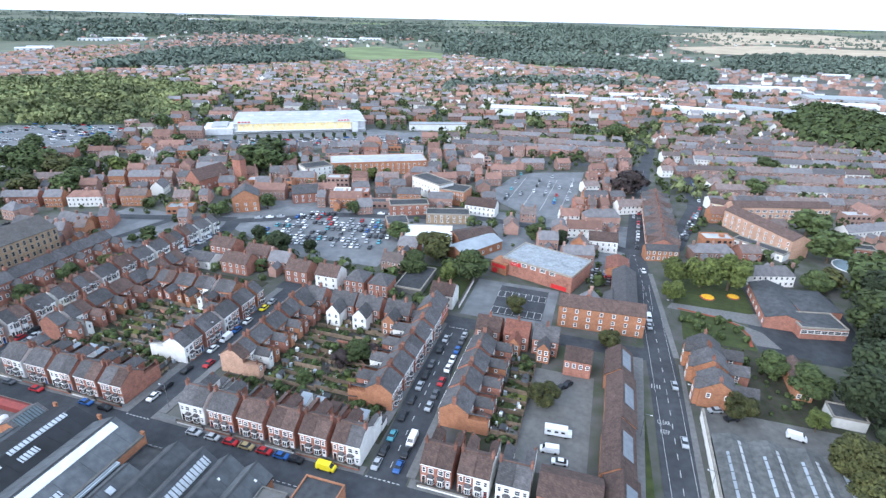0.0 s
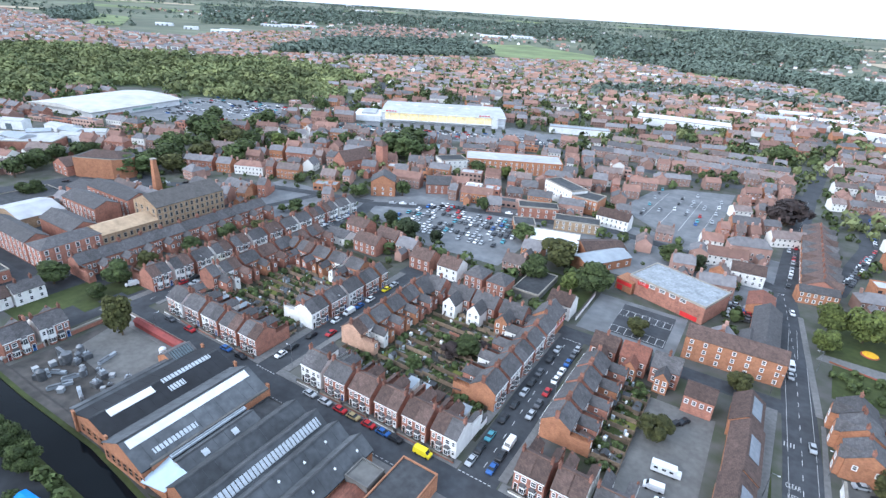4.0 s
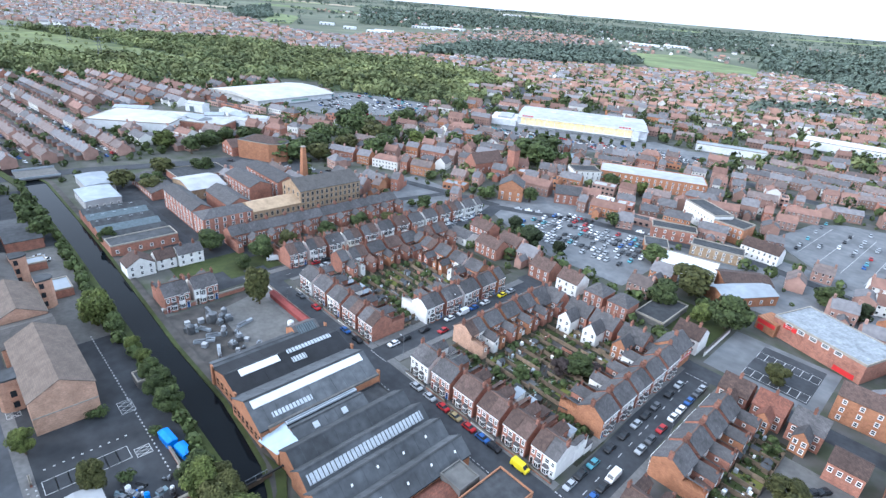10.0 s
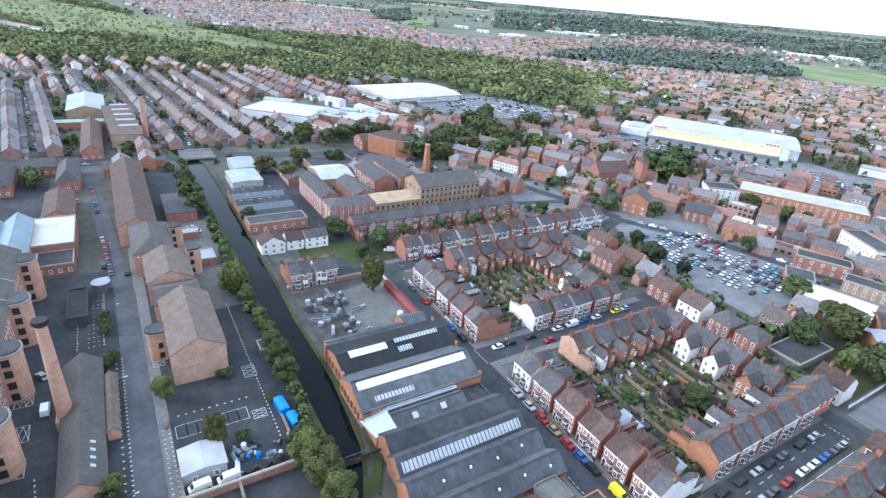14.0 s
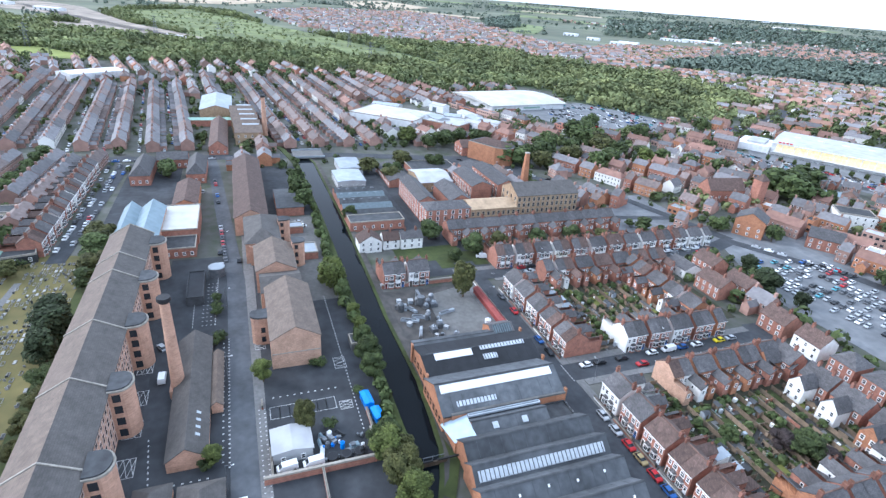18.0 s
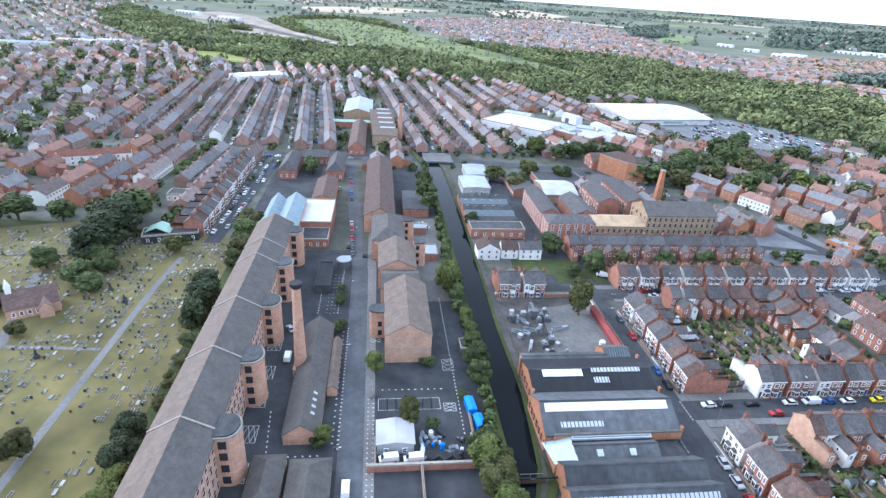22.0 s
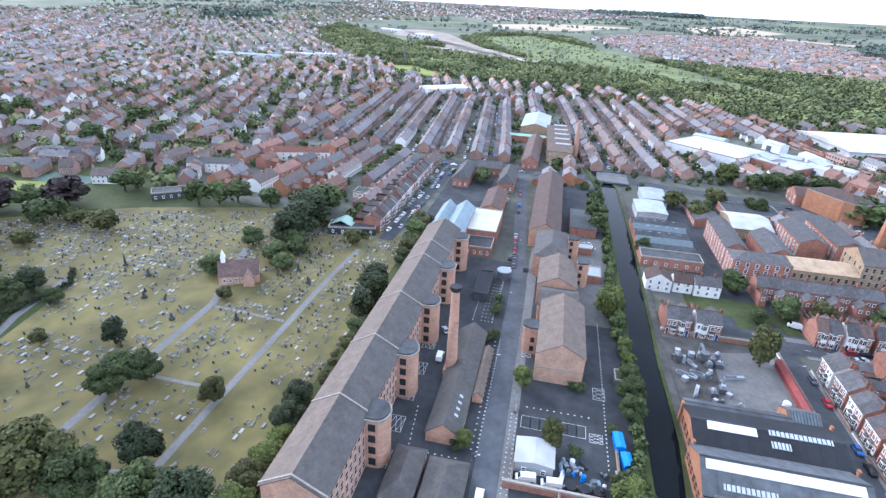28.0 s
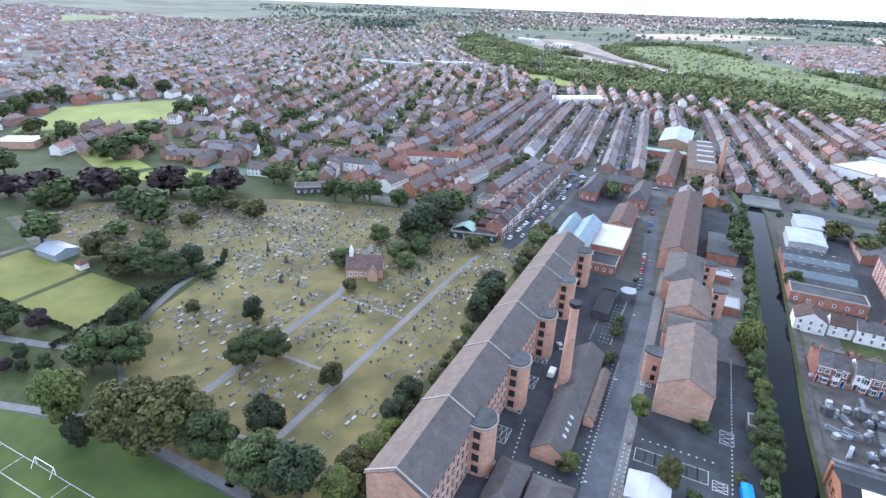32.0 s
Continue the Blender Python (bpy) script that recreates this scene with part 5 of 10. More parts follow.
# works yard plant
rng = random.Random(21)
for i in range(30):
    x, y = rng.uniform(-170, -142), rng.uniform(49, 66)
    s = rng.uniform(0.6, 1.5)
    q = Geo()
    if i % 4 == 0:
        q.cyl(0, 0, 0, s * .8, s * 2.0, s * .8, 12, "steel").cyl(0, 0, s * 2, s * .8, s * 2.6, s * .15, 12, "steel")
    elif i % 4 == 1:
        q.box(-s, -s * .8, 0, s, s * .8, s * 1.2, "steel").box(-s * .5, -s * .4, s * 1.2, s * .6, s * .4, s * 1.8, "sheet_grey").cyl(s * .3, 0, s * 1.8, .15, s * 2.6, .15, 8, "steel")
    elif i % 4 == 2:
        q.box(-s * 2.2, -.5, 0, s * 2.2, .5, .9, "sheet_grey").box(-s * 2, -.35, .9, s * .4, .35, 1.3, "steel")
    else:
        q.box(-s * .6, -s * .6, 0, s * .6, s * .6, s, "sheet_grey").box(-s * .66, -s * .66, s, s * .66, s * .66, s * 1.08, "sheet_pale")
    q.ob("plant_unit", None, "old grey steel plant unit standing in the yard", "machinery", "old plant in the yard", "", pose(x, y, 0.1, 0, 0, rng.uniform(0, 180)))
e = thing("extract_duct", "large bent galvanised duct and cyclone in the yard", "duct", pose(-168, 57, 0.1))
Geo().cyl(0, 0, 0, 0.5, 5, 0.5, 12, "steel").ob("duct_riser", e)
Geo().box(-0.5, -0.5, 4.6, 5.5, 0.5, 5.4, "steel").ob("duct_run", e)
Geo().cyl(5.2, 0, 1.2, 0.4, 3.0, 1.4, 14, "steel").ob("cyclone", e)
Geo().cyl(5.2, 0, 3.0, 1.4, 5.6, 1.4, 14, "steel").ob("drum", e)
simple("red_lean_to", -170, 81.2, -144, 83.4, 2.2, 2.9, "rust_red", "rust_red", "x", "long narrow red-roofed lean-to beside the street", "shed")
simple("yard_wall", -181, 84.2, -144, 84.6, 1.0, 1.0, "upvc", "upvc", "x", "low white kerb wall", "wall")
simple("yard_wall", -181, 47, -180.5, 84, 1.6, 1.6, "brick_red", "stone_trim", "y", "low brick wall of the works yard", "wall")


# ---- trees ----
def blob_cloud(rng, n, rx, ry, rz, lumps, size, z0, big=1.0):
    """Leaf clumps spread over lumpy limbs' ends: small tilted quads near the surfaces of several rounded masses."""
    cs = []
    for i in range(lumps):
        a, h = rng.uniform(0, 6.28), rng.uniform(-0.75, 0.95)
        q = math.sqrt(max(0.05, 1 - h * h)) * rng.uniform(0.35, 0.75 if big == 1 else 0.88)
        cs.append((math.cos(a) * q * rx, math.sin(a) * q * ry, z0 + rz + h * rz * 0.75, big * rng.uniform(0.32, 0.55)))
    v, f = [], []
    for k in range(n):
        cx, cy, cz, s = cs[rng.randrange(lumps)]
        d = Vector((rng.gauss(0, 1), rng.gauss(0, 1), rng.gauss(0.25, 1))).normalized()
        r = rng.uniform(0.7, 1.08)
        p = Vector((cx + d.x * rx * s * r, cy + d.y * ry * s * r, max(z0 * 0.7, cz + d.z * rz * s * r)))
        nrm = (d + Vector((rng.uniform(-.7, .7), rng.uniform(-.7, .7), rng.uniform(-.4, .8)))).normalized()
        t = nrm.orthogonal().normalized()
        b = nrm.cross(t)
        w = size * rng.uniform(0.6, 1.3)
        i = len(v)
        for u, q in ((-1, -0.6), (0.2, -1), (1, 0.3), (-0.1, 1)):
            v.append(tuple(p + t * (u * w) + b * (q * w)))
        f.append((i, i + 1, i + 2, i + 3))
    return v, f, cs


def tree_proto(name, leaf, h, r, seed, n=1500, trunk=0.25, quad=0.115, lumps=16, big=1.0):
    rng = random.Random(seed)
    z0 = h * trunk * 0.6
    rz = (h - z0) / 2
    v, f, cs = blob_cloud(rng, n, r, r, rz, lumps, r * quad, z0, big)
    e = thing("tree", name, "tree")
    g = Geo()
    g.cyl(0, 0, -0.1, 0.035 * h, h * 0.55, 0.015 * h, 7, "bark")
    for cx, cy, cz, s in cs[:7]:
        a, b = Vector((0, 0, h * 0.3)), Vector((cx, cy, cz))
        d = (b - a).normalized()
        o = d.orthogonal().normalized() * 0.012 * h
        o2 = d.cross(o)
        g.poly([tuple(a + o), tuple(a + o2), tuple(a - o - o2), tuple(b + o * .3), tuple(b + o2 * .3), tuple(b - (o + o2) * .3)], [(0, 1, 4, 3), (1, 2, 5, 4), (2, 0, 3, 5)], "bark")
    g.ob("trunk", e)
    g = Geo()
    g.poly(v, f, leaf)
    g.ob("crown", e)
    return [e, False, h]


TREES = {}
for key, leaf, h, r, lab, n in (("a", "leaf", 10, 4.6, "broad green leafy tree", 2500), ("b", "leaf_light", 10, 4.2, "light green leafy tree", 2500), ("c", "leaf_olive", 10, 4.6, "olive and yellowing leafy tree", 2500),
                                ("d", "leaf_dark", 10, 3.6, "dark green dense tree", 2500), ("p", "leaf_purple", 10, 4.6, "dark purple copper beech tree", 2500), ("s", "leaf", 3, 2.2, "rounded green garden bush", 500)):
    TREES[key] = tree_proto(lab, leaf, h, r, len(lab) * 7 + ord(key), n + n // 2, quad=0.088)
    if key != "s":
        TREES[key + "near"] = tree_proto(lab, leaf, h, r, len(lab) * 7 + ord(key) + 2, 10000, quad=0.052, lumps=30, big=0.74)
    TREES[key + "far"] = tree_proto(lab, "leaf" if key == "d" else leaf, h, r, len(lab) * 7 + ord(key) + 1, n // 2, quad=0.14)


def tree(x, y, h, key="a", wide=1.0, turn=None, label="", cat=""):
    away = math.hypot(x, y)
    p = TREES[key + ("far" if away > 270 else "near" if away < 170 and key != "s" else "")]
    s = h / p[2]
    rr = random.Random(int(x * 13 + y * 7))
    m = pose(x, y, 0.0, 0, 0, rr.uniform(0, 360) if turn is None else turn) @ Matrix.Diagonal((s * wide, s * wide, s, 1))
    if not p[1]:
        p[1] = True
        p[0].matrix_basis = m
        e = p[0]
    else:
        e = copy_thing(p[0], Matrix.Identity(4))
        e.matrix_basis = m
    return tagged(e, label, cat)


# beside the canal
for q in ((-102, 28, 9, "a"), (-97, 28, 11, "b"), (-95, 30.5, 9, "c"), (-130, 31.5, 8, "a"), (-138, 31.5, 9, "a"), (-147, 32, 7, "a"), (-155, 32.5, 6, "b"), (-163, 32.5, 6, "b"),
          (-186, 28, 13, "b"), (-192, 29, 10, "b"), (-178, 31, 7, "a"), (-270, 28, 11, "a"), (-282, 27, 12, "a"), (-295, 26, 11, "d"), (-310, 28, 10, "a"), (-250, 48, 8, "a"), (-168, 76, 15, "c", .74),
          (-114, 10, 9.5, "c", .72), (-136, .6, 7.5, "b"), (-108, -12.5, 6, "b"), (-83, 30, 10, "b"), (-90, 29, 11, "c")):
    tree(*q)


# ---- the town beyond ----
def inside(x, y, poly):
    c = False
    for (xa, ya), (xb, yb) in zip(poly, poly[1:] + poly[:1]):
        if (ya > y) != (yb > y) and x < (xb - xa) * (y - ya) / (yb - ya) + xa:
            c = not c
    return c


# woods, fields and housing estates round the town
FOREST = [(-823, -222), (-824, -176), (-799, -78), (-818, -10), (-805, 70), (-751, 105), (-732, 177), (-612, 228), (-653, 260), (-677, 352), (-630, 386), (-575, 369), (-516, 400), (-475, 419), (-453, 438), (-441, 464), (-462, 532), (-530, 552), (-530, 652), (-639, 697), (-817, 714), (-900, 623), (-936, 639), (-1006, 574), (-1107, 577), (-1189, 522), (-1273, 342), (-1321, 244), (-1505, 105), (-2033, 7), (-2102, -164), (-1915, -298), (-1492, -328), (-1426, -408), (-2082, -836), (-1689, -764), (-1197, -517), (-1011, -390), (-1023, -343)]
SCRUB = [(-1872, -284), (-2059, -124), (-1773, 22), (-1444, 160), (-1129, 259), (-890, 327), (-838, 309), (-918, 195), (-1055, 83), (-1123, -27), (-1385, -150)]
RAIL = [(-2054, -538), (-1908, -390), (-1439, -204), (-1133, -27), (-1072, -41), (-1176, -170), (-1228, -273), (-1348, -387), (-1426, -408), (-1377, -293), (-1608, -383), (-1710, -522), (-1897, -576)]
MEADOW = [(-937, -297), (-944, -255), (-864, -182), (-823, -181), (-841, -269)]
RIDGE_HOMES = [(-2117, 71), (-2471, 296), (-2608, 766), (-2436, 919), (-2076, 915), (-1624, 851), (-1423, 831), (-1189, 984), (-769, 652), (-952, 650), (-1006, 574), (-1189, 522), (-1297, 349), (-1446, 258), (-1589, 169)]
NORTH_HOMES = [(-1369, 965), (-1434, 1160), (-1427, 1429), (-1073, 1105), (-990, 858), (-997, 778), (-1042, 726)]
FAR_HOMES = [(-1474, 1489), (-1633, 2081), (-1349, 2187), (-1031, 1685), (-1125, 1424), (-1111, 1165)]
RED_HOMES = [(-907, 673), (-916, 791), (-775, 974), (-663, 1159), (-435, 1425), (-206, 679), (-302, 637), (-483, 638), (-536, 666), (-649, 708), (-835, 731)]
EAST_HOMES = [(-476, 1559), (-266, 1603), (-221, 1342), (-19, 1330), (84, 1237), (153, 1069), (120, 806), (-20, 740), (-185, 613)]
WOOD_BELT = [(-990, 851), (-1074, 1068), (-1175, 1303), (-1095, 1535), (-983, 1725), (-708, 1407), (-679, 1201), (-764, 1064), (-824, 906)]
WOOD_KNOLL = [(-2301, 1011), (-2755, 1417), (-2017, 1048), (-1865, 846)]
WOOD_VALLEY = [(-393, 1561), (-307, 1840), (-49, 1784), (134, 1594), (225, 1392), (176, 1131), (100, 1121), (8, 1390), (-235, 1421)]
WOOD_FARM = [(303, 1926), (542, 2215), (818, 2139), (592, 1519), (424, 1507), (257, 1513)]
WOOD_EAST = [(187, 690), (269, 875), (320, 782), (241, 566), (178, 573)]
WOOD_HILL = [(-699, 3542), (-533, 4368), (67, 4054), (267, 3540), (58, 3169), (-500, 3054)]
WOOD_NORTH = [(-2700, 1941), (-2749, 2695), (-1083, 3533), (-701, 2290), (-1365, 2265), (-1688, 2152), (-1718, 1788), (-1737, 1493), (-1821, 1295)]
PARKLAND = [(-866, 2830), (240, 3131), (158, 2244), (-52, 1879), (-505, 1655)]
TREE_STRIP = [(-265, 871), (-211, 983), (-35, 1079), (78, 1042), (75, 977), (-31, 995), (-192, 900), (-244, 804)]
FIELDS_PALE = [(-913, 1683), (-814, 1865), (-517, 1693), (-439, 1439), (-647, 1320)]
FIELD_GAP = [(-235, 1421), (-119, 1515), (-50, 1404), (-172, 1309)]
CORN = [(198, 2512), (578, 2801), (1006, 2656), (870, 2280), (734, 2174), (456, 2173), (291, 2206)]
CORN_FAR = [(359, 3828), (1049, 4289), (1306, 3488), (1052, 2783), (678, 2979), (442, 2729)]
CORN_HILL = [(-3230, 591), (-3556, 880), (-3093, 1039), (-2751, 777), (-2817, 564)]
FIELD_WEST = [(-2637, -338), (-2968, -59), (-2992, 322), (-2444, 3), (-2374, -157), (-2360, -300)]
FIELD_SOUTH = [(-1379, -2283), (-1510, -2242), (-1524, -2060), (-1293, -1942), (-1132, -1883)]
FIELD_KNOLL = [(-1751, 865), (-2244, 1175), (-2092, 1204), (-1715, 955)]
WEST_HOMES = [(-1132, -1883), (-1608, -1938), (-2412, -1831), (-3491, -1406), (-3235, -644), (-2170, -871), (-1752, -793), (-1030, -410), (-994, -333), (-825, -300), (-624, -250), (-523, -267), (-459, -350), (-432, -746)]
WOOD_WEST = [(-2086, -1426), (-2435, -1326), (-2152, -1175), (-1878, -1288)]
FAR_WEST_HOMES = [(-3491, -1406), (-3206, -638), (-2885, -372), (-3449, -41), (-4457, 683), (-4854, 15), (-4732, -1082), (-4228, -1705)]
WOOD_RIDGE = [(-4733, 106), (-4825, 526), (-4755, 971), (-4399, 941), (-4352, 486), (-4384, 201)]
CRICKET = [(-225, -495), (-325, -590), (-435, -520), (-356, -440), (-300, -430)]
WOODS = (FOREST, WOOD_BELT, WOOD_KNOLL, WOOD_VALLEY, WOOD_FARM, WOOD_EAST, WOOD_HILL)
OPEN = (SCRUB, RAIL, MEADOW, FIELDS_PALE, FIELD_GAP, CORN, CORN_FAR, CORN_HILL, FIELD_WEST, FIELD_SOUTH, FIELD_KNOLL, CRICKET)


def terrain_patch(name, poly, m, label, dz=0.4, step=60, kind_="field"):
    """A patch laid over the land in strips, cut short enough to follow the rise."""
    ys = [p[1] for p in poly]
    g = Geo()

    def cuts(y):
        return sorted((xb - xa) * (y - ya) / (yb - ya) + xa for (xa, ya), (xb, yb) in zip(poly, poly[1:] + poly[:1]) if (ya > y) != (yb > y))
    levels = sorted(set(ys))
    levels = [a + (b - a) * i / max(1, math.ceil((b - a) / step)) for a, b in zip(levels, levels[1:]) for i in range(max(1, math.ceil((b - a) / step)))] + [levels[-1]]
    for a, b in zip(levels, levels[1:]):
        e_ = (b - a) * .002
        lo, hi = cuts(a + e_), cuts(b - e_)
        if len(lo) != len(hi):
            continue
        for (p, q), (r, t) in zip(zip(lo[::2], lo[1::2]), zip(hi[::2], hi[1::2])):
            n = max(1, math.ceil(max(q - p, t - r) / (step * 2)))
            for i in range(n):
                xs = [(p + (q - p) * i / n, a), (p + (q - p) * (i + 1) / n, a), (r + (t - r) * (i + 1) / n, b), (r + (t - r) * i / n, b)]
                g.face([(x, y, land(x, y) + dz) for x, y in xs], m)
    return g.ob(name, None, label, kind_, "", "structure")


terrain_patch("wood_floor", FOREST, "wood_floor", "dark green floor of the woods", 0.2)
terrain_patch("scrub", SCRUB, "scrub", "light green scrubby heath beside the railway", 0.5)
terrain_patch("rail_yard", RAIL, "ballast", "pale sandy gravel of railway sidings", 0.6)
terrain_patch("meadow", MEADOW, "meadow", "bright green meadow at the edge of the woods", 0.6)
terrain_patch("field", FIELDS_PALE, "pasture", "pale green fields with hedges", 0.8)
terrain_patch("field", FIELD_GAP, "pasture", "pale green field between woods", 0.8)
terrain_patch("field", CORN, "corn", "broad pale ripe corn field", 1.5)
terrain_patch("field", CORN_FAR, "corn", "far pale stubble fields", 1.5)
terrain_patch("field", CORN_HILL, "corn", "pale stubble field on a hillside", 1.5)
terrain_patch("field", FIELD_WEST, "corn", "pale strip of dry fields beyond the railway", 1.2)
terrain_patch("field", FIELD_SOUTH, "pasture", "green fields beyond the housing", 1.2)
terrain_patch("field", FIELD_KNOLL, "pasture", "green field beside a wooded knoll", 1.2)
for wood, lab in ((WOOD_BELT, "dark belt"), (WOOD_KNOLL, "wooded knoll"), (WOOD_VALLEY, "valley wood"), (WOOD_FARM, "farm wood"), (WOOD_HILL, "hill wood"), (WOOD_RIDGE, "ridge wood"), (WOOD_WEST, "western wood"), (WOOD_NORTH, "northern woods"), (PARKLAND, "parkland")):
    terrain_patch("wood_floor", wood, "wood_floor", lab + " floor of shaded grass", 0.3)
rng = random.Random(31)
for i in range(90):
    a = rng.uniform(-0.2, 3.9)
    r = rng.uniform(2300, 4700)
    x, y = r * math.cos(a), r * math.sin(a)
    w, h, t = rng.uniform(90, 300), rng.uniform(40, 110), a + math.pi / 2 + rng.uniform(-.5, .5)
    c, s = math.cos(t), math.sin(t)
    poly = [(x + c * u * w - s * v_ * h, y + s * u * w + c * v_ * h) for u, v_ in ((-1, -1), (1, -.9), (.9, 1), (-1, .8))]
    m, lab = rng.choice([("pasture", "distant green pasture"), ("corn", "distant pale stubble field"), ("pasture", "distant green pasture")])
    if not any(inside(x, y, p) for p in WOODS + (WEST_HOMES, WOOD_NORTH, RIDGE_HOMES)):
        terrain_patch("field", poly, m, lab, 1.0, 80)

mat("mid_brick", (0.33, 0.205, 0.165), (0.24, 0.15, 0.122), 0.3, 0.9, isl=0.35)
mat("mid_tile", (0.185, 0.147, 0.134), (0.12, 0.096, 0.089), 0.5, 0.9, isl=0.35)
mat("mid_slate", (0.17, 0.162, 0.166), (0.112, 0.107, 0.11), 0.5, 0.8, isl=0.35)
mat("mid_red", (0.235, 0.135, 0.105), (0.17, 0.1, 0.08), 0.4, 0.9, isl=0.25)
# far_ brick and roofs: mid_ colours paled, distance haze mixed into the base
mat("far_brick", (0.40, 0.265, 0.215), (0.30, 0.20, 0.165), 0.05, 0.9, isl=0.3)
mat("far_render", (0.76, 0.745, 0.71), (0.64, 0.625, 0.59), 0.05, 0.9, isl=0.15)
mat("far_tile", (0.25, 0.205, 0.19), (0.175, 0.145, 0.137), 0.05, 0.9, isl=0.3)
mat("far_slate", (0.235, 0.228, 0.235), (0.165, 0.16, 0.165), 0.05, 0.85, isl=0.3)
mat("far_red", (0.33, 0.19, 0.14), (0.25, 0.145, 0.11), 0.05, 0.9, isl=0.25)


HOMES = []


class Town:
    """Joins many small houses into one mesh."""

    def __init__(self):
        self.g = Geo()
        self.n = 0

    def block(self, x, y, ang, w, d, h, wall, roof):
        """A flat-roofed building with a low parapet and window bands."""
        c, s = math.cos(ang), math.sin(ang)
        self.n += 1
        HOMES.append((x, y, ang, w, d))

        def P(u, v_, z):
            return (x + c * u - s * v_, y + s * u + c * v_, z)
        a, b, g = w / 2, d / 2, self.g
        ring = [(-a, -b), (a, -b), (a, b), (-a, b)]
        inn = [(-a + .3, -b + .3), (a - .3, -b + .3), (a - .3, b - .3), (-a + .3, b - .3)]
        v = [P(u, q, 0) for u, q in ring] + [P(u, q, h) for u, q in ring] + [P(u, q, h) for u, q in inn] + [P(u, q, h - .5) for u, q in inn]
        sides = [(i, (i + 1) % 4, (i + 1) % 4 + 4, i + 4) for i in range(4)] + [(i + 4, (i + 1) % 4 + 4, (i + 1) % 4 + 8, i + 8) for i in range(4)] + [(i + 8, (i + 1) % 4 + 8, (i + 1) % 4 + 12, i + 12) for i in range(4)]
        g.poly(v, sides, wall)
        g.face([P(u, q, h - .5) for u, q in inn], roof)
        g.poly([P(u, q, z) for z in (h - .5, h + .9) for u, q in ((a * .2, -b * .3), (a * .5, -b * .3), (a * .5, b * .2), (a * .2, b * .2))], [(0, 1, 5, 4), (1, 2, 6, 5), (2, 3, 7, 6), (3, 0, 4, 7), (4, 5, 6, 7)], wall)
        z = 1.0
        while z + 1.6 < h:
            n = max(2, int(w / 2.8))
            for i in range(n):
                u = -a + (i + .5) * w / n
                for q in (-b - .06, b + .06):
                    g.poly([P(u - .8, q, z), P(u + .8, q, z), P(u + .8, q, z + 1.3), P(u - .8, q, z + 1.3)], [(0, 1, 2, 3)], "glass")
            z += 3.0

    def house(self, x, y, ang, w, d, ze, zr, wall, roof, detail=True, chim=True, hip=0.0):
        c, s = math.cos(ang), math.sin(ang)
        z = land(x, y)
        if math.hypot(x, y) < 720:  # nearer homes keep mid_ colours; farther ones take the haze-paled far_ set
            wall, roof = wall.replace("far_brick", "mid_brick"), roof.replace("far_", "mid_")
        self.n += 1
        HOMES.append((x, y, ang, w, d))

        def P(u, v_, h):
            return (x + c * u - s * v_, y + s * u + c * v_, z + h)
        a, b = w / 2, d / 2
        g = self.g
        g.poly([P(-a, -b, 0), P(a, -b, 0), P(a, b, 0), P(-a, b, 0), P(-a, -b, ze), P(a, -b, ze), P(a, b, ze), P(-a, b, ze), P(-a + hip, 0, zr), P(a - hip, 0, zr)],
               [(0, 1, 5, 4), (1, 2, 6, 9, 5), (2, 3, 7, 6), (3, 0, 4, 8, 7)] if not hip else [(0, 1, 5, 4), (1, 2, 6, 5), (2, 3, 7, 6), (3, 0, 4, 7)], wall)
        o = .35
        g.poly([P(-a - .2, -b - o, ze - .2), P(a + .2, -b - o, ze - .2), P(a + .2 - hip, 0, zr + .1), P(-a - .2 + hip, 0, zr + .1), P(a + .2, b + o, ze - .2), P(-a - .2, b + o, ze - .2)], [(0, 1, 2, 3), (3, 2, 4, 5)] + ([(1, 4, 2), (5, 0, 3)] if hip else []), roof)
        if chim:
            for u in ([-a + .6, a - .6] if w < 14 else [-a + .6 + i * 9.4 for i in range(int(w / 9.4) + 1)]):
                q = [P(u - .45, -.6, zr - .7), P(u + .45, -.6, zr - .7), P(u + .45, .6, zr - .7), P(u - .45, .6, zr - .7), P(u - .45, -.6, zr + 1.4), P(u + .45, -.6, zr + 1.4), P(u + .45, .6, zr + 1.4), P(u - .45, .6, zr + 1.4)]
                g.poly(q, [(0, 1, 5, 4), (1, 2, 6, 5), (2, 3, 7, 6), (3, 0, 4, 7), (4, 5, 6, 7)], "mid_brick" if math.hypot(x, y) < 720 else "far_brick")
        if detail:
            n, far_ = max(2, int(w / 2.4)), math.hypot(x, y)
            for zz in (1.0, 3.6):
                if zz + 1.2 > ze:
                    continue
                for i in range(n):
                    u = -a + (i + .5) * w / n
                    for v_ in (-b - .06, b + .06):
                        k = 1.0 if v_ > 0 else -1.0
                        if far_ < 520:
                            g.poly([P(u - .52, v_, zz), P(u + .52, v_, zz), P(u + .52, v_, zz + 1.25), P(u - .52, v_, zz + 1.25)], [(0, 1, 2, 3)], "upvc")
                        g.poly([P(u - .4, v_ + k * .05, zz + .12), P(u + .4, v_ + k * .05, zz + .12), P(u + .4, v_ + k * .05, zz + 1.12), P(u - .4, v_ + k * .05, zz + 1.12)], [(0, 1, 2, 3)], "glass")

    def done(self, name, label):
        if self.n:
            self.g.ob(name, None, label, "houses", "", "stuff")


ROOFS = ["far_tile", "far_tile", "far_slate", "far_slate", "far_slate"]


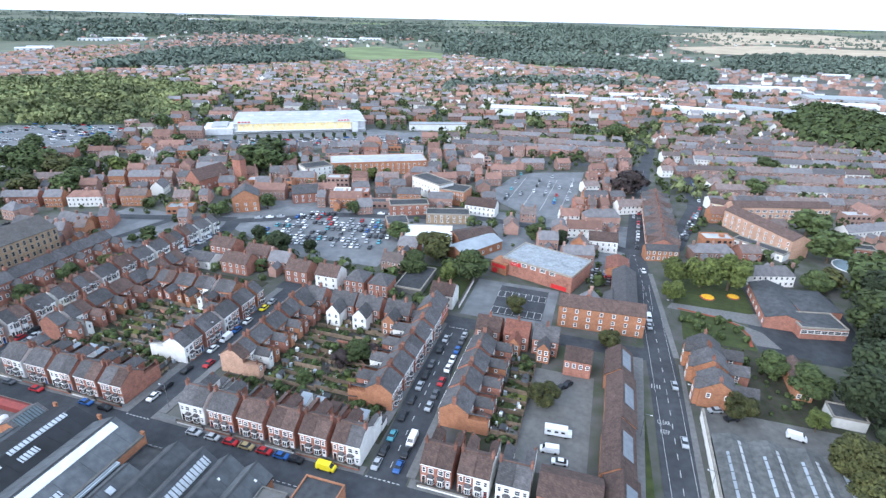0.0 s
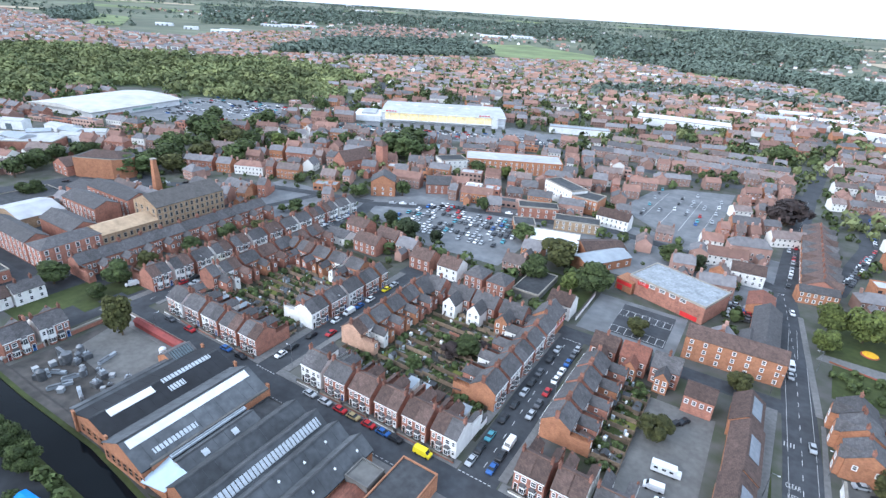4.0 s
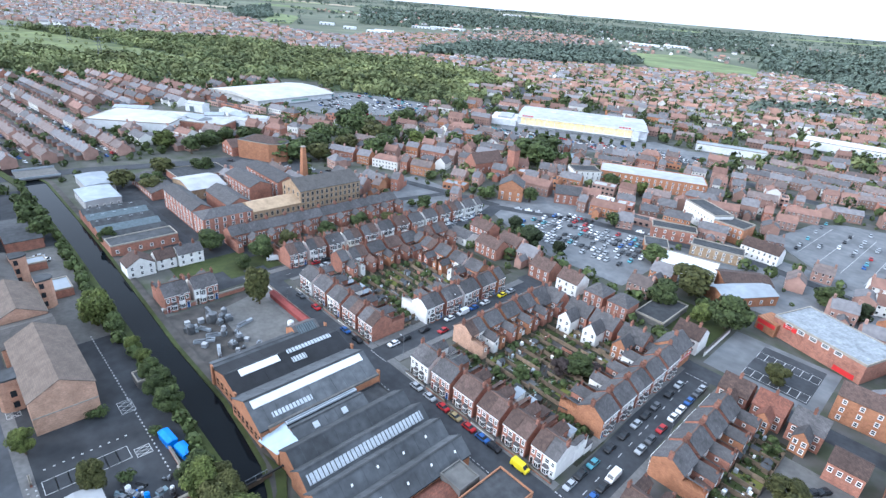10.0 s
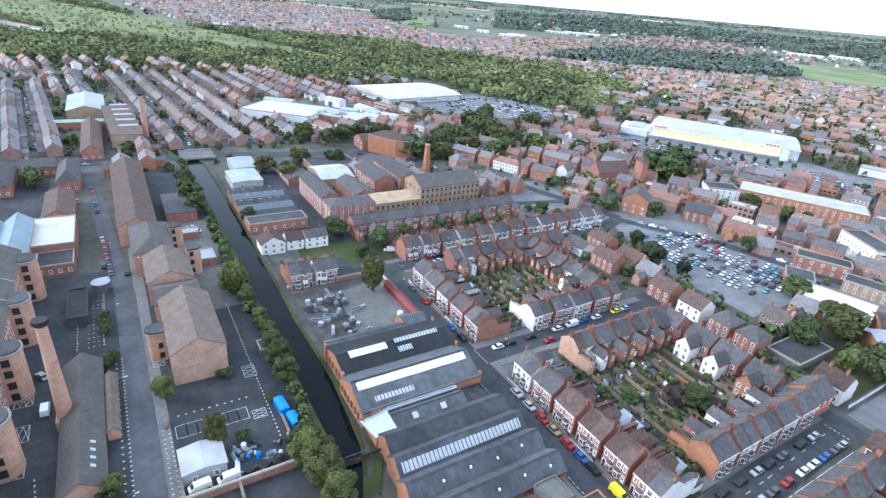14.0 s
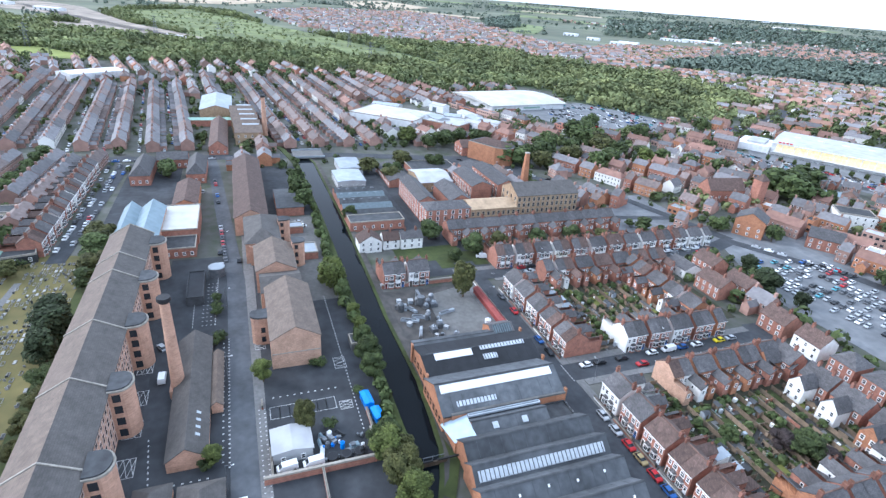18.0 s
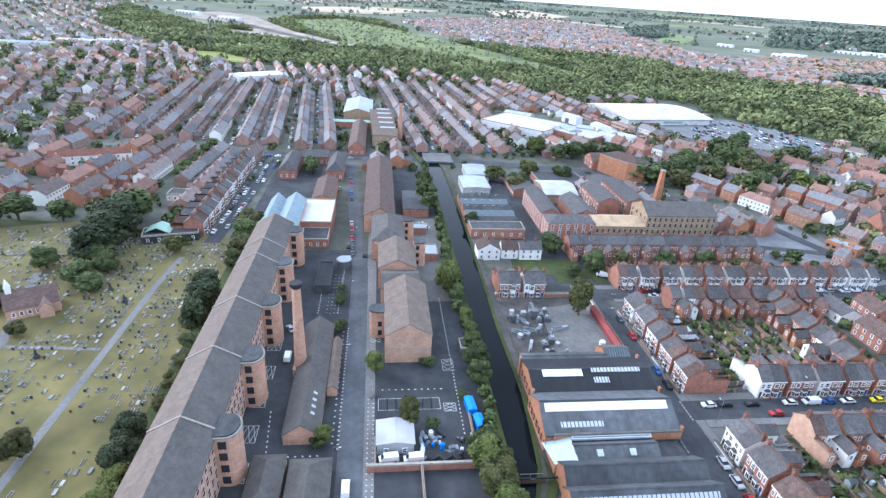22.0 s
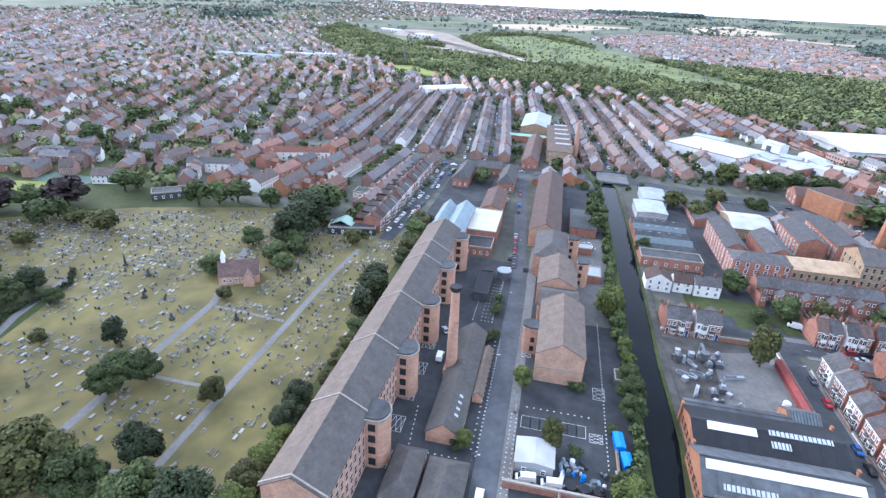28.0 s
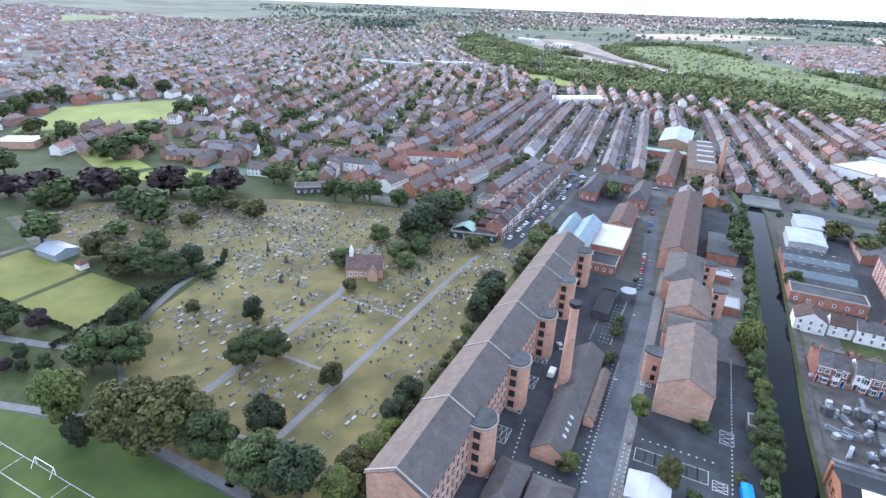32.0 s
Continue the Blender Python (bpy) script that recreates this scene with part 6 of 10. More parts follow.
def street_rows(x0, y0, x1, y1, n, gap, label, detail=True, roofs=ROOFS, white=.12, block=5, w=4.8, wing=True):
    """n terraces side by side from the line (x0, y0)-(x1, y1), one every gap metres to its left."""
    t = Town()
    ang = math.atan2(y1 - y0, x1 - x0)
    L = math.hypot(x1 - x0, y1 - y0)
    rr = random.Random(int(x0 + y1))
    for r in range(n):
        k = 0.0
        while k < L - 8:
            m = rr.randint(max(2, block - 2), block + 2)
            wl = min(m * w, L - k)
            off = r * gap + rr.uniform(-.4, .4)
            cx, cy = x0 + math.cos(ang) * (k + wl / 2) - math.sin(ang) * off, y0 + math.sin(ang) * (k + wl / 2) + math.cos(ang) * off
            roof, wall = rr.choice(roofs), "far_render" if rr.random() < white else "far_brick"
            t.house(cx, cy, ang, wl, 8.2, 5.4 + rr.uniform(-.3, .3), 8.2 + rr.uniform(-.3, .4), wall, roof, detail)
            if wing:
                side = -1 if r % 2 else 1
                for j in range(max(1, m // 2)):
                    u = -wl / 2 + (j + .5) * wl / max(1, m // 2)
                    t.house(cx + math.cos(ang) * u - math.sin(ang) * side * 6, cy + math.sin(ang) * u + math.cos(ang) * side * 6, ang + math.pi / 2, 4.2, 3.6, 3.2, 4.6, "far_brick", roof, False, False)
            k += wl + (rr.uniform(3, 8) if rr.random() < .12 else 0.3)
    t.done("terrace_rows", label)


# terraces on the far side of the town road
for i in range(4):
    street_rows(-388 - i * 6, -33 - i * 41, -640, -58 - i * 41, 2, 20.5, "rows of brick terraced houses in parallel streets", w=4.6)
for i in range(2):
    street_rows(-388, 33 + i * 41, -690, 3 + i * 41, 2, -19.5, "rows of brick terraced houses beside the canal", w=4.6)
street_rows(-262, -95, -360, -92, 1, 10, "short brick terrace near the cemetery")
street_rows(-560, 100, -690, 86, 3, -19.5, "brick terraces near the woods", w=4.6)
street_rows(-300, -128, -372, -124, 3, -22, "brick houses between cemetery and town road")
# town streets north-east of the centre
street_rows(80, 360, 210, 395, 4, 25, "rows of brick terraced houses with brown roofs", white=.1)
street_rows(70, 470, 230, 500, 4, 26, "rows of brick terraced houses with brown roofs")
street_rows(-120, 455, 20, 470, 3, 26, "brick town houses")
street_rows(140, 300, 190, 330, 2, 24, "brick town houses")


def suburb(x0, y0, x1, y1, ang, gap, density, label, avoid=(), detail=False, red=.2, white=.2, seed=1, pick=None, rmax=3800):
    """Semi-detached streets over a stretch of land."""
    t = Town()
    rr = random.Random(seed)
    c, s = math.cos(ang), math.sin(ang)
    cx, cy, R = (x0 + x1) / 2, (y0 + y1) / 2, math.hypot(x1 - x0, y1 - y0) / 2
    v_ = -R
    line = 0
    while v_ < R:
        u = -R
        line += 1
        wob = rr.uniform(-.12, .12)
        while u < R:
            step = rr.choice([11, 12, 13, 24])
            x, y = cx + c * u - s * (v_ + u * wob * .3), cy + s * u + c * (v_ + u * wob * .3)
            u += step
            if not (x0 < x < x1 and y0 < y < y1) or rr.random() > density or math.hypot(x, y) > rmax:
                continue
            if any(inside(x, y, p) for p in avoid) or (pick and not inside(x, y, pick)):
                continue
            far_ = math.hypot(x, y)
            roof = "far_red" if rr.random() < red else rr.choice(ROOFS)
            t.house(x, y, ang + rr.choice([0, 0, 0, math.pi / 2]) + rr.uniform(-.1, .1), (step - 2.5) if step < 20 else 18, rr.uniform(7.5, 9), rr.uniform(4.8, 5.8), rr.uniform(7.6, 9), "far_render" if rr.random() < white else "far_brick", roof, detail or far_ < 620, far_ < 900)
        v_ += gap if line % 2 else gap * .75
    t.done("housing", label)


ALL = WOODS + OPEN
NEAR_TOWN = [(-352, -70), (-352, 330), (-250, 480), (40, 480), (40, 60), (300, 60), (300, -600), (-215, -600), (-225, -330), (-262, -290), (-240, -190), (-262, -150), (-240, -90)]
NEXT = [(-380, -50), (-380, 200), (-700, 160), (-700, -240), (-380, -215)]
STORE = [(-380, 380), (-420, 520), (-300, 640), (-130, 560), (-200, 420), (-350, 350)]
RETAIL = [(-690, 250), (-420, 100), (-390, 440), (-560, 460)]
EASTROWS = [(60, 330), (250, 380), (260, 620), (60, 600)]
DUAL = [(-395, 350), (-375, 350), (-376, 390), (-395, 448), (-422, 508), (-452, 580), (-516, 690), (-536, 696), (-472, 588), (-442, 516), (-415, 452), (-397, 394)]
av = ALL + (DUAL, NEAR_TOWN, NEXT, STORE, RETAIL, EASTROWS)
suburb(-1000, -900, -225, -205, .35, 33, .8, "brick semi-detached suburb streets west of the cemetery", av, seed=2, white=.3)
suburb(-2000, -1700, -700, -100, .6, 36, .72, "distant brick housing on rising ground", av, seed=3, white=.26, pick=WEST_HOMES)
suburb(-3400, -2000, -1900, -600, .5, 52, .62, "far housing on the hills", ALL + (WOOD_WEST,), seed=14, pick=WEST_HOMES)


def estate(poly, ang, gap, density, label, seed, red, white, trees, leaf="wood_leaf", big=(2.5, 5.5)):
    """A housing estate that fills an outline, with the trees of its gardens."""
    xs, ys = [p[0] for p in poly], [p[1] for p in poly]
    suburb(min(xs), min(ys), max(xs), max(ys), ang, gap, density, label, av, seed=seed, red=red, white=white, pick=poly, rmax=4800)
    ESTATE_TREES.append((poly, trees, big, leaf, seed))


ESTATE_TREES = []
estate(RIDGE_HOMES, .9, 33, .85, "pale pinkish hillside housing beyond the woods", 4, .35, .32, 900)
estate(FAR_WEST_HOMES, .7, 62, .6, "far pale housing on the western hills", 19, .3, .3, 500, "far_leaf", (4, 8))
estate(NORTH_HOMES, .5, 34, .85, "brick estate with reddish roofs beyond the woods", 6, .5, .22, 420)
estate(FAR_HOMES, .6, 40, .8, "far reddish brick housing", 15, .6, .2, 300, "far_leaf", (4, 8))
estate(RED_HOMES, .45, 30, .9, "brick houses with red and brown roofs beyond the superstore", 5, .5, .22, 1100)
estate(EAST_HOMES, .3, 31, .88, "rows of brick houses with red roofs below the valley wood", 13, .45, .28, 700)
suburb(-380, 240, -200, 420, .45, 30, .55, "mixed brick town houses by the church", ALL + (STORE, [(-260, 100), (-260, 240), (-185, 240), (-170, 100)], [(-260, 255), (-260, 300), (-150, 300), (-150, 255)], [(-340, 140), (-310, 240), (-400, 320), (-430, 260), (-385, 120)]), seed=7, detail=True)
suburb(-215, 235, -120, 330, .5, 22, .5, "brick backs of town shops", ([(-190, 203), (-92, 203), (-92, 262), (-170, 272), (-205, 262), (-205, 238)], [(-200, 300), (-140, 310), (-140, 350), (-200, 350)]), seed=8, detail=True, red=.3)
suburb(-130, 310, 20, 470, .4, 24, .68, "brick town shops and houses", ([(-74, 325), (-48, 300), (-20, 284), (-8, 340), (-8, 420), (-50, 402), (-66, 385)], [(-120, 295), (-76, 295), (-76, 332), (-120, 335)], [(-190, 330), (-120, 360), (-140, 400), (-200, 370)]), seed=9, detail=True, red=.3, white=.16)
suburb(-52, 262, 18, 300, .2, 20, .5, "low town buildings", (), seed=10, detail=True)
suburb(45, 350, 300, 620, .3, 27, .55, "brick houses among gardens", ([(60, 355), (215, 395), (235, 500), (75, 480)],), seed=12, detail=True)
suburb(-1700, -3000, -300, -850, .4, 44, .6, "distant brick housing beyond the sports field", ALL, seed=16)
suburb(120, 560, 620, 1500, .4, 36, .3, "brick housing among sheds to the north-east", ALL, seed=17, red=.3, white=.25)
suburb(-2600, 1500, 900, 3200, .3, 70, .14, "farms and villages in the plain", ALL, seed=18, red=.4, white=.4)


def far_shed(x, y, w, d, turn, roof):
    """A broad low industrial shed: walls, pitched sheet roof, dark loading doors."""
    q = Geo()
    q.house(-w / 2, -d / 2, w / 2, d / 2, 0, 7, 8.5, "sheet_white" if roof != "sheet_grey" else "sheet_pale", "x").gable(-w / 2, -d / 2, w / 2, d / 2, 7, 8.5, roof, "x")
    for i in range(int(w / 14)):
        u = -w / 2 + 7 + i * 14
        q.box(u - 2.4, -d / 2 - .15, 0, u + 2.4, -d / 2, 4.6, "glazed_blue")
    q.ob("far_shed", None, "distant pale industrial shed with a sheet roof", "shed", "far industrial sheds", "", pose(x, y, land(x, y), 0, 0, turn))


for q in (
        (251, 1086, 130, 35, 12, 'sheet_white'),
        (187, 1064, 60, 34, 12, 'sheet_pale'),
        (335, 979, 110, 50, 8, 'sheet_grey'),
        (314, 897, 70, 30, 8, 'sheet_white'),
        (311, 813, 80, 25, 8, 'sheet_white'),
        (52, 828, 60, 22, 10, 'sheet_white'),
        (-58, 808, 50, 16, 15, 'sheet_white'),
        (-5, 800, 44, 22, 10, 'sheet_pale'),
        (15, 865, 40, 20, 15, 'sheet_white'),
        (193, 792, 95, 30, -20, 'sheet_grey'),
        (107, 757, 90, 18, -8, 'sheet_white'),
        (-253, 1204, 40, 14, 10, 'sheet_white'),
        (472, 1455, 50, 20, 5, 'sheet_white'),
        (374, 1318, 40, 18, 5, 'sheet_pale'),
        (-1487, 1159, 60, 20, 40, 'sheet_white'),
        (-1071, 2108, 110, 40, 20, 'sheet_white'),
        (-1000, 2226, 90, 30, 20, 'sheet_white'),
        (-1643, 1595, 140, 40, 30, 'sheet_white'),
        (-1681, 1503, 90, 30, 30, 'sheet_pale'),
        (-2576, 3119, 140, 50, 20, 'sheet_white'),
        (-1617, 2627, 70, 30, 20, 'sheet_white'),
        (-3041, 3524, 120, 60, 20, 'sheet_white'),
        (-888, -526, 115, 24, 95, 'sheet_blue'),
        (-952, -461, 60, 22, 95, 'sheet_pale'),
        (-1856, -573, 90, 26, 60, 'sheet_white'),
        (-1712, -420, 70, 26, 60, 'sheet_white'),
        (-974, -425, 40, 20, 95, 'sheet_pale'),
        (-1454, 1116, 80, 30, 40, 'sheet_white'),
        (-1737, 1105, 50, 18, 40, 'sheet_white'),
        (-1591, 1098, 40, 18, 40, 'sheet_white'),
        (-484, 2110, 60, 26, 10, 'sheet_white'),
        (-382, 2106, 40, 20, 10, 'sheet_white')):
    far_shed(*q)
rng = random.Random(6)
for i in range(10):
    far_shed(rng.uniform(-520, -430), rng.uniform(130, 215), rng.uniform(14, 28), rng.uniform(8, 14), rng.uniform(0, 60), rng.choice(["sheet_pale", "sheet_grey"]))


# woods and scattered far trees: many small leafy crowns joined
def crowns(name, spots, m, label, quads=36, seed=1, lo=.26, hi=.46):
    rr = np.random.RandomState(seed)
    n = len(spots)
    sp = np.array(spots, float)
    d = rr.normal(size=(n, quads, 3))
    d[:, :, 2] += .35
    d /= np.linalg.norm(d, axis=2, keepdims=True)
    rad = sp[:, None, 3:4] * rr.uniform(.72, 1.12, (n, quads, 1))
    ctr = sp[:, None, :3] + np.array([0, 0, 1.0]) * sp[:, None, 3:4] * .95
    pos = ctr + d * rad * np.array([1, 1, .95])
    nr = d + rr.uniform(-.5, .5, d.shape)
    nr /= np.linalg.norm(nr, axis=2, keepdims=True)
    t = np.cross(nr, np.array([.31, .52, .8]))
    t /= np.linalg.norm(t, axis=2, keepdims=True)
    b = np.cross(nr, t)
    s = sp[:, None, 3:4] * rr.uniform(lo, hi, (n, quads, 1))
    v = np.stack([pos - t * s - b * s * .6, pos + t * s * .4 - b * s, pos + t * s + b * s * .5, pos - t * s * .3 + b * s], axis=2).reshape(-1, 3)
    me = bpy.data.meshes.new(name)
    k = n * quads
    me.vertices.add(4 * k)
    me.vertices.foreach_set("co", v.ravel())
    me.loops.add(4 * k)
    me.loops.foreach_set("vertex_index", np.arange(4 * k))
    me.polygons.add(k)
    me.polygons.foreach_set("loop_start", np.arange(0, 4 * k, 4))
    me.materials.append(MATS[m])
    me.update(calc_edges=True)
    me.validate()
    tagged(new(name, me), label, "woodland", "", "stuff")


def fill(poly, n, lo, hi, seed):
    rr = random.Random(seed)
    xs, ys = [p[0] for p in poly], [p[1] for p in poly]
    out = []
    while len(out) < n:
        x, y = rr.uniform(min(xs), max(xs)), rr.uniform(min(ys), max(ys))
        if inside(x, y, poly):
            r = rr.uniform(lo, hi)
            out.append((x, y, land(x, y) - r * .2, r))
    return out


def thin(spots, avoid):
    return [q for q in spots if not any(inside(q[0], q[1], p) for p in avoid)]


crowns("woodland", thin(fill(FOREST, 9500, 3.5, 7.5, 1), (SCRUB, RAIL, MEADOW)), "wood_leaf", "dense mixed green woodland", 34, 1, .18, .34)
crowns("heath_shrubs", fill(SCRUB, 420, 1.5, 3.5, 21), "wood_leaf", "scattered shrubs on heath", 20, 21)
crowns("woodland", fill(WOOD_EAST, 520, 4, 8, 3), "leaf", "dense dark woodland", 36, 3)
for i, (wood, n) in enumerate(((WOOD_BELT, 1500), (WOOD_KNOLL, 520), (WOOD_VALLEY, 1500), (WOOD_FARM, 1300), (TREE_STRIP, 160))):
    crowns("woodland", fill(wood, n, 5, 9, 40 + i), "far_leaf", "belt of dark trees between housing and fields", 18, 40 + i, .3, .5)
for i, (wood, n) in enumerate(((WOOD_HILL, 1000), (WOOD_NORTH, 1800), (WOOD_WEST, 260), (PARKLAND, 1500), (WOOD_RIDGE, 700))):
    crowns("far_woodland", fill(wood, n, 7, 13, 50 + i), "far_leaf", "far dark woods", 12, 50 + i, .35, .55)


def scatter(n, x0, y0, x1, y1, lo, hi, seed, avoid):
    rr = random.Random(seed)
    out = []
    for i in range(n):
        x, y = rr.uniform(x0, x1), rr.uniform(y0, y1)
        if rr.random() < .6:
            m = rr.randint(2, 6)
        else:
            m = 1
        for j in range(m):
            a, b = x + rr.gauss(0, 9), y + rr.gauss(0, 9)
            if not any(inside(a, b, p) for p in avoid):
                r = rr.uniform(lo, hi)
                out.append((a, b, land(a, b) - r * .1, r))
    return out


clear = (NEAR_TOWN, STORE) + OPEN
for poly, n, big, leaf, seed in ESTATE_TREES:
    crowns("street_trees", thin(fill(poly, n, *big, 60 + seed), clear), leaf, "dark trees among estate houses", 18, 60 + seed, .3, .5)
crowns("street_trees", scatter(520, -1000, -900, -225, -205, 2.0, 4.5, 1, clear), "wood_leaf", "trees among distant houses", 30, 5)
crowns("street_trees", scatter(300, -700, 470, 400, 700, 2.0, 4.5, 2, clear), "wood_leaf", "trees among distant houses", 30, 6)
crowns("street_trees", thin(fill(WEST_HOMES, 2600, 2.5, 6, 3), clear), "wood_leaf", "distant trees and hedges", 16, 7)
crowns("street_trees", scatter(170, 60, 330, 420, 700, 2, 4.5, 5, ()), "wood_leaf", "trees among brick houses", 30, 9)
crowns("street_trees", scatter(60, -690, -240, -390, 190, 1.2, 2.4, 6, ()), "wood_leaf", "small trees in terrace yards", 30, 10)
crowns("street_trees", scatter(70, -420, 230, -190, 430, 2, 3.6, 7, (STORE,)), "wood_leaf", "trees among town buildings", 36, 11)
BELTS = []
rng = random.Random(90)
for i in range(560):
    a, r = rng.uniform(-0.2, 3.9), 1500 + 3200 * math.sqrt(rng.random())
    x, y, t, L = r * math.cos(a), r * math.sin(a), a + math.pi / 2 + rng.uniform(-.4, .4), rng.uniform(50, 300)
    for j in range(int(L / 9)):
        k = rng.uniform(-L, L)
        w = 16 * rng.gauss(0, 1) * (1 - abs(k) / L)
        BELTS.append((x + math.cos(t) * k - math.sin(t) * w, y + math.sin(t) * k + math.cos(t) * w, 0, rng.uniform(4, 8)))
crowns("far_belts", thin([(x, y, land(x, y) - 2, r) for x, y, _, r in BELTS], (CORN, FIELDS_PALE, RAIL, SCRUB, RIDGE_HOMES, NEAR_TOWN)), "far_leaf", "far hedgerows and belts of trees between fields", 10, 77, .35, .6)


for k in range(13):
    tree(-316 + k * 8.2, 404.5 + k * 5.1, 5.2, "a", .8)


# railway tracks, a train and pylons on the heath
for k in range(5):
    q = Geo()
    pts = [(-1900 + k * 7, -545 + k * 9), (-1640 + k * 5, -400 + k * 9), (-1380 + k * 3, -250 + k * 11), (-1085 + k * 3, -36 + k * 2)]
    strip(q, pts, 2.6, 0, "rail_bed")
    q.v = [(x, y, land(x, y) + 1.0) for x, y, z in q.v]
    q.ob("railway_track", None, "dark railway track across pale sidings", "railway", "", "structure")
e = thing("train", "short white passenger train on the railway", "train", pose(-1185, -112, .9, 0, 0, 36))
for k in range(3):
    Geo().box(k * 21, -1.4, .6, k * 21 + 20, 1.4, 3.8, "sheet_white").ob("carriage", e)


def pylon(x, y, h=32):
    e = thing("pylon", "grey lattice electricity pylon above the woods", "pylon", pose(x, y, land(x, y)), "pylons")
    g = Geo()
    for sx in (-1, 1):
        for sy in (-1, 1):
            g.poly([(sx * 3 + u, sy * 3 + v_, 0) for u, v_ in ((-.2, -.2), (.2, -.2), (.2, .2), (-.2, .2))] + [(sx * .5 + u, sy * .5 + v_, h) for u, v_ in ((-.15, -.15), (.15, -.15), (.15, .15), (-.15, .15))],
                   [(0, 1, 5, 4), (1, 2, 6, 5), (2, 3, 7, 6), (3, 0, 4, 7)], "steel")
    for k in range(1, 6):
        z, r = h * k / 6, 3 - 2.5 * k / 6
        for q in ((-r, -r, r, -r), (r, -r, r, r), (r, r, -r, r), (-r, r, -r, -r)):
            g.box(min(q[0], q[2]) - .12, min(q[1], q[3]) - .12, z - .12, max(q[0], q[2]) + .12, max(q[1], q[3]) + .12, z + .12, "steel")
    g.ob("mast", e)
    for z, r in ((h * .66, 5), (h * .8, 6.5), (h * .94, 4.5)):
        Geo().box(-.3, -r, z - .2, .3, r, z + .3, "steel").ob("cross_arm", e)


for p in ((-941, -266), (-1221, -135), (-1123, -22), (-1158, 1), (-1098, 210), (-861, 197)):
    pylon(*p)

# ---- low works and the second mill across the canal ----
WIN_TALL = window_mesh(1.2, 1.9, "window", "stone_trim")
WIN_WIDE = window_mesh(2.4, 1.3)
for i in range(5):
    simple("saw_tooth_bay", -288 + i * 8.4 + .05, 45.5, -288 + (i + 1) * 8.4 - .05, 71, 4.2, 6.0, "brick_red", "felt", "y", "low brick works bay with a grey felt roof by the canal", "works", roof2="glazed_blue" if i in (1, 3) else None)
simple("low_works", -246, 45.5, -236.5, 72, 4.8, 4.8, "brick_red", "felt", "x", "low flat-roofed red brick works", "works", (("E", 1.5, 6),))
for i in range(5):
    for j in range(3):
        rooflight(-283.5 + j * 8.4, 48 + i * 4.6, 5.75, 12, 90, 1.6, 1.5, "low works rooflights")
simple("white_works", -318, 50, -296, 66, 5, 5.6, "sheet_pale", "sheet_grey", "x", "pale works shed with a light grey roof", "works", (("E", 1.5, 5), ("S", 1.5, 6)))
simple("white_works", -345, 56, -322, 70, 4.5, 5.0, "sheet_pale", "sheet_grey", "x", "low works with a pale blue-grey roof", "works")
# brick mill across the lane
mw = window_mesh(1.3, 1.9, "window", "upvc")
simple("brick_mill", -246, 82.5, -234, 106, 9.5, 12, "brick_red", "roof_slate", "y", "three-storey red brick mill with slate roof", "mill", (("E", 1, 6), ("E", 4, 6), ("E", 7, 6), ("S", 1, 3), ("S", 4, 3), ("S", 7, 3)), wm=mw, hipped=True)
simple("brick_mill", -284, 82.5, -247, 92, 9.5, 12, "brick_red", "roof_slate", "x", "three-storey red brick mill wing with slate roof", "mill", (("S", 1, 9), ("S", 4, 9), ("S", 7, 9)), wm=mw)
simple("brick_mill", -275, 100, -247.5, 112, 8.5, 11.5, "brick_red", "roof_slate", "x", "red brick mill wing with slate roof", "mill", (("E", 1, 3), ("E", 4, 3)), wm=mw)
simple("framed_mill", -250, 106.3, -235, 132, 8.0, 10.5, "brick_buff", "boarding", "y", "buff mill range half stripped under a pale boarded roof", "mill", (("E", 1, 9), ("E", 4.6, 9)), wm=WIN_TALL)
simple("tall_mill", -254, 132.3, -235.5, 169, 13.5, 18, "brick_buff", "roof_mill_dark", "y", "tall four-storey buff brick mill with many windows", "mill", (("E", 1, 13), ("E", 4.3, 13), ("E", 7.6, 13), ("E", 10.6, 13), ("S", 4.3, 4), ("S", 7.6, 4), ("S", 10.6, 4)), wm=WIN_TALL)
simple("brick_mill", -292, 118, -262, 130, 10.5, 13, "brick_red", "roof_slate", "x", "red brick mill range with grey roof", "mill", (("S", 1, 8), ("S", 4, 8), ("S", 7, 8)), wm=mw)
simple("brick_mill", -300, 134, -262, 146, 10.5, 13, "brick_red", "roof_slate", "x", "red brick mill range with grey roof", "mill", (("S", 1, 9), ("S", 4, 9), ("S", 7, 9)), wm=mw)
simple("white_roof_works", -312, 96, -286, 116, 5.5, 8, "brick_buff", "sheet_pale", "y", "works under a white ridged roof", "works", (("E", 1.5, 4),))
simple("low_works", -330, 80, -296, 94, 4, 6, "brick_red", "roof_slate", "x", "low brick works with slate roofs", "works", (("S", 1.2, 9),))
simple("low_works", -335, 100, -314, 130, 4, 4, "brick_red", "felt", "x", "low flat-roofed brick works", "works")
simple("low_works", -324, 134, -303, 150, 5, 7, "brick_red", "roof_slate", "x", "brick works with a slate roof", "works")
e = thing("square_chimney", "square tapering red brick mill chimney", "chimney", pose(-290, 166, .05))
Geo().poly([(-2, -2, 0), (2, -2, 0), (2, 2, 0), (-2, 2, 0), (-1.1, -1.1, 20), (1.1, -1.1, 20), (1.1, 1.1, 20), (-1.1, 1.1, 20)], [(0, 1, 5, 4), (1, 2, 6, 5), (2, 3, 7, 6), (3, 0, 4, 7), (4, 5, 6, 7)], "brick_orange").ob("shaft", e)
Geo().box(-1.3, -1.3, 20, 1.3, 1.3, 20.6, "stone_trim").ob("cap", e)
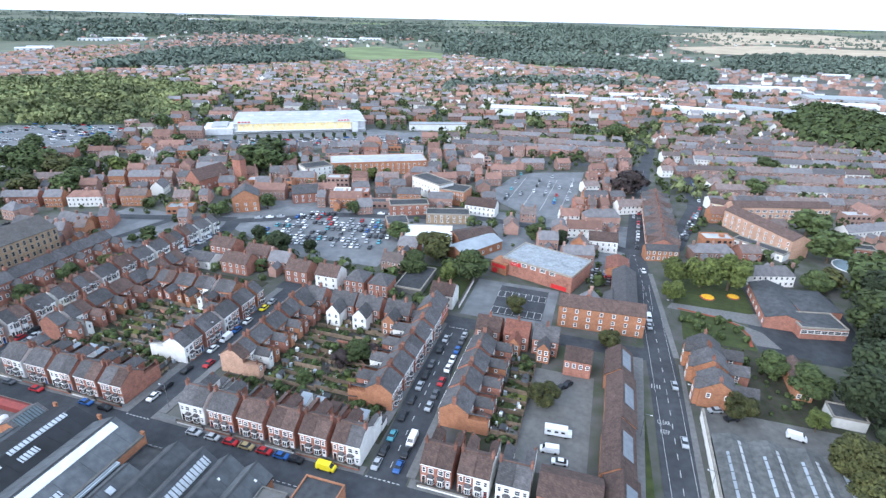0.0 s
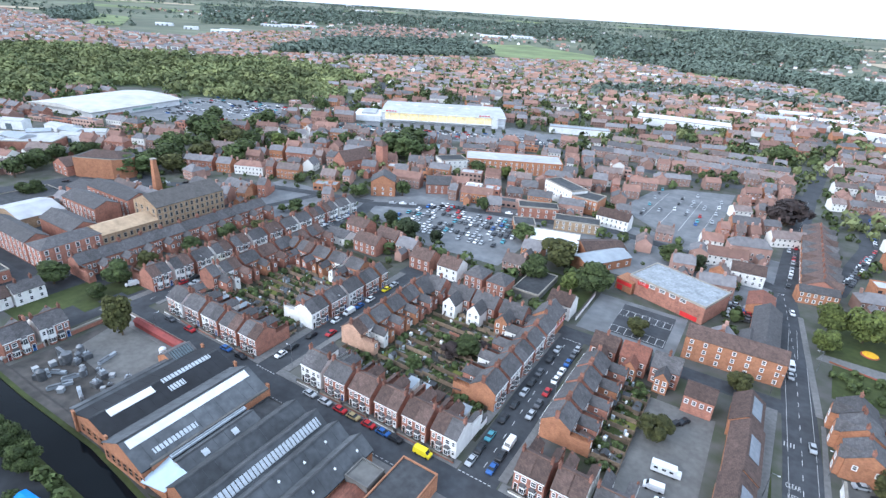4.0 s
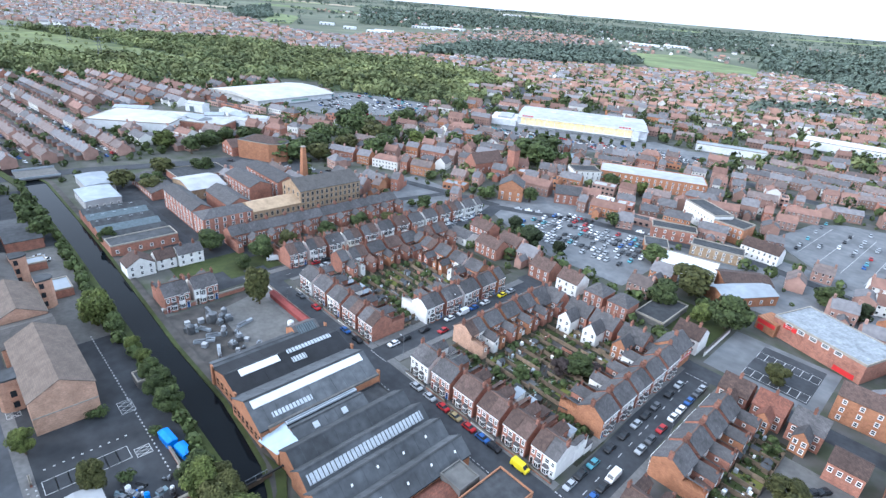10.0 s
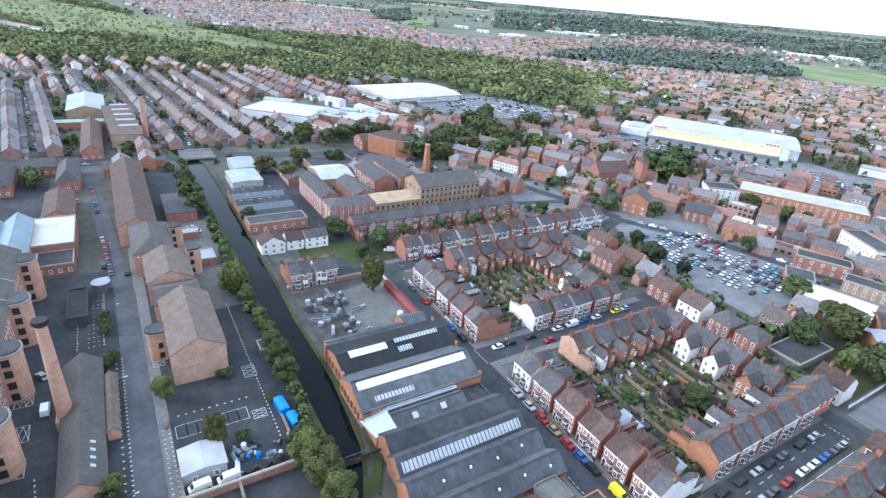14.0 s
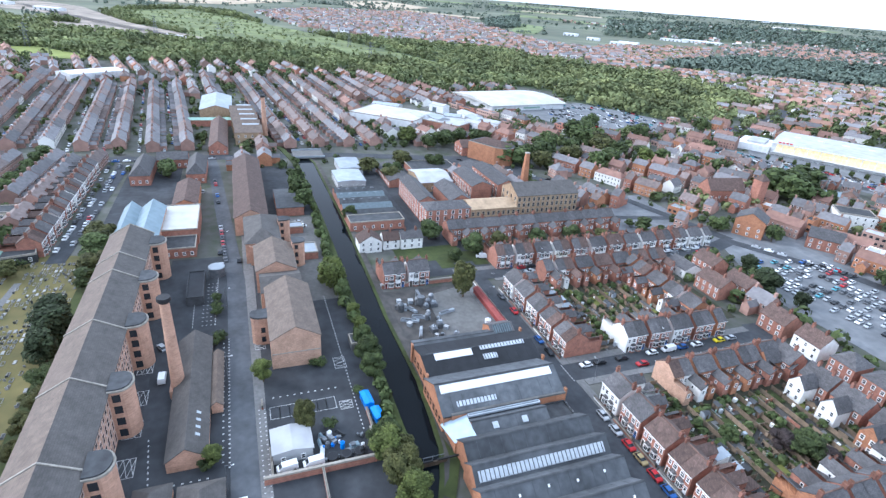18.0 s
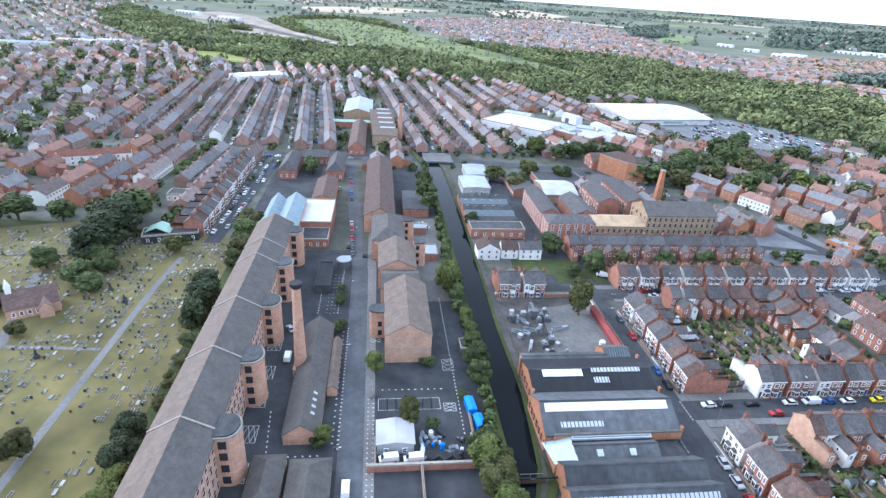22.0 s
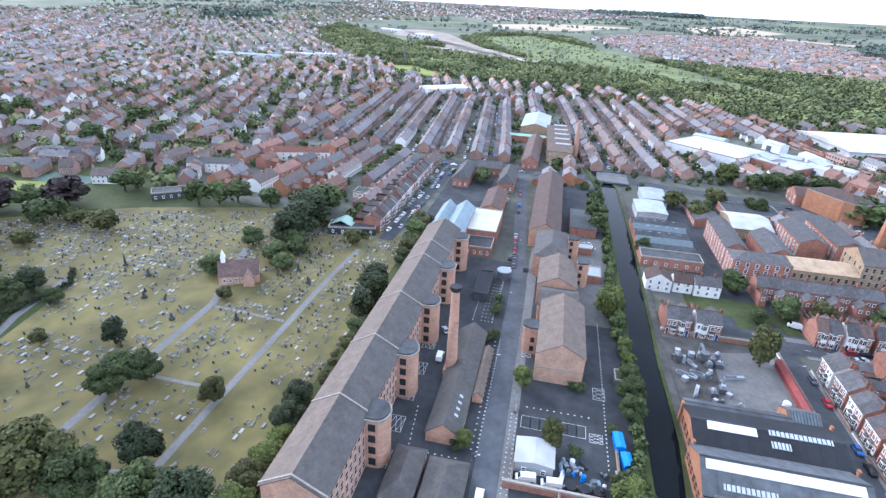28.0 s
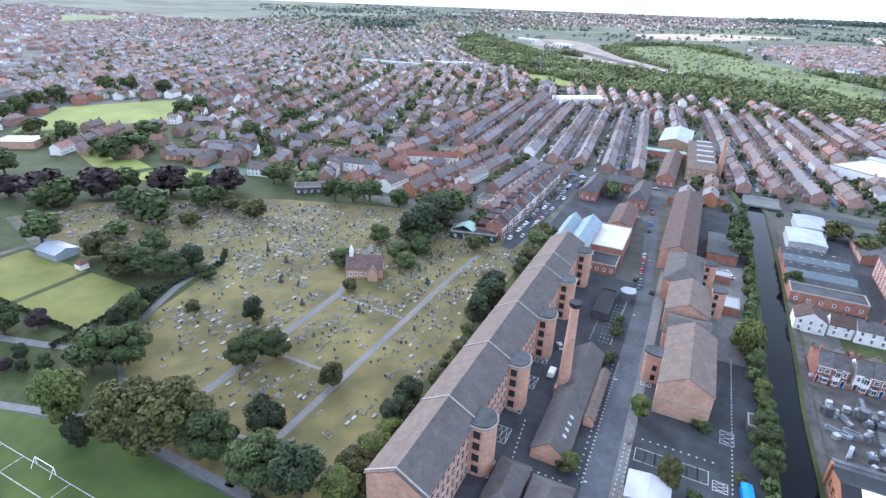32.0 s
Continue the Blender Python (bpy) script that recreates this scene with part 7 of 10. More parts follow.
# drum-ended orange theatre-like hall
e = thing("brick_hall", "big orange brick hall with rounded end and grey roof", "hall", pose(-353, 153, .05, 0, 0, 28))
pts = [(0, 0), (24, 0), (29, 2.5), (32, 7), (32, 11), (29, 15.5), (24, 18), (0, 18)]
Geo().prism(pts, 0, 12, "brick_orange").ob("wall", e)
Geo().prism([(a * 1.01, b * 1.01) for a, b in pts], 12, 12.5, "stone_trim", "felt").ob("parapet", e)
Geo().hip(2, 2, 28, 16, 12.5, 15.5, "roof_tile").ob("roof", e)
simple("pitched_house", -372, 150, -356, 166, 6, 10, "brick_red", "roof_tile", "y", "red brick house with tall tiled gable", "house", (("S", 1, 3), ("S", 4, 3)))
# white cottages on the canal
bld("cottage", (-213, 45), (-213, 55), 9, 5, 8, "render_white", "roof_tile", "white gabled canal cottage", "house", (1, 3.4), 3, "cross", chim=1)
bld("cottage", (-214.5, 56), (-214.5, 63.5), 7, 4.6, 7.4, "render_white", "roof_tile", "white cottage with dormer roof", "house", (1, 3.2), 2, chim=1)
bld("cottage", (-213.5, 64), (-213.5, 74), 7.5, 5.2, 7.6, "render_white", "roof_slate", "white rendered double-fronted cottage", "house", (1, 3.4), 3, chim=2)

# ---- streets to the east ----
# gabled villas south of the cross street, backs toward the gardens
for i, (x, wl, rf) in enumerate(((-104, "brick_orange", "roof_slate"), (-91, "render_white", "roof_slate"), (-80.5, "render_white", "roof_slate"), (-69, "brick_orange", "roof_slate"))):
    e = bld("villa", (x + 9.5, 167), (x, 167), 8, 6, 9.5, "brick_red", rf, "brick villa with slate roof and rear gable", "house", (1, 3.8), 3, chim=2)
    bld("villa_back", (x + 1.5, 152.8), (x + 6.8, 152.8), 6.1, 5.6, 8.6, wl, rf, "gabled rear wing of a villa", "house", (1, 3.6), 2, "cross", back=False, into=e)
bld("corner_shop", (-49, 163.5), (-49, 174), 9, 6.5, 10, "brick_orange", "roof_slate", "orange brick corner shop with slate roof", "shop", (3.8,), 3, chim=1)
e = thing("shop_sign", "long red shop fascia with pale lettering bars", "sign", pose(-48.9, 163.8, 3.0, 0, 0, 90))
Geo().box(0, -0.1, 0, 10, 0.05, 0.9, "sign_red").ob("board", e)
for k in range(5):
    Geo().box(1 + k * 1.6, -0.14, 0.25, 2.1 + k * 1.6, -0.1, 0.65, "upvc").ob("letter_bar", e)
bld("house", (-123, 178.5), (-112.5, 178.5), 9, 5.8, 9.2, "brick_red", "roof_tile", "semi-detached red brick house with tiled roof", "house", (1, 3.6), 3, chim=2)
bld("house", (-108.5, 178.5), (-98.5, 178.5), 9, 5.8, 9.2, "render_white", "roof_tile", "white gabled house with tiled roof", "house", (1, 3.6), 3, chim=2)
bld("house", (-95, 178.5), (-86.5, 178.5), 9.5, 5.6, 8.8, "brick_red", "roof_slate", "hipped brick house with slate roof", "house", (1, 3.5), 3, "hip")
bld("house", (-84.5, 178.5), (-76, 178.5), 9.5, 5.6, 8.8, "brick_red", "roof_slate", "hipped brick house with slate roof", "house", (1, 3.5), 3, "hip")
bld("house", (-58, 178.5), (-48.5, 178.5), 9, 6, 9.2, "render_white", "roof_tile", "white-fronted house with tiled roof", "house", (1, 3.6), 3, chim=2)
bld("garage", (-75.5, 185), (-64, 185), 22, 2.6, 2.6, "concrete", "felt", "row of flat-roofed lock-up garages", "garage", kind="flat")
simple("yard_wall", -46.6, 181, -46.3, 205, 1.8, 1.8, "render_white", "upvc", "y", "long white rendered wall", "wall")
bld("house", (-172, 177), (-160, 177), 9, 4, 6.2, "render_white", "roof_slate", "low white workshop with slate roof", "workshop", (1.2,), 3)
bld("house", (-154, 177), (-141, 177), 9, 5.6, 8.8, "brick_red", "roof_tile", "red brick double-fronted house with tiled roof", "house", (1, 3.6), 4, chim=2)
bld("house", (-150, 188), (-138, 188), 9, 5.6, 8.8, "brick_red", "roof_tile", "red brick house with tiled roof", "house", (1, 3.6), 4, chim=2)
bld("house", (-170, 190), (-158, 190), 9, 5.6, 8.8, "brick_red", "roof_tile", "red brick house with tiled roof", "house", (1, 3.6), 4, chim=2)
# terrace along the north of the gardens of the street
row(-129, 160.5, "N", 42, "os rs ws os os rs rt rs os")
for i, (x, rf) in enumerate(((-34.5, "roof_tile"), (-24.5, "roof_red"), (-14.5, "roof_slate"))):
    e = bld("villa", (x + 8.6, 167.5), (x, 167.5), 8.6, 6, 9.4, "brick_red", rf, "red brick villa with tall tiled roof", "house", (1, 3.8), 3, chim=1)
    bld("villa_back", (x + 2.2, 154.2), (x + 6.4, 154.2), 4.7, 5.2, 7.6, "brick_orange", rf, "gabled orange brick rear wing", "house", (1, 3.4), 2, "cross", back=False, into=e)
bld("coach_flats", (-3, 150), (5.5, 150), 8.5, 6, 8.4, "brick_red", "roof_tile", "small brown-roofed flats over open garages", "flats", (3.4,), 4)
bld("flats", (-8, 180), (22.7, 181.3), 9.5, 8.8, 11.5, "brick_orange", "roof_tile", "three-storey orange brick flats with brown tiled roof", "flats", (1, 3.8, 6.6), 7, back=False)
bld("flats", (-4, 94), (10.5, 94), 9.5, 5.6, 8.0, "brick_red", "roof_tile", "low modern brick flats with brown roof", "flats", (1, 3.4), 4)
pv = Geo()
cx = [0.0] + [k * 1.03 + o for k in range(9) for o in (.04, .99)] + [9.27]
cy = [0.0, .05, 1.66, 1.74, 3.35, 3.4]
pv.v = [(x, y, .1) for y in cy for x in cx] + [(0, 0, 0), (9.27, 0, 0), (9.27, 3.4, 0), (0, 3.4, 0)]
nx = len(cx)
for j in range(5):
    for i in range(nx - 1):
        pv.f.append((j * nx + i, j * nx + i + 1, (j + 1) * nx + i + 1, (j + 1) * nx + i))
        pv.m.append(pv.mi("solar" if j in (1, 3) and i % 2 else "steel"))
k = 6 * nx
for q in ((k, k + 1, nx - 1, 0), (k + 1, k + 2, 6 * nx - 1, nx - 1), (k + 2, k + 3, 5 * nx, 6 * nx - 1), (k + 3, k, 0, 5 * nx)):
    pv.f.append(q)
    pv.m.append(pv.mi("steel"))
PV = pv.mesh("solar_array")
for i, (y0, y1, xo) in enumerate(((88, 105, 10.6), (105.5, 124, 9.9), (124.5, 146.5, 10.4), (147, 161, 9.8))):
    e = simple("row_flats", xo, y0, xo + 8.2, y1, 5.4, 8.4, "brick_orange", "roof_tile", "y", "brown-roofed brick row of flats with solar panels", "flats", (("E", 1, 5), ("E", 3.4, 5), ("S", 3.4, 2)))
    share("solar_array", PV, e, pose(xo + 7.5, (y0 + y1) / 2 - 4.6, 6.18, 0, 0, 90) @ pose(0, 0, 0, 36.2, 0, 0))
simple("brick_house", 8, 192, 14, 206, 4, 6, "brick_red", "roof_slate", "y", "low slate-roofed brick building", "building")
simple("brick_house", 11, 192, 20.5, 228, 5, 8, "brick_red", "roof_slate", "y", "long slate-roofed chapel building", "building", (("E", 1.4, 7),))
simple("brick_house", 8, 230, 18, 244, 4, 6, "brick_orange", "roof_red", "y", "small orange brick building with red tiled roof", "building", (("E", 1, 3),))
bld("black_white_inn", (-1, 257.5), (13, 259), 10, 6, 9, "render_white", "roof_tile", "white-fronted inn with tiled roof", "inn", (1, 3.6), 5)
# brick club with a flat grey roof
e = thing("club", "large flat-roofed orange brick club with red fascias", "club", pose(-36.5, 218.6, .05, 0, 0, -19))
Geo().box(0, 0, 0, 33, 21, 7.6, "brick_red").ob("wall", e)
Geo().box(.3, .3, 7.5, 32.7, 20.7, 7.75, "roof_patchy").ob("roof", e)
for q in ((-.1, -.1, 33.1, .3), (-.1, 20.7, 33.1, 21.1), (-.1, .3, .3, 20.7), (32.7, .3, 33.1, 20.7)):
    Geo().box(q[0], q[1], 7.2, q[2], q[3], 8.1, "stone_trim").ob("coping", e)
Geo().box(-5, -2, 0, 3, 6, 5.2, "brick_orange").ob("porch", e)
for q in ((-4.5, -2.1, 3, 2.5, -1.95, 4.6), (24, -.2, .3, 31, -.05, 2.2), (-4, -2.12, .3, -1.5, -1.98, 2.4), (4, -.12, 5, 9, 0, 6.6)):
    Geo().box(*q, "sign_red").ob("fascia", e)
for k in range(7):
    Geo().box(5 + k * 4, -.12, 1.2, 7.6 + k * 4, .02, 5.4, "brick_red").ob("panel", e)
for k in range(5):
    share("window", WIN_WIDE, e, pose(6 + k * 4.5, 0, 5.9))
simple("store_shed", -66, 300.5, -58, 303, 3, 3, "plastic_blue", "plastic_blue", "x", "small bright blue market stall", "stall")

# ---- town centre ----
e = bld("superstore", (-335, 429), (-230, 494), 64, 10.2, 11.8, "sheet_white", "sheet_pale", "huge superstore with glazed lit front and pale sheet roof", "superstore", kind="gable")
for k in range(24):
    Geo().box(4 + k * 4.4, -.5, 3.2, 8.1 + k * 4.4, -.2, 6.2, "yellow_panel").ob("glass_panel", e)
    Geo().box(4 + k * 4.4, -.5, 6.5, 8.1 + k * 4.4, -.2, 9.2, "yellow_panel").ob("glass_panel", e)
Geo().box(-2, -2.6, 9.7, 124, -.1, 10.2, "sheet_white").ob("canopy", e)
Geo().box(2, -3.4, 2.6, 122, -.1, 3.0, "sheet_white").ob("canopy", e)
for k in range(14):
    Geo().box(-1 + k * 9.4, -2.4, 0, -.5 + k * 9.4, -1.9, 9.7, "sheet_white").ob("column", e)
Geo().box(-27, -2, 0, -.3, 34, 5.6, "sheet_white").ob("side_block", e)
Geo().box(-20, 4, 5.6, -6, 28, 7.4, "sheet_pale").ob("roof_plant", e)
Geo().box(110, -4, 0, 116, -.6, 9.2, "sheet_white").ob("stair_tower", e)
for k in range(6):
    Geo().box(12 + k * 18, 30, 11.0, 17 + k * 18, 33, 12.3, "sheet_white").ob("roof_vent", e)
for q in ((4, 16), (96, 108)):
    Geo().box(q[0], -2.9, 10.3, q[1], -2.7, 12.4, "sheet_white").ob("sign_board", e)
    for j in range(4):
        Geo().box(q[0] + 1 + j * 2.8, -3.0, 10.8, q[0] + 2.9 + j * 2.8, -2.9, 11.9, "sign_red").ob("sign_shape", e)
bld("curved_shops", (-183, 333), (-122, 366), 24, 9, 9, "brick_orange", "sheet_pale", "long curved orange brick shop range with pale blue flat roof", "shops", (1, 4, 6.6), 18, "flat", trim="brick_orange")
bld("white_shop", (-116, 318), (-93.5, 303.5), 12, 11, 11, "render_white", "felt", "tall white-fronted flat-roofed shop", "shop", (3.6, 7), 9, "flat")
bld("orange_shop", (-93, 303), (-77, 301.5), 14, 9, 9, "brick_orange", "felt", "orange brick flat-roofed shop", "shop", (3.6, 6.4), 6, "flat")
bld("white_inn", (-73, 289), (-55, 288), 9, 6, 9.5, "render_white", "roof_tile", "white inn with black-painted windows and gables", "inn", (1, 3.8), 7)
bld("fire_garage", (-89, 232), (-66, 238), 17, 5.2, 5.8, "sheet_white", "sheet_white", "low garage under a broad white roof", "garage", kind="flat")
bld("flat_office", (-89, 266), (-66, 273), 10, 5.5, 5.5, "brick_buff", "felt", "flat-roofed buff brick office", "office", (1, 3.4), 7, "flat")
bld("brick_store", (-104, 247), (-94, 252.5), 12, 4.5, 4.5, "brick_orange", "felt", "flat-roofed orange brick store", "store", kind="flat")
bld("brick_store", (-112, 270), (-92, 280), 10, 6.5, 6.5, "brick_red", "felt", "flat-roofed brick shop back", "shop", (1, 4), 5, "flat")
bld("works_roof", (-62, 238), (-46, 252), 14, 4.5, 6.5, "brick_orange", "roof_tile", "brick works with a dull tiled roof", "works", (1.4,), 4)
bld("works_roof", (-56, 222), (-42, 245), 12, 4.5, 6.5, "brick_orange", "sheet_grey", "brick works with rooflights", "works", (1.4,), 5)
bld("tall_house", (-198, 244), (-186, 252), 14, 9, 13, "brick_orange", "roof_slate", "tall orange brick gabled building with white upper front", "building", (1, 4), 3, "cross")
bld("town_building", (-175, 270), (-162, 279), 18, 6, 9, "brick_red", "roof_slate", "dark brick town building with slate roofs", "building", (1, 3.6), 4)
bld("white_office", (-192, 315), (-180, 330), 14, 9, 9, "render_white", "felt", "white three-storey office with ribbon windows", "office", (1, 3.8, 6.6), 5, "flat")
bld("blue_roof_hall", (-230, 348), (-216, 373), 14, 4, 4, "brick_buff", "sheet_blue", "low hall with a blue flat roof", "hall", kind="flat")
bld("church", (-240, 268), (-236, 292), 12, 8, 14, "brick_red", "roof_tile", "red brick church with steep tiled roof", "church", (3,), 5)
e = thing("church_tower", "square brick church tower with pointed roof", "tower", pose(-232, 298, .05))
Geo().box(-3, -3, 0, 3, 3, 16, "brick_red").ob("wall", e)
Geo().hip(-3, -3, 3, 3, 16, 20, "roof_tile").ob("roof", e)
bld("white_stores", (-190, 512), (-136, 534), 14, 6, 6, "sheet_white", "sheet_grey", "low white retail shed", "retail shed", kind="flat")
bld("white_stores", (-136, 640), (-40, 655), 30, 8, 8, "sheet_white", "sheet_white", "long white retail shed with green fascia", "retail shed", kind="flat")
bld("yellow_house", (66, 345), (78, 342), 9, 6, 8, "render_cream", "roof_tile", "cream rendered house with brown roof", "house", (1, 3.6), 3)
e = thing("big_store", "big white retail store under a low curved white roof", "retail store", pose(-509, 244, .05, 0, 0, 99.5))
Geo().box(0, 0, 0, 95, 80, 5.0, "sheet_white").ob("wall", e)
g = Geo()
n = 14
arc = [(-2 + 84 * i / n, 5.0 + 4.2 * math.sin(math.pi * (0.06 + 0.88 * i / n))) for i in range(n + 1)]
g.poly([(x, y, z) for x in (-3, 98) for y, z in arc], [(i, n + 1 + i, n + 2 + i, i + 1) for i in range(n)] + [tuple(range(n, -1, -1)), tuple(range(n + 1, 2 * n + 2))], "sheet_cream")
g.ob("roof", e)
Geo().box(40, -.3, 1.6, 62, -.05, 3.4, "sheet_green").ob("front_band", e)
Geo().box(8, -.3, .2, 30, -.05, 2.2, "brick_red").ob("front_band", e)
bld("retail_block", (-470, 168), (-512, 122), 46, 7, 7, "sheet_white", "sheet_cream", "flat white-roofed retail block", "retail shed", kind="flat")
bld("retail_block", (-440, 196), (-470, 172), 30, 6, 6, "brick_red", "sheet_pale", "brick and white-roofed retail block", "retail shed", kind="flat")
bld("flats_block", (70, 322), (94, 281), 10.5, 9.5, 12, "brick_pink", "roof_tile", "long pale brick council flats with brown roof", "flats", (1, 3.8, 6.6), 10)
bld("flats_block", (76, 329), (130, 347), 9, 9.5, 12, "brick_pink", "roof_tile", "pale brick flats with balcony bands", "flats", (1, 3.8, 6.6), 14, wm=WIN_WIDE)
bld("shop_parade", (70, 292), (90, 276), 7, 3.6, 3.6, "render_white", "felt", "low white shop parade", "shops", (1,), 6, "flat")
bld("garages", (108, 300), (138, 300), 7, 3, 3, "brick_red", "felt", "row of brick garages with white doors", "garage", (0.4,), 9, "flat")
e = thing("paddling_pool", "round pale blue paddling pool with white rim", "pool", pose(122, 281, .1))
Geo().cyl(0, 0, 0, 9.2, 0.3, 9.2, 36, "upvc").ob("rim", e)
Geo().cyl(0, 0, 0.3, 8.6, 0.34, 8.6, 36, "sheet_blue").ob("basin", e)
TERRACE = simple("terrace_row", 27, 262, 41, 352, 6.0, 9.5, "brick_red", "roof_tile", "y", "long red brick terrace of shops with many chimneys", "terrace", (("E", 1, 18), ("E", 3.8, 18), ("W", 1, 18), ("W", 3.8, 18)))
for k in range(9):
    for x0, x1 in ((26.2, 34), (34, 41.8)):
        y = 264 + k * 9.8
        e = Geo().house(x0, y, x1, y + 5.4, 5.0, 6.4, 8.8, "brick_orange", "x").ob("front_gable", TERRACE)
        Geo().gable(x0, y, x1, y + 5.4, 6.4, 8.8, "roof_slate" if k % 3 else "roof_tile", "x", .2, .15).ob("gable_roof", e)
for k in range(12):
    o = share("chimney_stack", CHIM["brick_orange"], None, pose(34, 266 + k * 7.2, 9.0))
    tagged(o, "brick chimney stack on a terrace roof ridge", "chimney", "terrace chimney stacks")
bld("white_corner", (26, 255), (41, 258.5), 6, 5.5, 7.5, "brick_orange", "roof_slate", "orange brick corner shop with white shop front", "shop", (1, 3.6), 6)

# ---- hall, villas and depot east of the main road ----
simple("park_hall", 67, 205, 80, 236, 4.5, 6.5, "brick_red", "felt", "y", "low park hall with ribbed grey roof", "hall", (("W", 1, 6),))
bld("park_hall", (78, 200.5), (94, 204), 12, 4.5, 4.5, "brick_red", "felt", "flat-roofed brick hall with white band", "hall", (2.4,), 7, "flat", wm=WIN_WIDE)
bld("park_hall", (81, 214), (96, 217), 18, 5, 7, "brick_red", "felt", "hall with hipped grey roof", "hall", kind="hip")
simple("annexe", 66, 160, 71, 176, 4.5, 6.5, "brick_orange", "roof_tile", "y", "orange brick gabled annexe with rooflights", "building", (("S", 1, 2),))
for (x, y) in ((37, 147.5), (36.6, 159), (36.2, 167.6)):
    e = simple("villa", x, y, x + 10, y + 8.4, 6.4, 9.6, "brick_orange", "roof_slate", "y", "orange brick Victorian villa with gabled bays and chimneys", "house", (("W", 1, 2), ("W", 3.8, 2), ("S", 3.8, 2)))
    Geo().house(x - 1.6, y + .6, x + 4, y + 4.0, 0, 6.2, 8.6, "brick_orange", "x").ob("gabled_bay", e)
    Geo().gable(x - 1.6, y + .6, x + 4, y + 4.0, 6.2, 8.6, "roof_slate", "x", .25, .16).ob("bay_roof", e)
    share("window", WIN_BIG, e, pose(x - 1.6, y + 2.3, 1, 0, 0, -90))
    share("window", WIN_BIG, e, pose(x - 1.6, y + 2.3, 3.9, 0, 0, -90))
    share("chimney", CHIM["brick_red"], e, pose(x + 5, y + .6, 8.6))
    share("chimney", CHIM["brick_red"], e, pose(x + 5, y + 7.8, 8.6))
    Geo().house(x + 9.9, y + 1.5, x + 16.5, y + 6.4, 0, 4.8, 7.0, "brick_red", "x").ob("back_wing", e)
    Geo().gable(x + 9.9, y + 1.5, x + 16.5, y + 6.4, 4.8, 7.0, "roof_slate", "x", .25, .16).ob("wing_roof", e)
    share("window", WIN, e, pose(x + 13, y + 1.5, 1.0))
    share("window", WIN, e, pose(x + 13, y + 1.5, 3.2))
simple("depot_office", 73, 150, 82, 157, 3.4, 3.4, "render_white", "felt", "x", "white flat-roofed depot office", "office")
for i in range(4):
    x0 = 38.5 + i * 8.8
    simple("depot_bay", x0, 98, x0 + 8.6, 131, 3.6, 5.0, "concrete", "depot_sheet", "y", "weathered grey corrugated depot roof bay", "depot")
    slope_strip("skylight_strip", x0 + 4.3, x0 + 8.6, 5.0, 3.6, .30, .48, 100 + i, 129 - i, "sheet_pale", "pale plastic rooflight strip on a depot roof", 9)
    slope_strip("skylight_strip", x0 + 4.3, x0, 5.0, 3.6, .35, .5, 104, 124 + i, "sheet_grey", "dull grey rooflight strip on a depot roof", 7)
simple("depot_wall", 37.4, 100, 37.9, 142, 3, 3, "render_white", "upvc", "y", "white rendered depot wall", "wall")
for (x, y, rx) in ((50, 224, 3.0), (60.5, 228, 2.6)):
    q = Geo().cyl(0, 0, 0, rx, 0.35, rx * .9, 22, "flower_red").cyl(0, 0, 0.35, rx * .85, 0.55, rx * .6, 22, "flower")
    q.ob("flower_bed", None, "round bed of bright yellow flowers in a lawn", "flower bed", "park flower beds", "", pose(x, y, .1, 0, 0, 0))
q = Geo()
strip(q, [(37, 209.5), (52, 206.5), (58, 203), (60.5, 196), (60, 188)], 1.2, .32, "flower_red")
q.ob("flower_border", None, "curved border of dark red flowers along a path", "flower bed")

# ---- cemetery and park ----
for pts, w in ((([(-66, -114), (-84, -113.6), (-154, -114.2), (-168, -119), (-200, -128)]), 3.0), ([(-66, -82.5), (-92, -82.8), (-189, -81.8), (-214, -80)], 2.4), ([(-84, -113.6), (-78, -100), (-80, -86), (-70, -70)], 1.6),
               ([(-112, -84), (-112, -112)], 1.4), ([(-150, -84), (-152, -113)], 1.4), ([(-57, -160), (-66.5, -128), (-65.9, -76), (-66, -30)], 2.6), ([(-75, -195), (-80, -177), (-86, -156), (-127, -172), (-155, -178)], 3.0)):
    q = Geo()
    strip(q, pts, w, 0.11, "paving")
    q.ob("path", None, "pale grey cemetery path through the grass", "path", "", "structure")


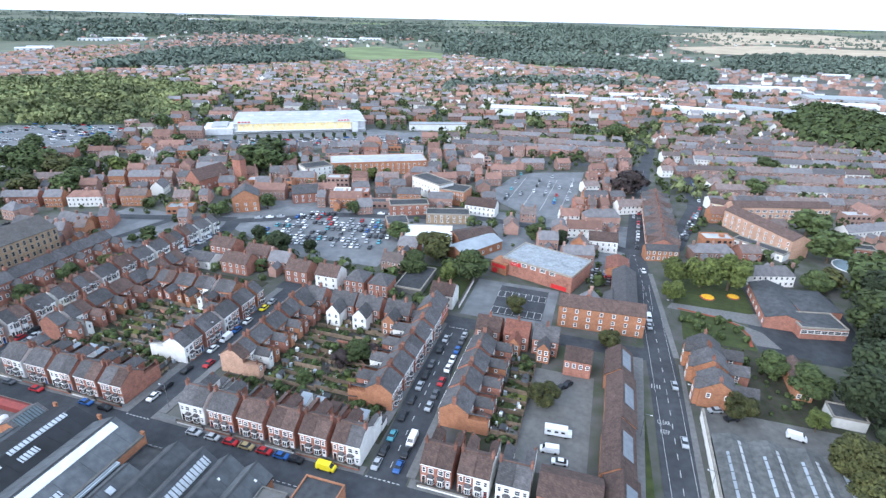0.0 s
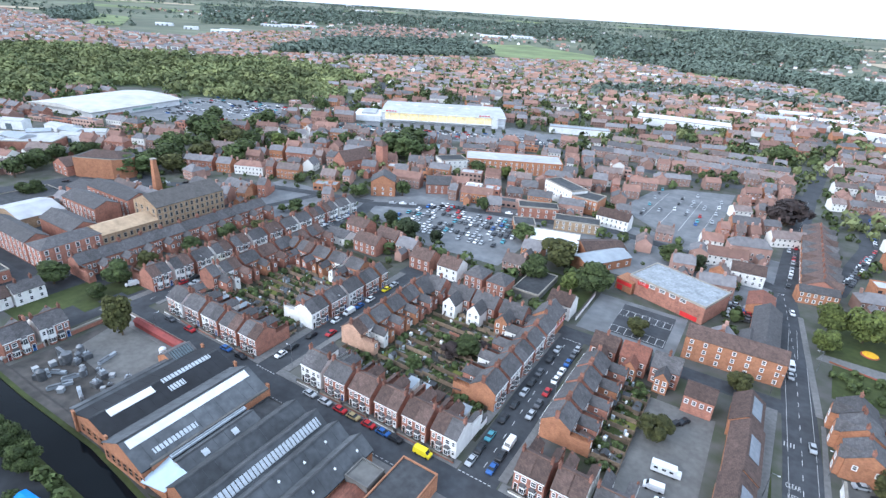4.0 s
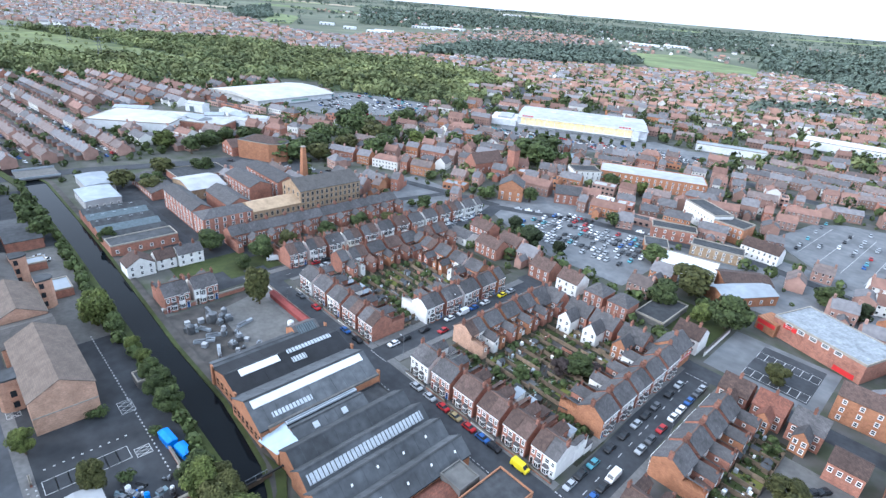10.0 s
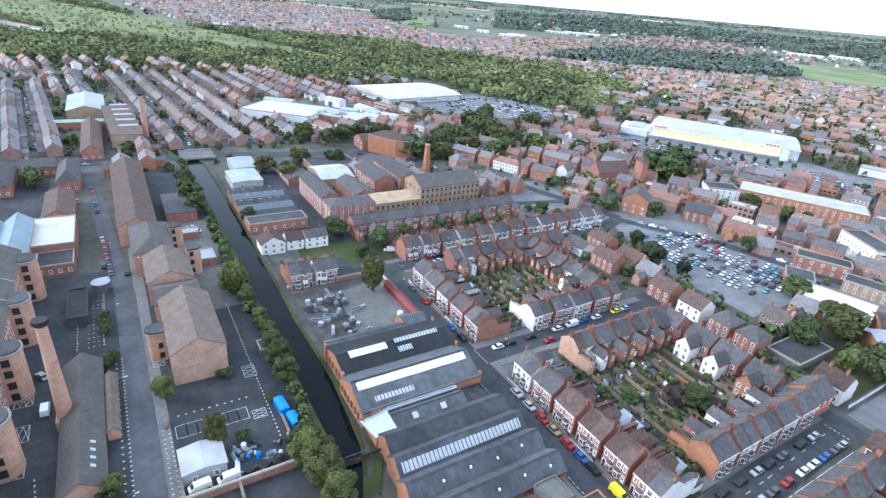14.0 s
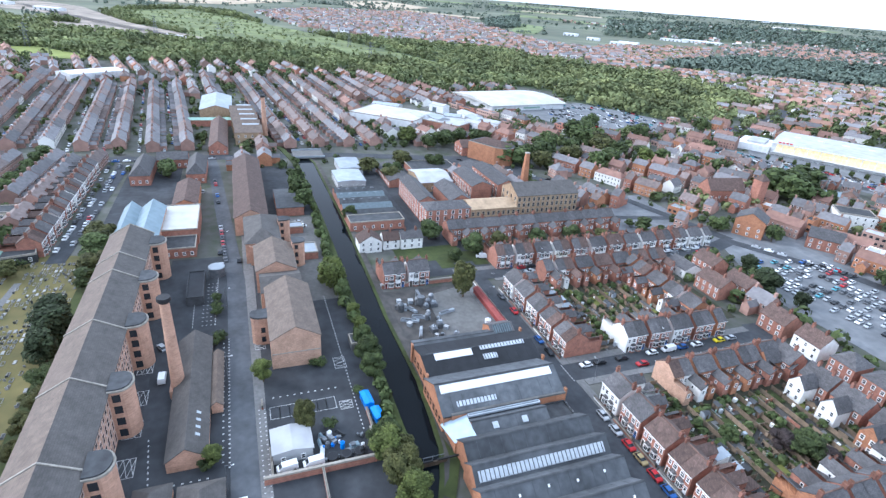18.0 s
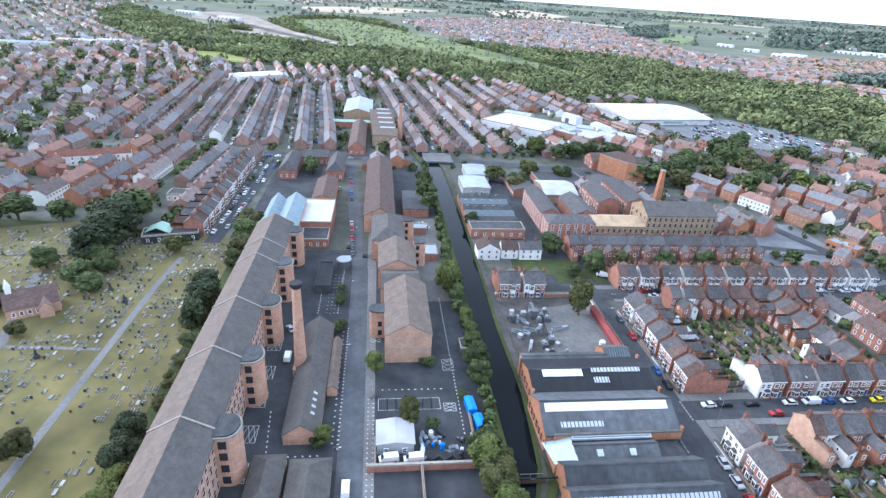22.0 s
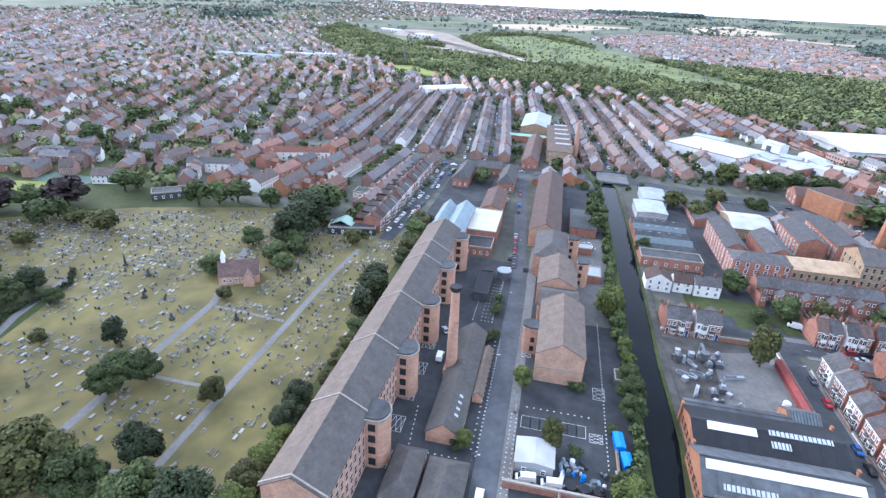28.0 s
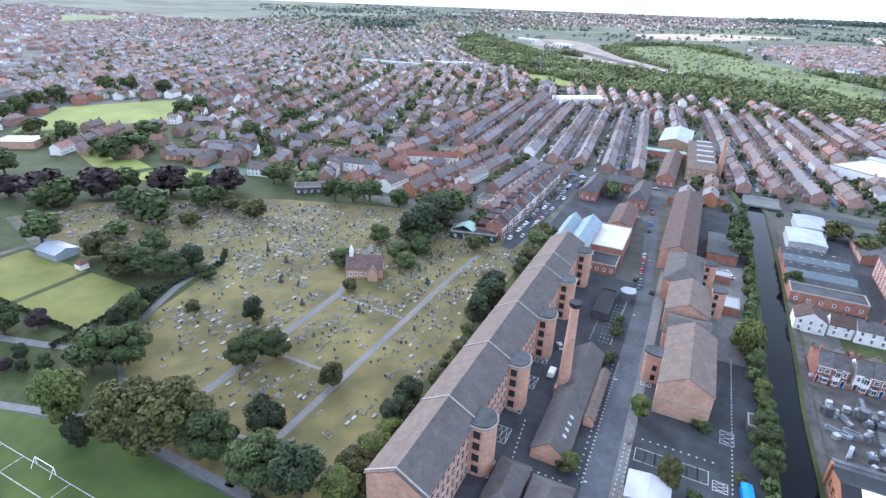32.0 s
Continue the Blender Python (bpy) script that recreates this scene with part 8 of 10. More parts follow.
def graves():
    """Kerbed plots and headstones in rows, thick in some parts and thin in others."""
    rng = random.Random(5)
    q = Geo()
    lawn_ = [(-70, -60), (-226, -60), (-246, -138), (-224, -200), (-208, -228), (-168, -284), (-142, -294), (-130, -225), (-154, -176), (-96, -157), (-84, -135), (-72, -108)]
    x = -244.0
    while x < -70:
        y = -290.0
        while y < -60:
            y += 1.55
            if abs(y + 114) < 2.4 or abs(y + 82.3) < 2 or not inside(x, y, lawn_):
                continue
            far_ = smooth_step(-120, -175, x)
            d = .25 + .33 * far_ + .55 * noise.noise((x / 17, y / 17, 2.2)) + .3 * noise.noise((x / 5, y / 5, 8.1))
            if rng.random() > d or math.hypot(x + 166, y + 119) < 15:
                continue
            a, b, k = x + rng.uniform(-.25, .25), y + rng.uniform(-.15, .15), rng.random()
            if k < .62:
                for r in ((a - 1.0, b - .42, a + 1.0, b - .32), (a - 1.0, b + .32, a + 1.0, b + .42), (a - 1.0, b - .32, a - .9, b + .32), (a + .9, b - .32, a + 1.0, b + .32)):
                    q.box(r[0], r[1], 0, r[2], r[3], .24, "stone_grave")
                if k < .3:
                    q.box(a - .9, b - .32, 0, a + .9, b + .32, .16, rng.choice(["stone_grave", "felt", "garden", "gravel_yard"]))
                if k < .4:
                    q.box(a + .86, b - .34, 0, a + 1.02, b + .34, rng.uniform(.6, 1.1), rng.choice(["stone_grave", "stone_grave", "felt"]))
            elif k < .8:
                q.box(a - .08, b - .33, 0, a + .08, b + .33, rng.uniform(.6, 1.3), rng.choice(["stone_grave", "stone_grave", "stone_grave", "felt"]))
            elif k < .96:
                q.box(a - .9, b - .4, 0, a + .9, b + .4, rng.uniform(.2, .45), "stone_grave")
            elif k < .985:
                q.box(a - .35, b - .35, 0, a + .35, b + .35, .6, "stone_grave").box(a - .1, b - .1, .6, a + .1, b + .1, 1.9, "stone_grave").box(a - .1, b - .4, 1.4, a + .1, b + .4, 1.6, "stone_grave")
            else:
                q.box(a - .4, b - .4, 0, a + .4, b + .4, .6, "felt").box(a - .2, b - .2, .6, a + .2, b + .2, 1.7, "felt")
        x += 2.9
    q.ob("gravestones", None, "many small grey gravestones and kerbed plots in dry grass", "gravestones", "", "stuff")


graves()
for (x, y, h) in ((-170, -164.7, 4.5), (-165, -150, 3.2), (-150, -140, 3), (-186, -96, 3.4), (-178, -88, 3), (-146, -100, 2.8), (-140, -121, 2.6)):
    e = thing("obelisk", "tall dark stone obelisk monument among graves", "monument", pose(x, y, .06), "cemetery monuments")
    Geo().box(-.7, -.7, 0, .7, .7, .9, "felt").ob("plinth", e)
    Geo().poly([(-.4, -.4, .9), (.4, -.4, .9), (.4, .4, .9), (-.4, .4, .9), (-.2, -.2, h), (.2, -.2, h), (.2, .2, h), (-.2, .2, h), (0, 0, h + .4)], [(0, 1, 5, 4), (1, 2, 6, 5), (2, 3, 7, 6), (3, 0, 4, 7), (4, 5, 8), (5, 6, 8), (6, 7, 8), (7, 4, 8)], "felt").ob("shaft", e)
# chapel
e = thing("chapel", "small brown-roofed cemetery chapel with a white bell spire", "chapel", pose(-166, -119.5, .05, 0, 0, 118))
Geo().house(0, 0, 15, 8, 0, 4.2, 8.6, "brick_pink", "x").ob("wall", e)
Geo().gable(0, 0, 15, 8, 4.2, 8.6, "roof_chapel", "x", .4, .2).ob("roof", e)
Geo().house(9, -3, 13, 0.1, 0, 3.4, 6, "brick_pink", "y").ob("porch", e)
Geo().gable(9, -3, 13, 2.5, 3.4, 6, "roof_chapel", "y", .3, .15).ob("porch_roof", e)
Geo().box(1.2, 3.2, 8.2, 2.8, 4.8, 10.4, "upvc").ob("bell_turret", e)
Geo().poly([(1, 3, 10.4), (3, 3, 10.4), (3, 5, 10.4), (1, 5, 10.4), (2, 4, 13.6)], [(0, 1, 4), (1, 2, 4), (2, 3, 4), (3, 0, 4)], "sheet_white").ob("spire", e)
for k in range(4):
    share("window", WIN, e, pose(2 + k * 2.2, 0, 1.2))
# hedges
def hedge(x0, y0, x1, y1, w, h, m, label, n=None):
    rng = random.Random(int(x0 * 3 + y1))
    L = math.hypot(x1 - x0, y1 - y0)
    q = Geo()
    for i in range(int(L * 22)):
        k = rng.random()
        x, y = x0 + (x1 - x0) * k + rng.uniform(-w, w) / 2, y0 + (y1 - y0) * k + rng.uniform(-w, w) / 2
        z = h * (1 - abs(rng.gauss(0, .35)))
        s = rng.uniform(.18, .4)
        d = Vector((rng.gauss(0, 1), rng.gauss(0, 1), rng.gauss(.6, 1))).normalized()
        t = d.orthogonal().normalized() * s
        b = d.cross(t)
        p = Vector((x, y, max(.2, z)))
        q.face([tuple(p - t - b), tuple(p + t - b), tuple(p + t + b), tuple(p - t + b)], m)
    q.ob("hedge", None, label, "hedge")


for hh in ((-88, -160, -125, -174, 2.2, 2.0), (-80, -172, -120, -176, 1.6, 1.8), (-120, -176, -150, -172, 2, 2), (-89, -176, -89, -255, 1.2, 1.4), (-150, -172, -160, -180, 2, 2), (-66, -57, -66, -75, 2, 2)):
    hedge(*hh, "leaf_dark", "clipped dark green hedge along a path")
hedge(-226, -80, -244, -128, 3, 3, "leaf", "tall ragged green hedge at the cemetery edge")
# goal and pitch lines
e = thing("goal_frame", "white metal football goal frame on the grass", "goal", pose(-50, -127.5, .08))
for q in ((0, 0, 0, .14, .14, 2.4), (0, 7.2, 0, .14, 7.34, 2.4)):
    Geo().box(*q, "upvc").ob("post", e)
Geo().box(0, 0, 2.4, .14, 7.34, 2.54, "upvc").ob("crossbar", e)
for y in (0, 7.2):
    Geo().poly([(0, y, 2.4), (.1, y, 2.5), (1.6, y + .05, .1), (1.5, y + .05, 0), (0, y + .1, 2.4), (.1, y + .1, 2.5), (1.6, y + .14, .1), (1.5, y + .14, 0)], [(0, 1, 2, 3), (4, 5, 6, 7), (0, 1, 5, 4), (1, 2, 6, 5), (2, 3, 7, 6)], "upvc").ob("stay", e)
q = Geo()
for a in ((-50, -170, -49.85, -78), (-50, -142, -33.5, -141.85), (-50, -106, -33.5, -105.85), (-33.6, -142, -33.45, -106), (-50, -133, -44.5, -132.85), (-50, -115, -44.5, -114.85), (-44.6, -133, -44.45, -115)):
    q.box(a[0], a[1], .02, a[2], a[3], .09, "line_white")
q.ob("pitch_lines", None, "faint white painted pitch lines", "markings", "", "structure")
simple("pavilion", -128, -246, -118, -232, 3, 4.6, "sheet_grey", "sheet_grey", "y", "low pavilion with a pale grey roof", "pavilion")
simple("kiosk", -121.5, -220, -118, -216, 2.4, 4, "render_white", "roof_red", "x", "small white kiosk with a red roof", "kiosk", hipped=True)
bld("clubhouse", (-248, -328), (-262, -300), 14, 4, 7, "brick_red", "roof_slate", "low clubhouse with slate roofs", "clubhouse", (1.2,), 6, "hip")
bld("gabled_pub", (-280, -302), (-290, -284), 9, 5, 9, "render_white", "roof_slate", "white triple-gabled public house", "pub", (1, 3.4), 5)
bld("hip_house", (-276, -324), (-288, -308), 12, 5, 8, "brick_orange", "roof_slate", "orange brick house with hipped slate roof", "house", (1, 3.4), 4, "hip")
bld("white_villas", (-290, -222), (-297, -190), 9, 6, 8.6, "render_white", "roof_slate", "row of white rendered villas", "house", (1, 3.6), 8)
bld("white_villas", (-330, -190), (-345, -150), 9, 6, 8.6, "render_white", "roof_red", "row of white villas with red roofs", "house", (1, 3.6), 9)
bld("low_school", (-238, -206), (-252, -188), 9, 4, 4.4, "felt", "felt", "low dark flat-roofed building", "building", (1,), 6, "flat")
bld("pink_hall", (-205, -448), (-220, -425), 20, 5, 6, "brick_pink", "sheet_white", "low pink brick hall with white roof", "hall", kind="flat")
bld("green_roof_shop", (-226, -100), (-231, -78), 9, 3.6, 3.6, "felt", "felt", "low dark building with a flat roof", "building", (1,), 5, "flat")
Geo().gable(-238, -100, -230, -90, 3.8, 6, "sheet_green", "x", .2, .2).ob("green_canopy", None, "pale green ridged canopy over a low building", "roof")
bld("square_house", (-272, -105), (-272, -94), 9, 6, 6, "render_cream", "felt", "square flat-roofed cream house", "house", (1, 3.6), 4, "flat")

# ---- trees by place: x, y, height, kind ----
def grove(*each, tall=1.12, spread=1.0):
    rr = random.Random(len(each))
    for x, y, h, kind in each:
        tree(x, y, h * tall, kind, spread * (rr.uniform(1.3, 1.6) if kind != "b" else rr.uniform(1.1, 1.4)))


# cemetery near the playing field
grove((-60.8, -134, 13.8, "b"), (-58.8, -123, 6.2, "d"), (-66, -114, 13.8, "c"), (-70, -104, 13.8, "c"), (-71, -92.6, 10.0, "a"), (-81.6, -84.4, 11.2, "d"), (-70.3, -77, 10.0, "a"), (-71.4, -66, 12.5, "d"), (-105, -111.6, 8.8, "a"), (-110, -107, 7.5, "a"), (-102, -113, 7.5, "a"), (-123, -128.6, 6.9, "d"), (-107, -83, 6.2, "c"), (-59, -126, 6.2, "d"), tall=1.27, spread=0.78)
grove((-80, -152, 9.5, "a"), (-86, -144, 10.5, "a"), (-97, -162, 7.5, "d"), (-103, -164, 8.5, "a"), (-110, -167, 7, "d"), (-117, -151, 4, "c"), (-78, -194, 8.5, "a"), (-85, -187, 6, "p"), (-72.5, -174, 4.2, "d"), (-73, -163, 4, "a"), (-69, -167, 3.6, "d"), (-67, -172, 3.6, "p"), tall=1.25, spread=0.8)
# cemetery edge, copper beeches and the sports field beyond
grove((-154, -333, 11.2, "p"), (-161, -310, 15.0, "p"), (-179, -292, 15.0, "p"), (-190, -288, 13.0, "d"), (-201, -264, 15.0, "p"), (-206, -249, 12.2, "d"), (-219, -240, 13.4, "p"), (-154, -299, 12.1, "a"), (-161, -293, 13.7, "a"), (-174, -259, 11.3, "a"), (-168, -233, 15.0, "a"), (-195, -230, 11.5, "d"), (-203, -230, 9.7, "d"), (-200, -217, 6.9, "c"))
grove((-198, -199, 9.5, "c"), (-247, -230, 11.6, "d"), (-253, -227, 7.5, "d"), (-274, -222, 7.5, "d"), (-286, -267, 9.7, "d"), (-241, -180, 11.4, "d"), (-246, -171, 11.4, "d"), (-251, -163, 11.4, "d"), (-275, -208, 6.5, "d"), (-251, -144, 9.2, "d"), (-125, -253, 14.4, "d"), (-146, -233, 7.1, "a"), (-130, -220, 10.8, "c"), (-125, -200, 11.5, "c"))
grove((-128, -193, 11, "a"), (-145, -206, 9, "a"), (-133, -182, 8.5, "a"), (-143, -181, 8, "d"), (-138, -167, 5.5, "a"), (-174, -374, 15.0, "d"), (-232, -357, 15.0, "a"), (-245, -356, 15.0, "a"), (-241, -422, 15.0, "d"), (-249, -474, 10.7, "c"), (-277, -381, 14.2, "a"), (-356, -432, 15.0, "d"), (-378, -439, 15.0, "d"), (-430, -553, 15.0, "a"))
grove((-425, -603, 15.0, "a"), (-414, -625, 15.0, "a"), (-339, -596, 15.0, "d"), (-311, -579, 15.0, "d"), (-281, -555, 15.0, "d"), (-257, -530, 15.0, "d"), (-319, -318, 15.0, "d"), (-382, -329, 15.0, "a"), (-193, -110, 7.2, "a"), (-204, -127, 7.7, "a"), (-176, -129, 5.9, "a"), (-209, -109, 7.5, "a"), (-174, -219, 6.6, "c"))
# foot of the mill wall
grove((-110, -59, 8, "d"), (-179, -60, 10, "d"), (-172, -59, 10, "d"), (-161, -58.7, 9, "d"), (-150, -56, 5.5, "a"), (-140, -55.5, 5, "c"), (-131, -55.5, 5, "c"), (-122, -55.5, 4.5, "c"), (-101, -57, 9, "d"), (-96, -56, 6.5, "b"), (-89, -57, 7, "b"), (-82, -57.5, 7, "c"), (-75, -57, 8, "b"), (-237, -56.5, 11, "c"), (-228, -56, 10, "a"), (-216, -55.7, 8, "c"), (-205, -56, 7, "a"))
# cemetery by the chapel
grove((-211, -113, 13, "d"), (-222, -112, 14, "d"), (-233, -112, 15, "d"), (-246, -112, 15, "d"), (-256, -113, 13, "d"), (-202, -104, 7, "a"), (-186, -103, 6, "a"), (-192, -106, 5, "c"), (-158, -112, 4.5, "c"), (-220, -85, 6, "c"), (-315, -112.5, 7, "d"), (-326, -112, 7, "d"), (-338, -109.5, 7, "d"), (-350, -111, 7, "d"), (-365, -111, 7, "d"), (-379, -111, 7, "d"), (-175, -127, 7, "a"))
# works road
grove((-339, -41, 8, "d"), (-331, -40, 8, "d"))
# back gardens
grove((-25, 185, 6.2, "c"), (-7, 133, 6.5, "c"), (-74, 204, 9, "a"), (-58, 203, 7, "b"), (-49, 207, 11, "a"), (-128, 208, 6, "d"), (-141, 203, 9, "d"), (-146, 206, 8, "a"), (-159, 213, 7, "d"), (-108, 183, 4.5, "b"), (-69, 135, 6.5, "a"), (-73, 131, 5, "p"), (-65, 139, 4.5, "p"), (-79, 119, 4, "a"))
# park and main road
grove((11, 171, 6, "c"), (38, 235, 10, "b"), (48, 233, 13, "b"), (59, 234, 14, "b"), (35, 217, 8, "b"), (48, 145, 7, "c"), (70, 163, 9, "a"), (62, 172, 7, "a"), (68, 146, 6, "b"), (72, 128, 11, "c"), (73, 118, 9, "c"), (111, 283, 14, "a"), (111, 318, 13, "a"), (19, 364, 14, "p"), (7, 542, 14, "d"), (95, 579, 14, "d"), (119, 456, 12, "a"), (98, 388, 11, "a"))
# wooded garden by the depot
grove((101, 251, 8, "c"), (95, 245, 8, "a"), (83, 157, 14, "d"), (92, 170, 15, "d"), (101, 193, 16, "d"), (112, 229, 16, "d"), (105, 210, 15, "a"), (115, 245, 15, "d"), (88, 148, 14, "d"), (95, 140, 15, "d"), (84, 135, 12, "d"), (104, 165, 17, "d"), (112, 190, 17, "a"), (122, 215, 17, "d"), (90, 118, 14, "d"), (82, 108, 13, "d"), (100, 128, 15, "d"), (95, 100, 14, "d"), (84, 122, 9, "c"), (118, 262, 13, "d"))
# wooded garden by the depot
grove((128, 240, 15, "d"))
# town car park
grove((-69.5, 222, 12, "c"), (-95, 239, 8, "a"), (-133, 267, 7, "d"), (-184, 257, 8, "d"), (-151, 334, 8, "b"), (-160, 330, 7, "b"), (-143, 339, 7, "b"), (-27, 263, 8, "a"), (-15, 260, 7, "d"), (-172, 333, 8, "a"), (-187, 335, 7, "a"))
# church and lane
grove((-239, 322, 17, "a"), (-246, 332, 15, "d"), (-252, 363, 14, "a"), (-232, 336, 12, "a"), (-203, 239, 7, "a"), (-211, 196, 6, "a"), (-203, 199, 5, "a"), (-204, 95, 8, "a"), (-198, 84, 5, "a"), (-208, 130, 6, "a"), (-209, 150, 6, "a"), (-205, 165, 5, "c"), (-222, 80, 8, "a"), (-209, 110, 6, "c"), (-228, 330, 14, "d"), (-245, 345, 14, "d"), (-222, 345, 10, "a"))
# wooded corner of the town road
grove((-292, 327, 10, "d"), (-318, 283, 11, "b"), (-330, 288, 10, "a"), (-385, 329, 14, "d"), (-358, 267, 14, "c"), (-372, 275, 14, "d"), (-400, 284, 14, "d"), (-351, 377, 8, "a"), (-408, 421, 14, "d"), (-352, 215, 13, "a"), (-365, 225, 13, "d"), (-350, 238, 12, "d"), (-330, 225, 12, "c"), (-310, 235, 12, "a"), (-318, 250, 12, "d"), (-365, 258, 15, "d"), (-380, 262, 15, "d"), (-395, 268, 15, "d"), (-345, 262, 13, "c"), (-332, 268, 13, "d"))
# wooded corner of the town road
grove((-412, 290, 14, "d"), (-425, 305, 14, "d"), (-320, 300, 10, "d"), (-306, 312, 10, "a"))
# town road
grove((-330, 176, 12, "a"), (-335, 190, 12, "d"), (-345, 182, 12, "d"), (-322, 196, 11, "c"), (-338, 205, 13, "d"), (-375, 130, 11, "d"), (-385, 145, 11, "a"), (-390, 160, 11, "d"), (-380, 175, 12, "a"), (-395, 120, 11, "b"), (-330, 120, 9, "a"), (-340, 100, 9, "c"), (-318, 88, 8, "a"), (-309, 84, 8, "c"), (-325, 74, 9, "c"))


# ---- closing the town: houses, yards and trees on all ground that is still free ----
class Plot:
    """Which two-metre squares of the town are taken."""

    def __init__(self, x0, y0, x1, y1, cell=2.0):
        self.x0, self.y0, self.c = x0, y0, cell
        self.a = np.zeros((int((x1 - x0) / cell), int((y1 - y0) / cell)), bool)

    def mark(self, poly):
        xs, ys = [p[0] for p in poly], [p[1] for p in poly]
        i0, i1 = int((min(xs) - self.x0) / self.c), int((max(xs) - self.x0) / self.c) + 1
        j0, j1 = int((min(ys) - self.y0) / self.c), int((max(ys) - self.y0) / self.c) + 1
        i0, j0, i1, j1 = max(i0, 0), max(j0, 0), min(i1, self.a.shape[0]), min(j1, self.a.shape[1])
        if i1 <= i0 or j1 <= j0:
            return
        X, Y = np.meshgrid(self.x0 + (np.arange(i0, i1) + .5) * self.c, self.y0 + (np.arange(j0, j1) + .5) * self.c, indexing="ij")
        c = np.zeros(X.shape, bool)
        for (xa, ya), (xb, yb) in zip(poly, poly[1:] + poly[:1]):
            if ya == yb:
                continue
            c ^= ((ya > Y) != (yb > Y)) & (X < (xb - xa) * (Y - ya) / (yb - ya) + xa)
        self.a[i0:i1, j0:j1] |= c

    def rect(self, x, y, ang, w, d):
        c, s = math.cos(ang), math.sin(ang)
        self.mark([(x + c * u - s * v_, y + s * u + c * v_) for u, v_ in ((-w / 2, -d / 2), (w / 2, -d / 2), (w / 2, d / 2), (-w / 2, d / 2))])

    def free(self, x, y, ang, w, d):
        c, s = math.cos(ang), math.sin(ang)
        for i in range(int(w / 2) + 2):
            for j in range(int(d / 2) + 2):
                u, v_ = -w / 2 + w * i / (int(w / 2) + 1), -d / 2 + d * j / (int(d / 2) + 1)
                a, b = int((x + c * u - s * v_ - self.x0) / self.c), int((y + s * u + c * v_ - self.y0) / self.c)
                if not (0 <= a < self.a.shape[0] and 0 <= b < self.a.shape[1]) or self.a[a, b]:
                    return False
        return True


PLOT = Plot(-1060, -960, 460, 1060)


def survey():
    for ob in list(bpy.data.objects):
        if ob.type != "MESH" or ob.name.split(".")[0] in ("ground", "backdrop", "town_paving", "gardens", "field", "window", "chimney", "housing", "terrace_rows", "street_trees", "far_trees", "gravestones"):
            continue
        m, p = ob.matrix_basis.copy(), ob.parent
        while p:
            m, p = p.matrix_basis @ m, p.parent
        base = ob.name.split(".")[0]
        if len(ob.data.polygons) > 6000 or base in ("woodland", "far_woodland", "heath_shrubs", "far_belts", "rail_yard", "railway_track", "meadow", "scrub", "wood_floor"):
            continue
        top = ob
        while top.parent:
            top = top.parent
        if top is ob and len(ob.data.polygons) < 400 and base in ("road", "works_road", "water", "bank", "car_park", "cemetery_lawn", "playing_field", "bowling_green", "park_lawn", "cricket_field", "lawn", "tennis_court", "yard", "towpath", "park_garden", "park_path", "park_yard", "depot_yard", "garden", "meadow_patch", "verge", "mill_apron", "footway", "pavement", "wood_floor"):
            for f in ob.data.polygons:
                if f.normal.z > .5:
                    PLOT.mark([tuple((m @ ob.data.vertices[i].co)[:2]) for i in f.vertices])
            continue
        k = .45 if base == "crown" else 1.0
        cs = [Vector(q) for q in ob.bound_box]
        mid = sum(cs, Vector()) / 8
        cs = [m @ (mid + (q - mid) * k) for q in (cs[0], cs[4], cs[7], cs[3])]
        PLOT.mark([(q.x, q.y) for q in cs])
    for h in HOMES:
        PLOT.rect(h[0], h[1], h[2], h[3] + 1.5, h[4] + 2)
    for p in (FOREST, WOOD_EAST):
        PLOT.mark(p)


survey()


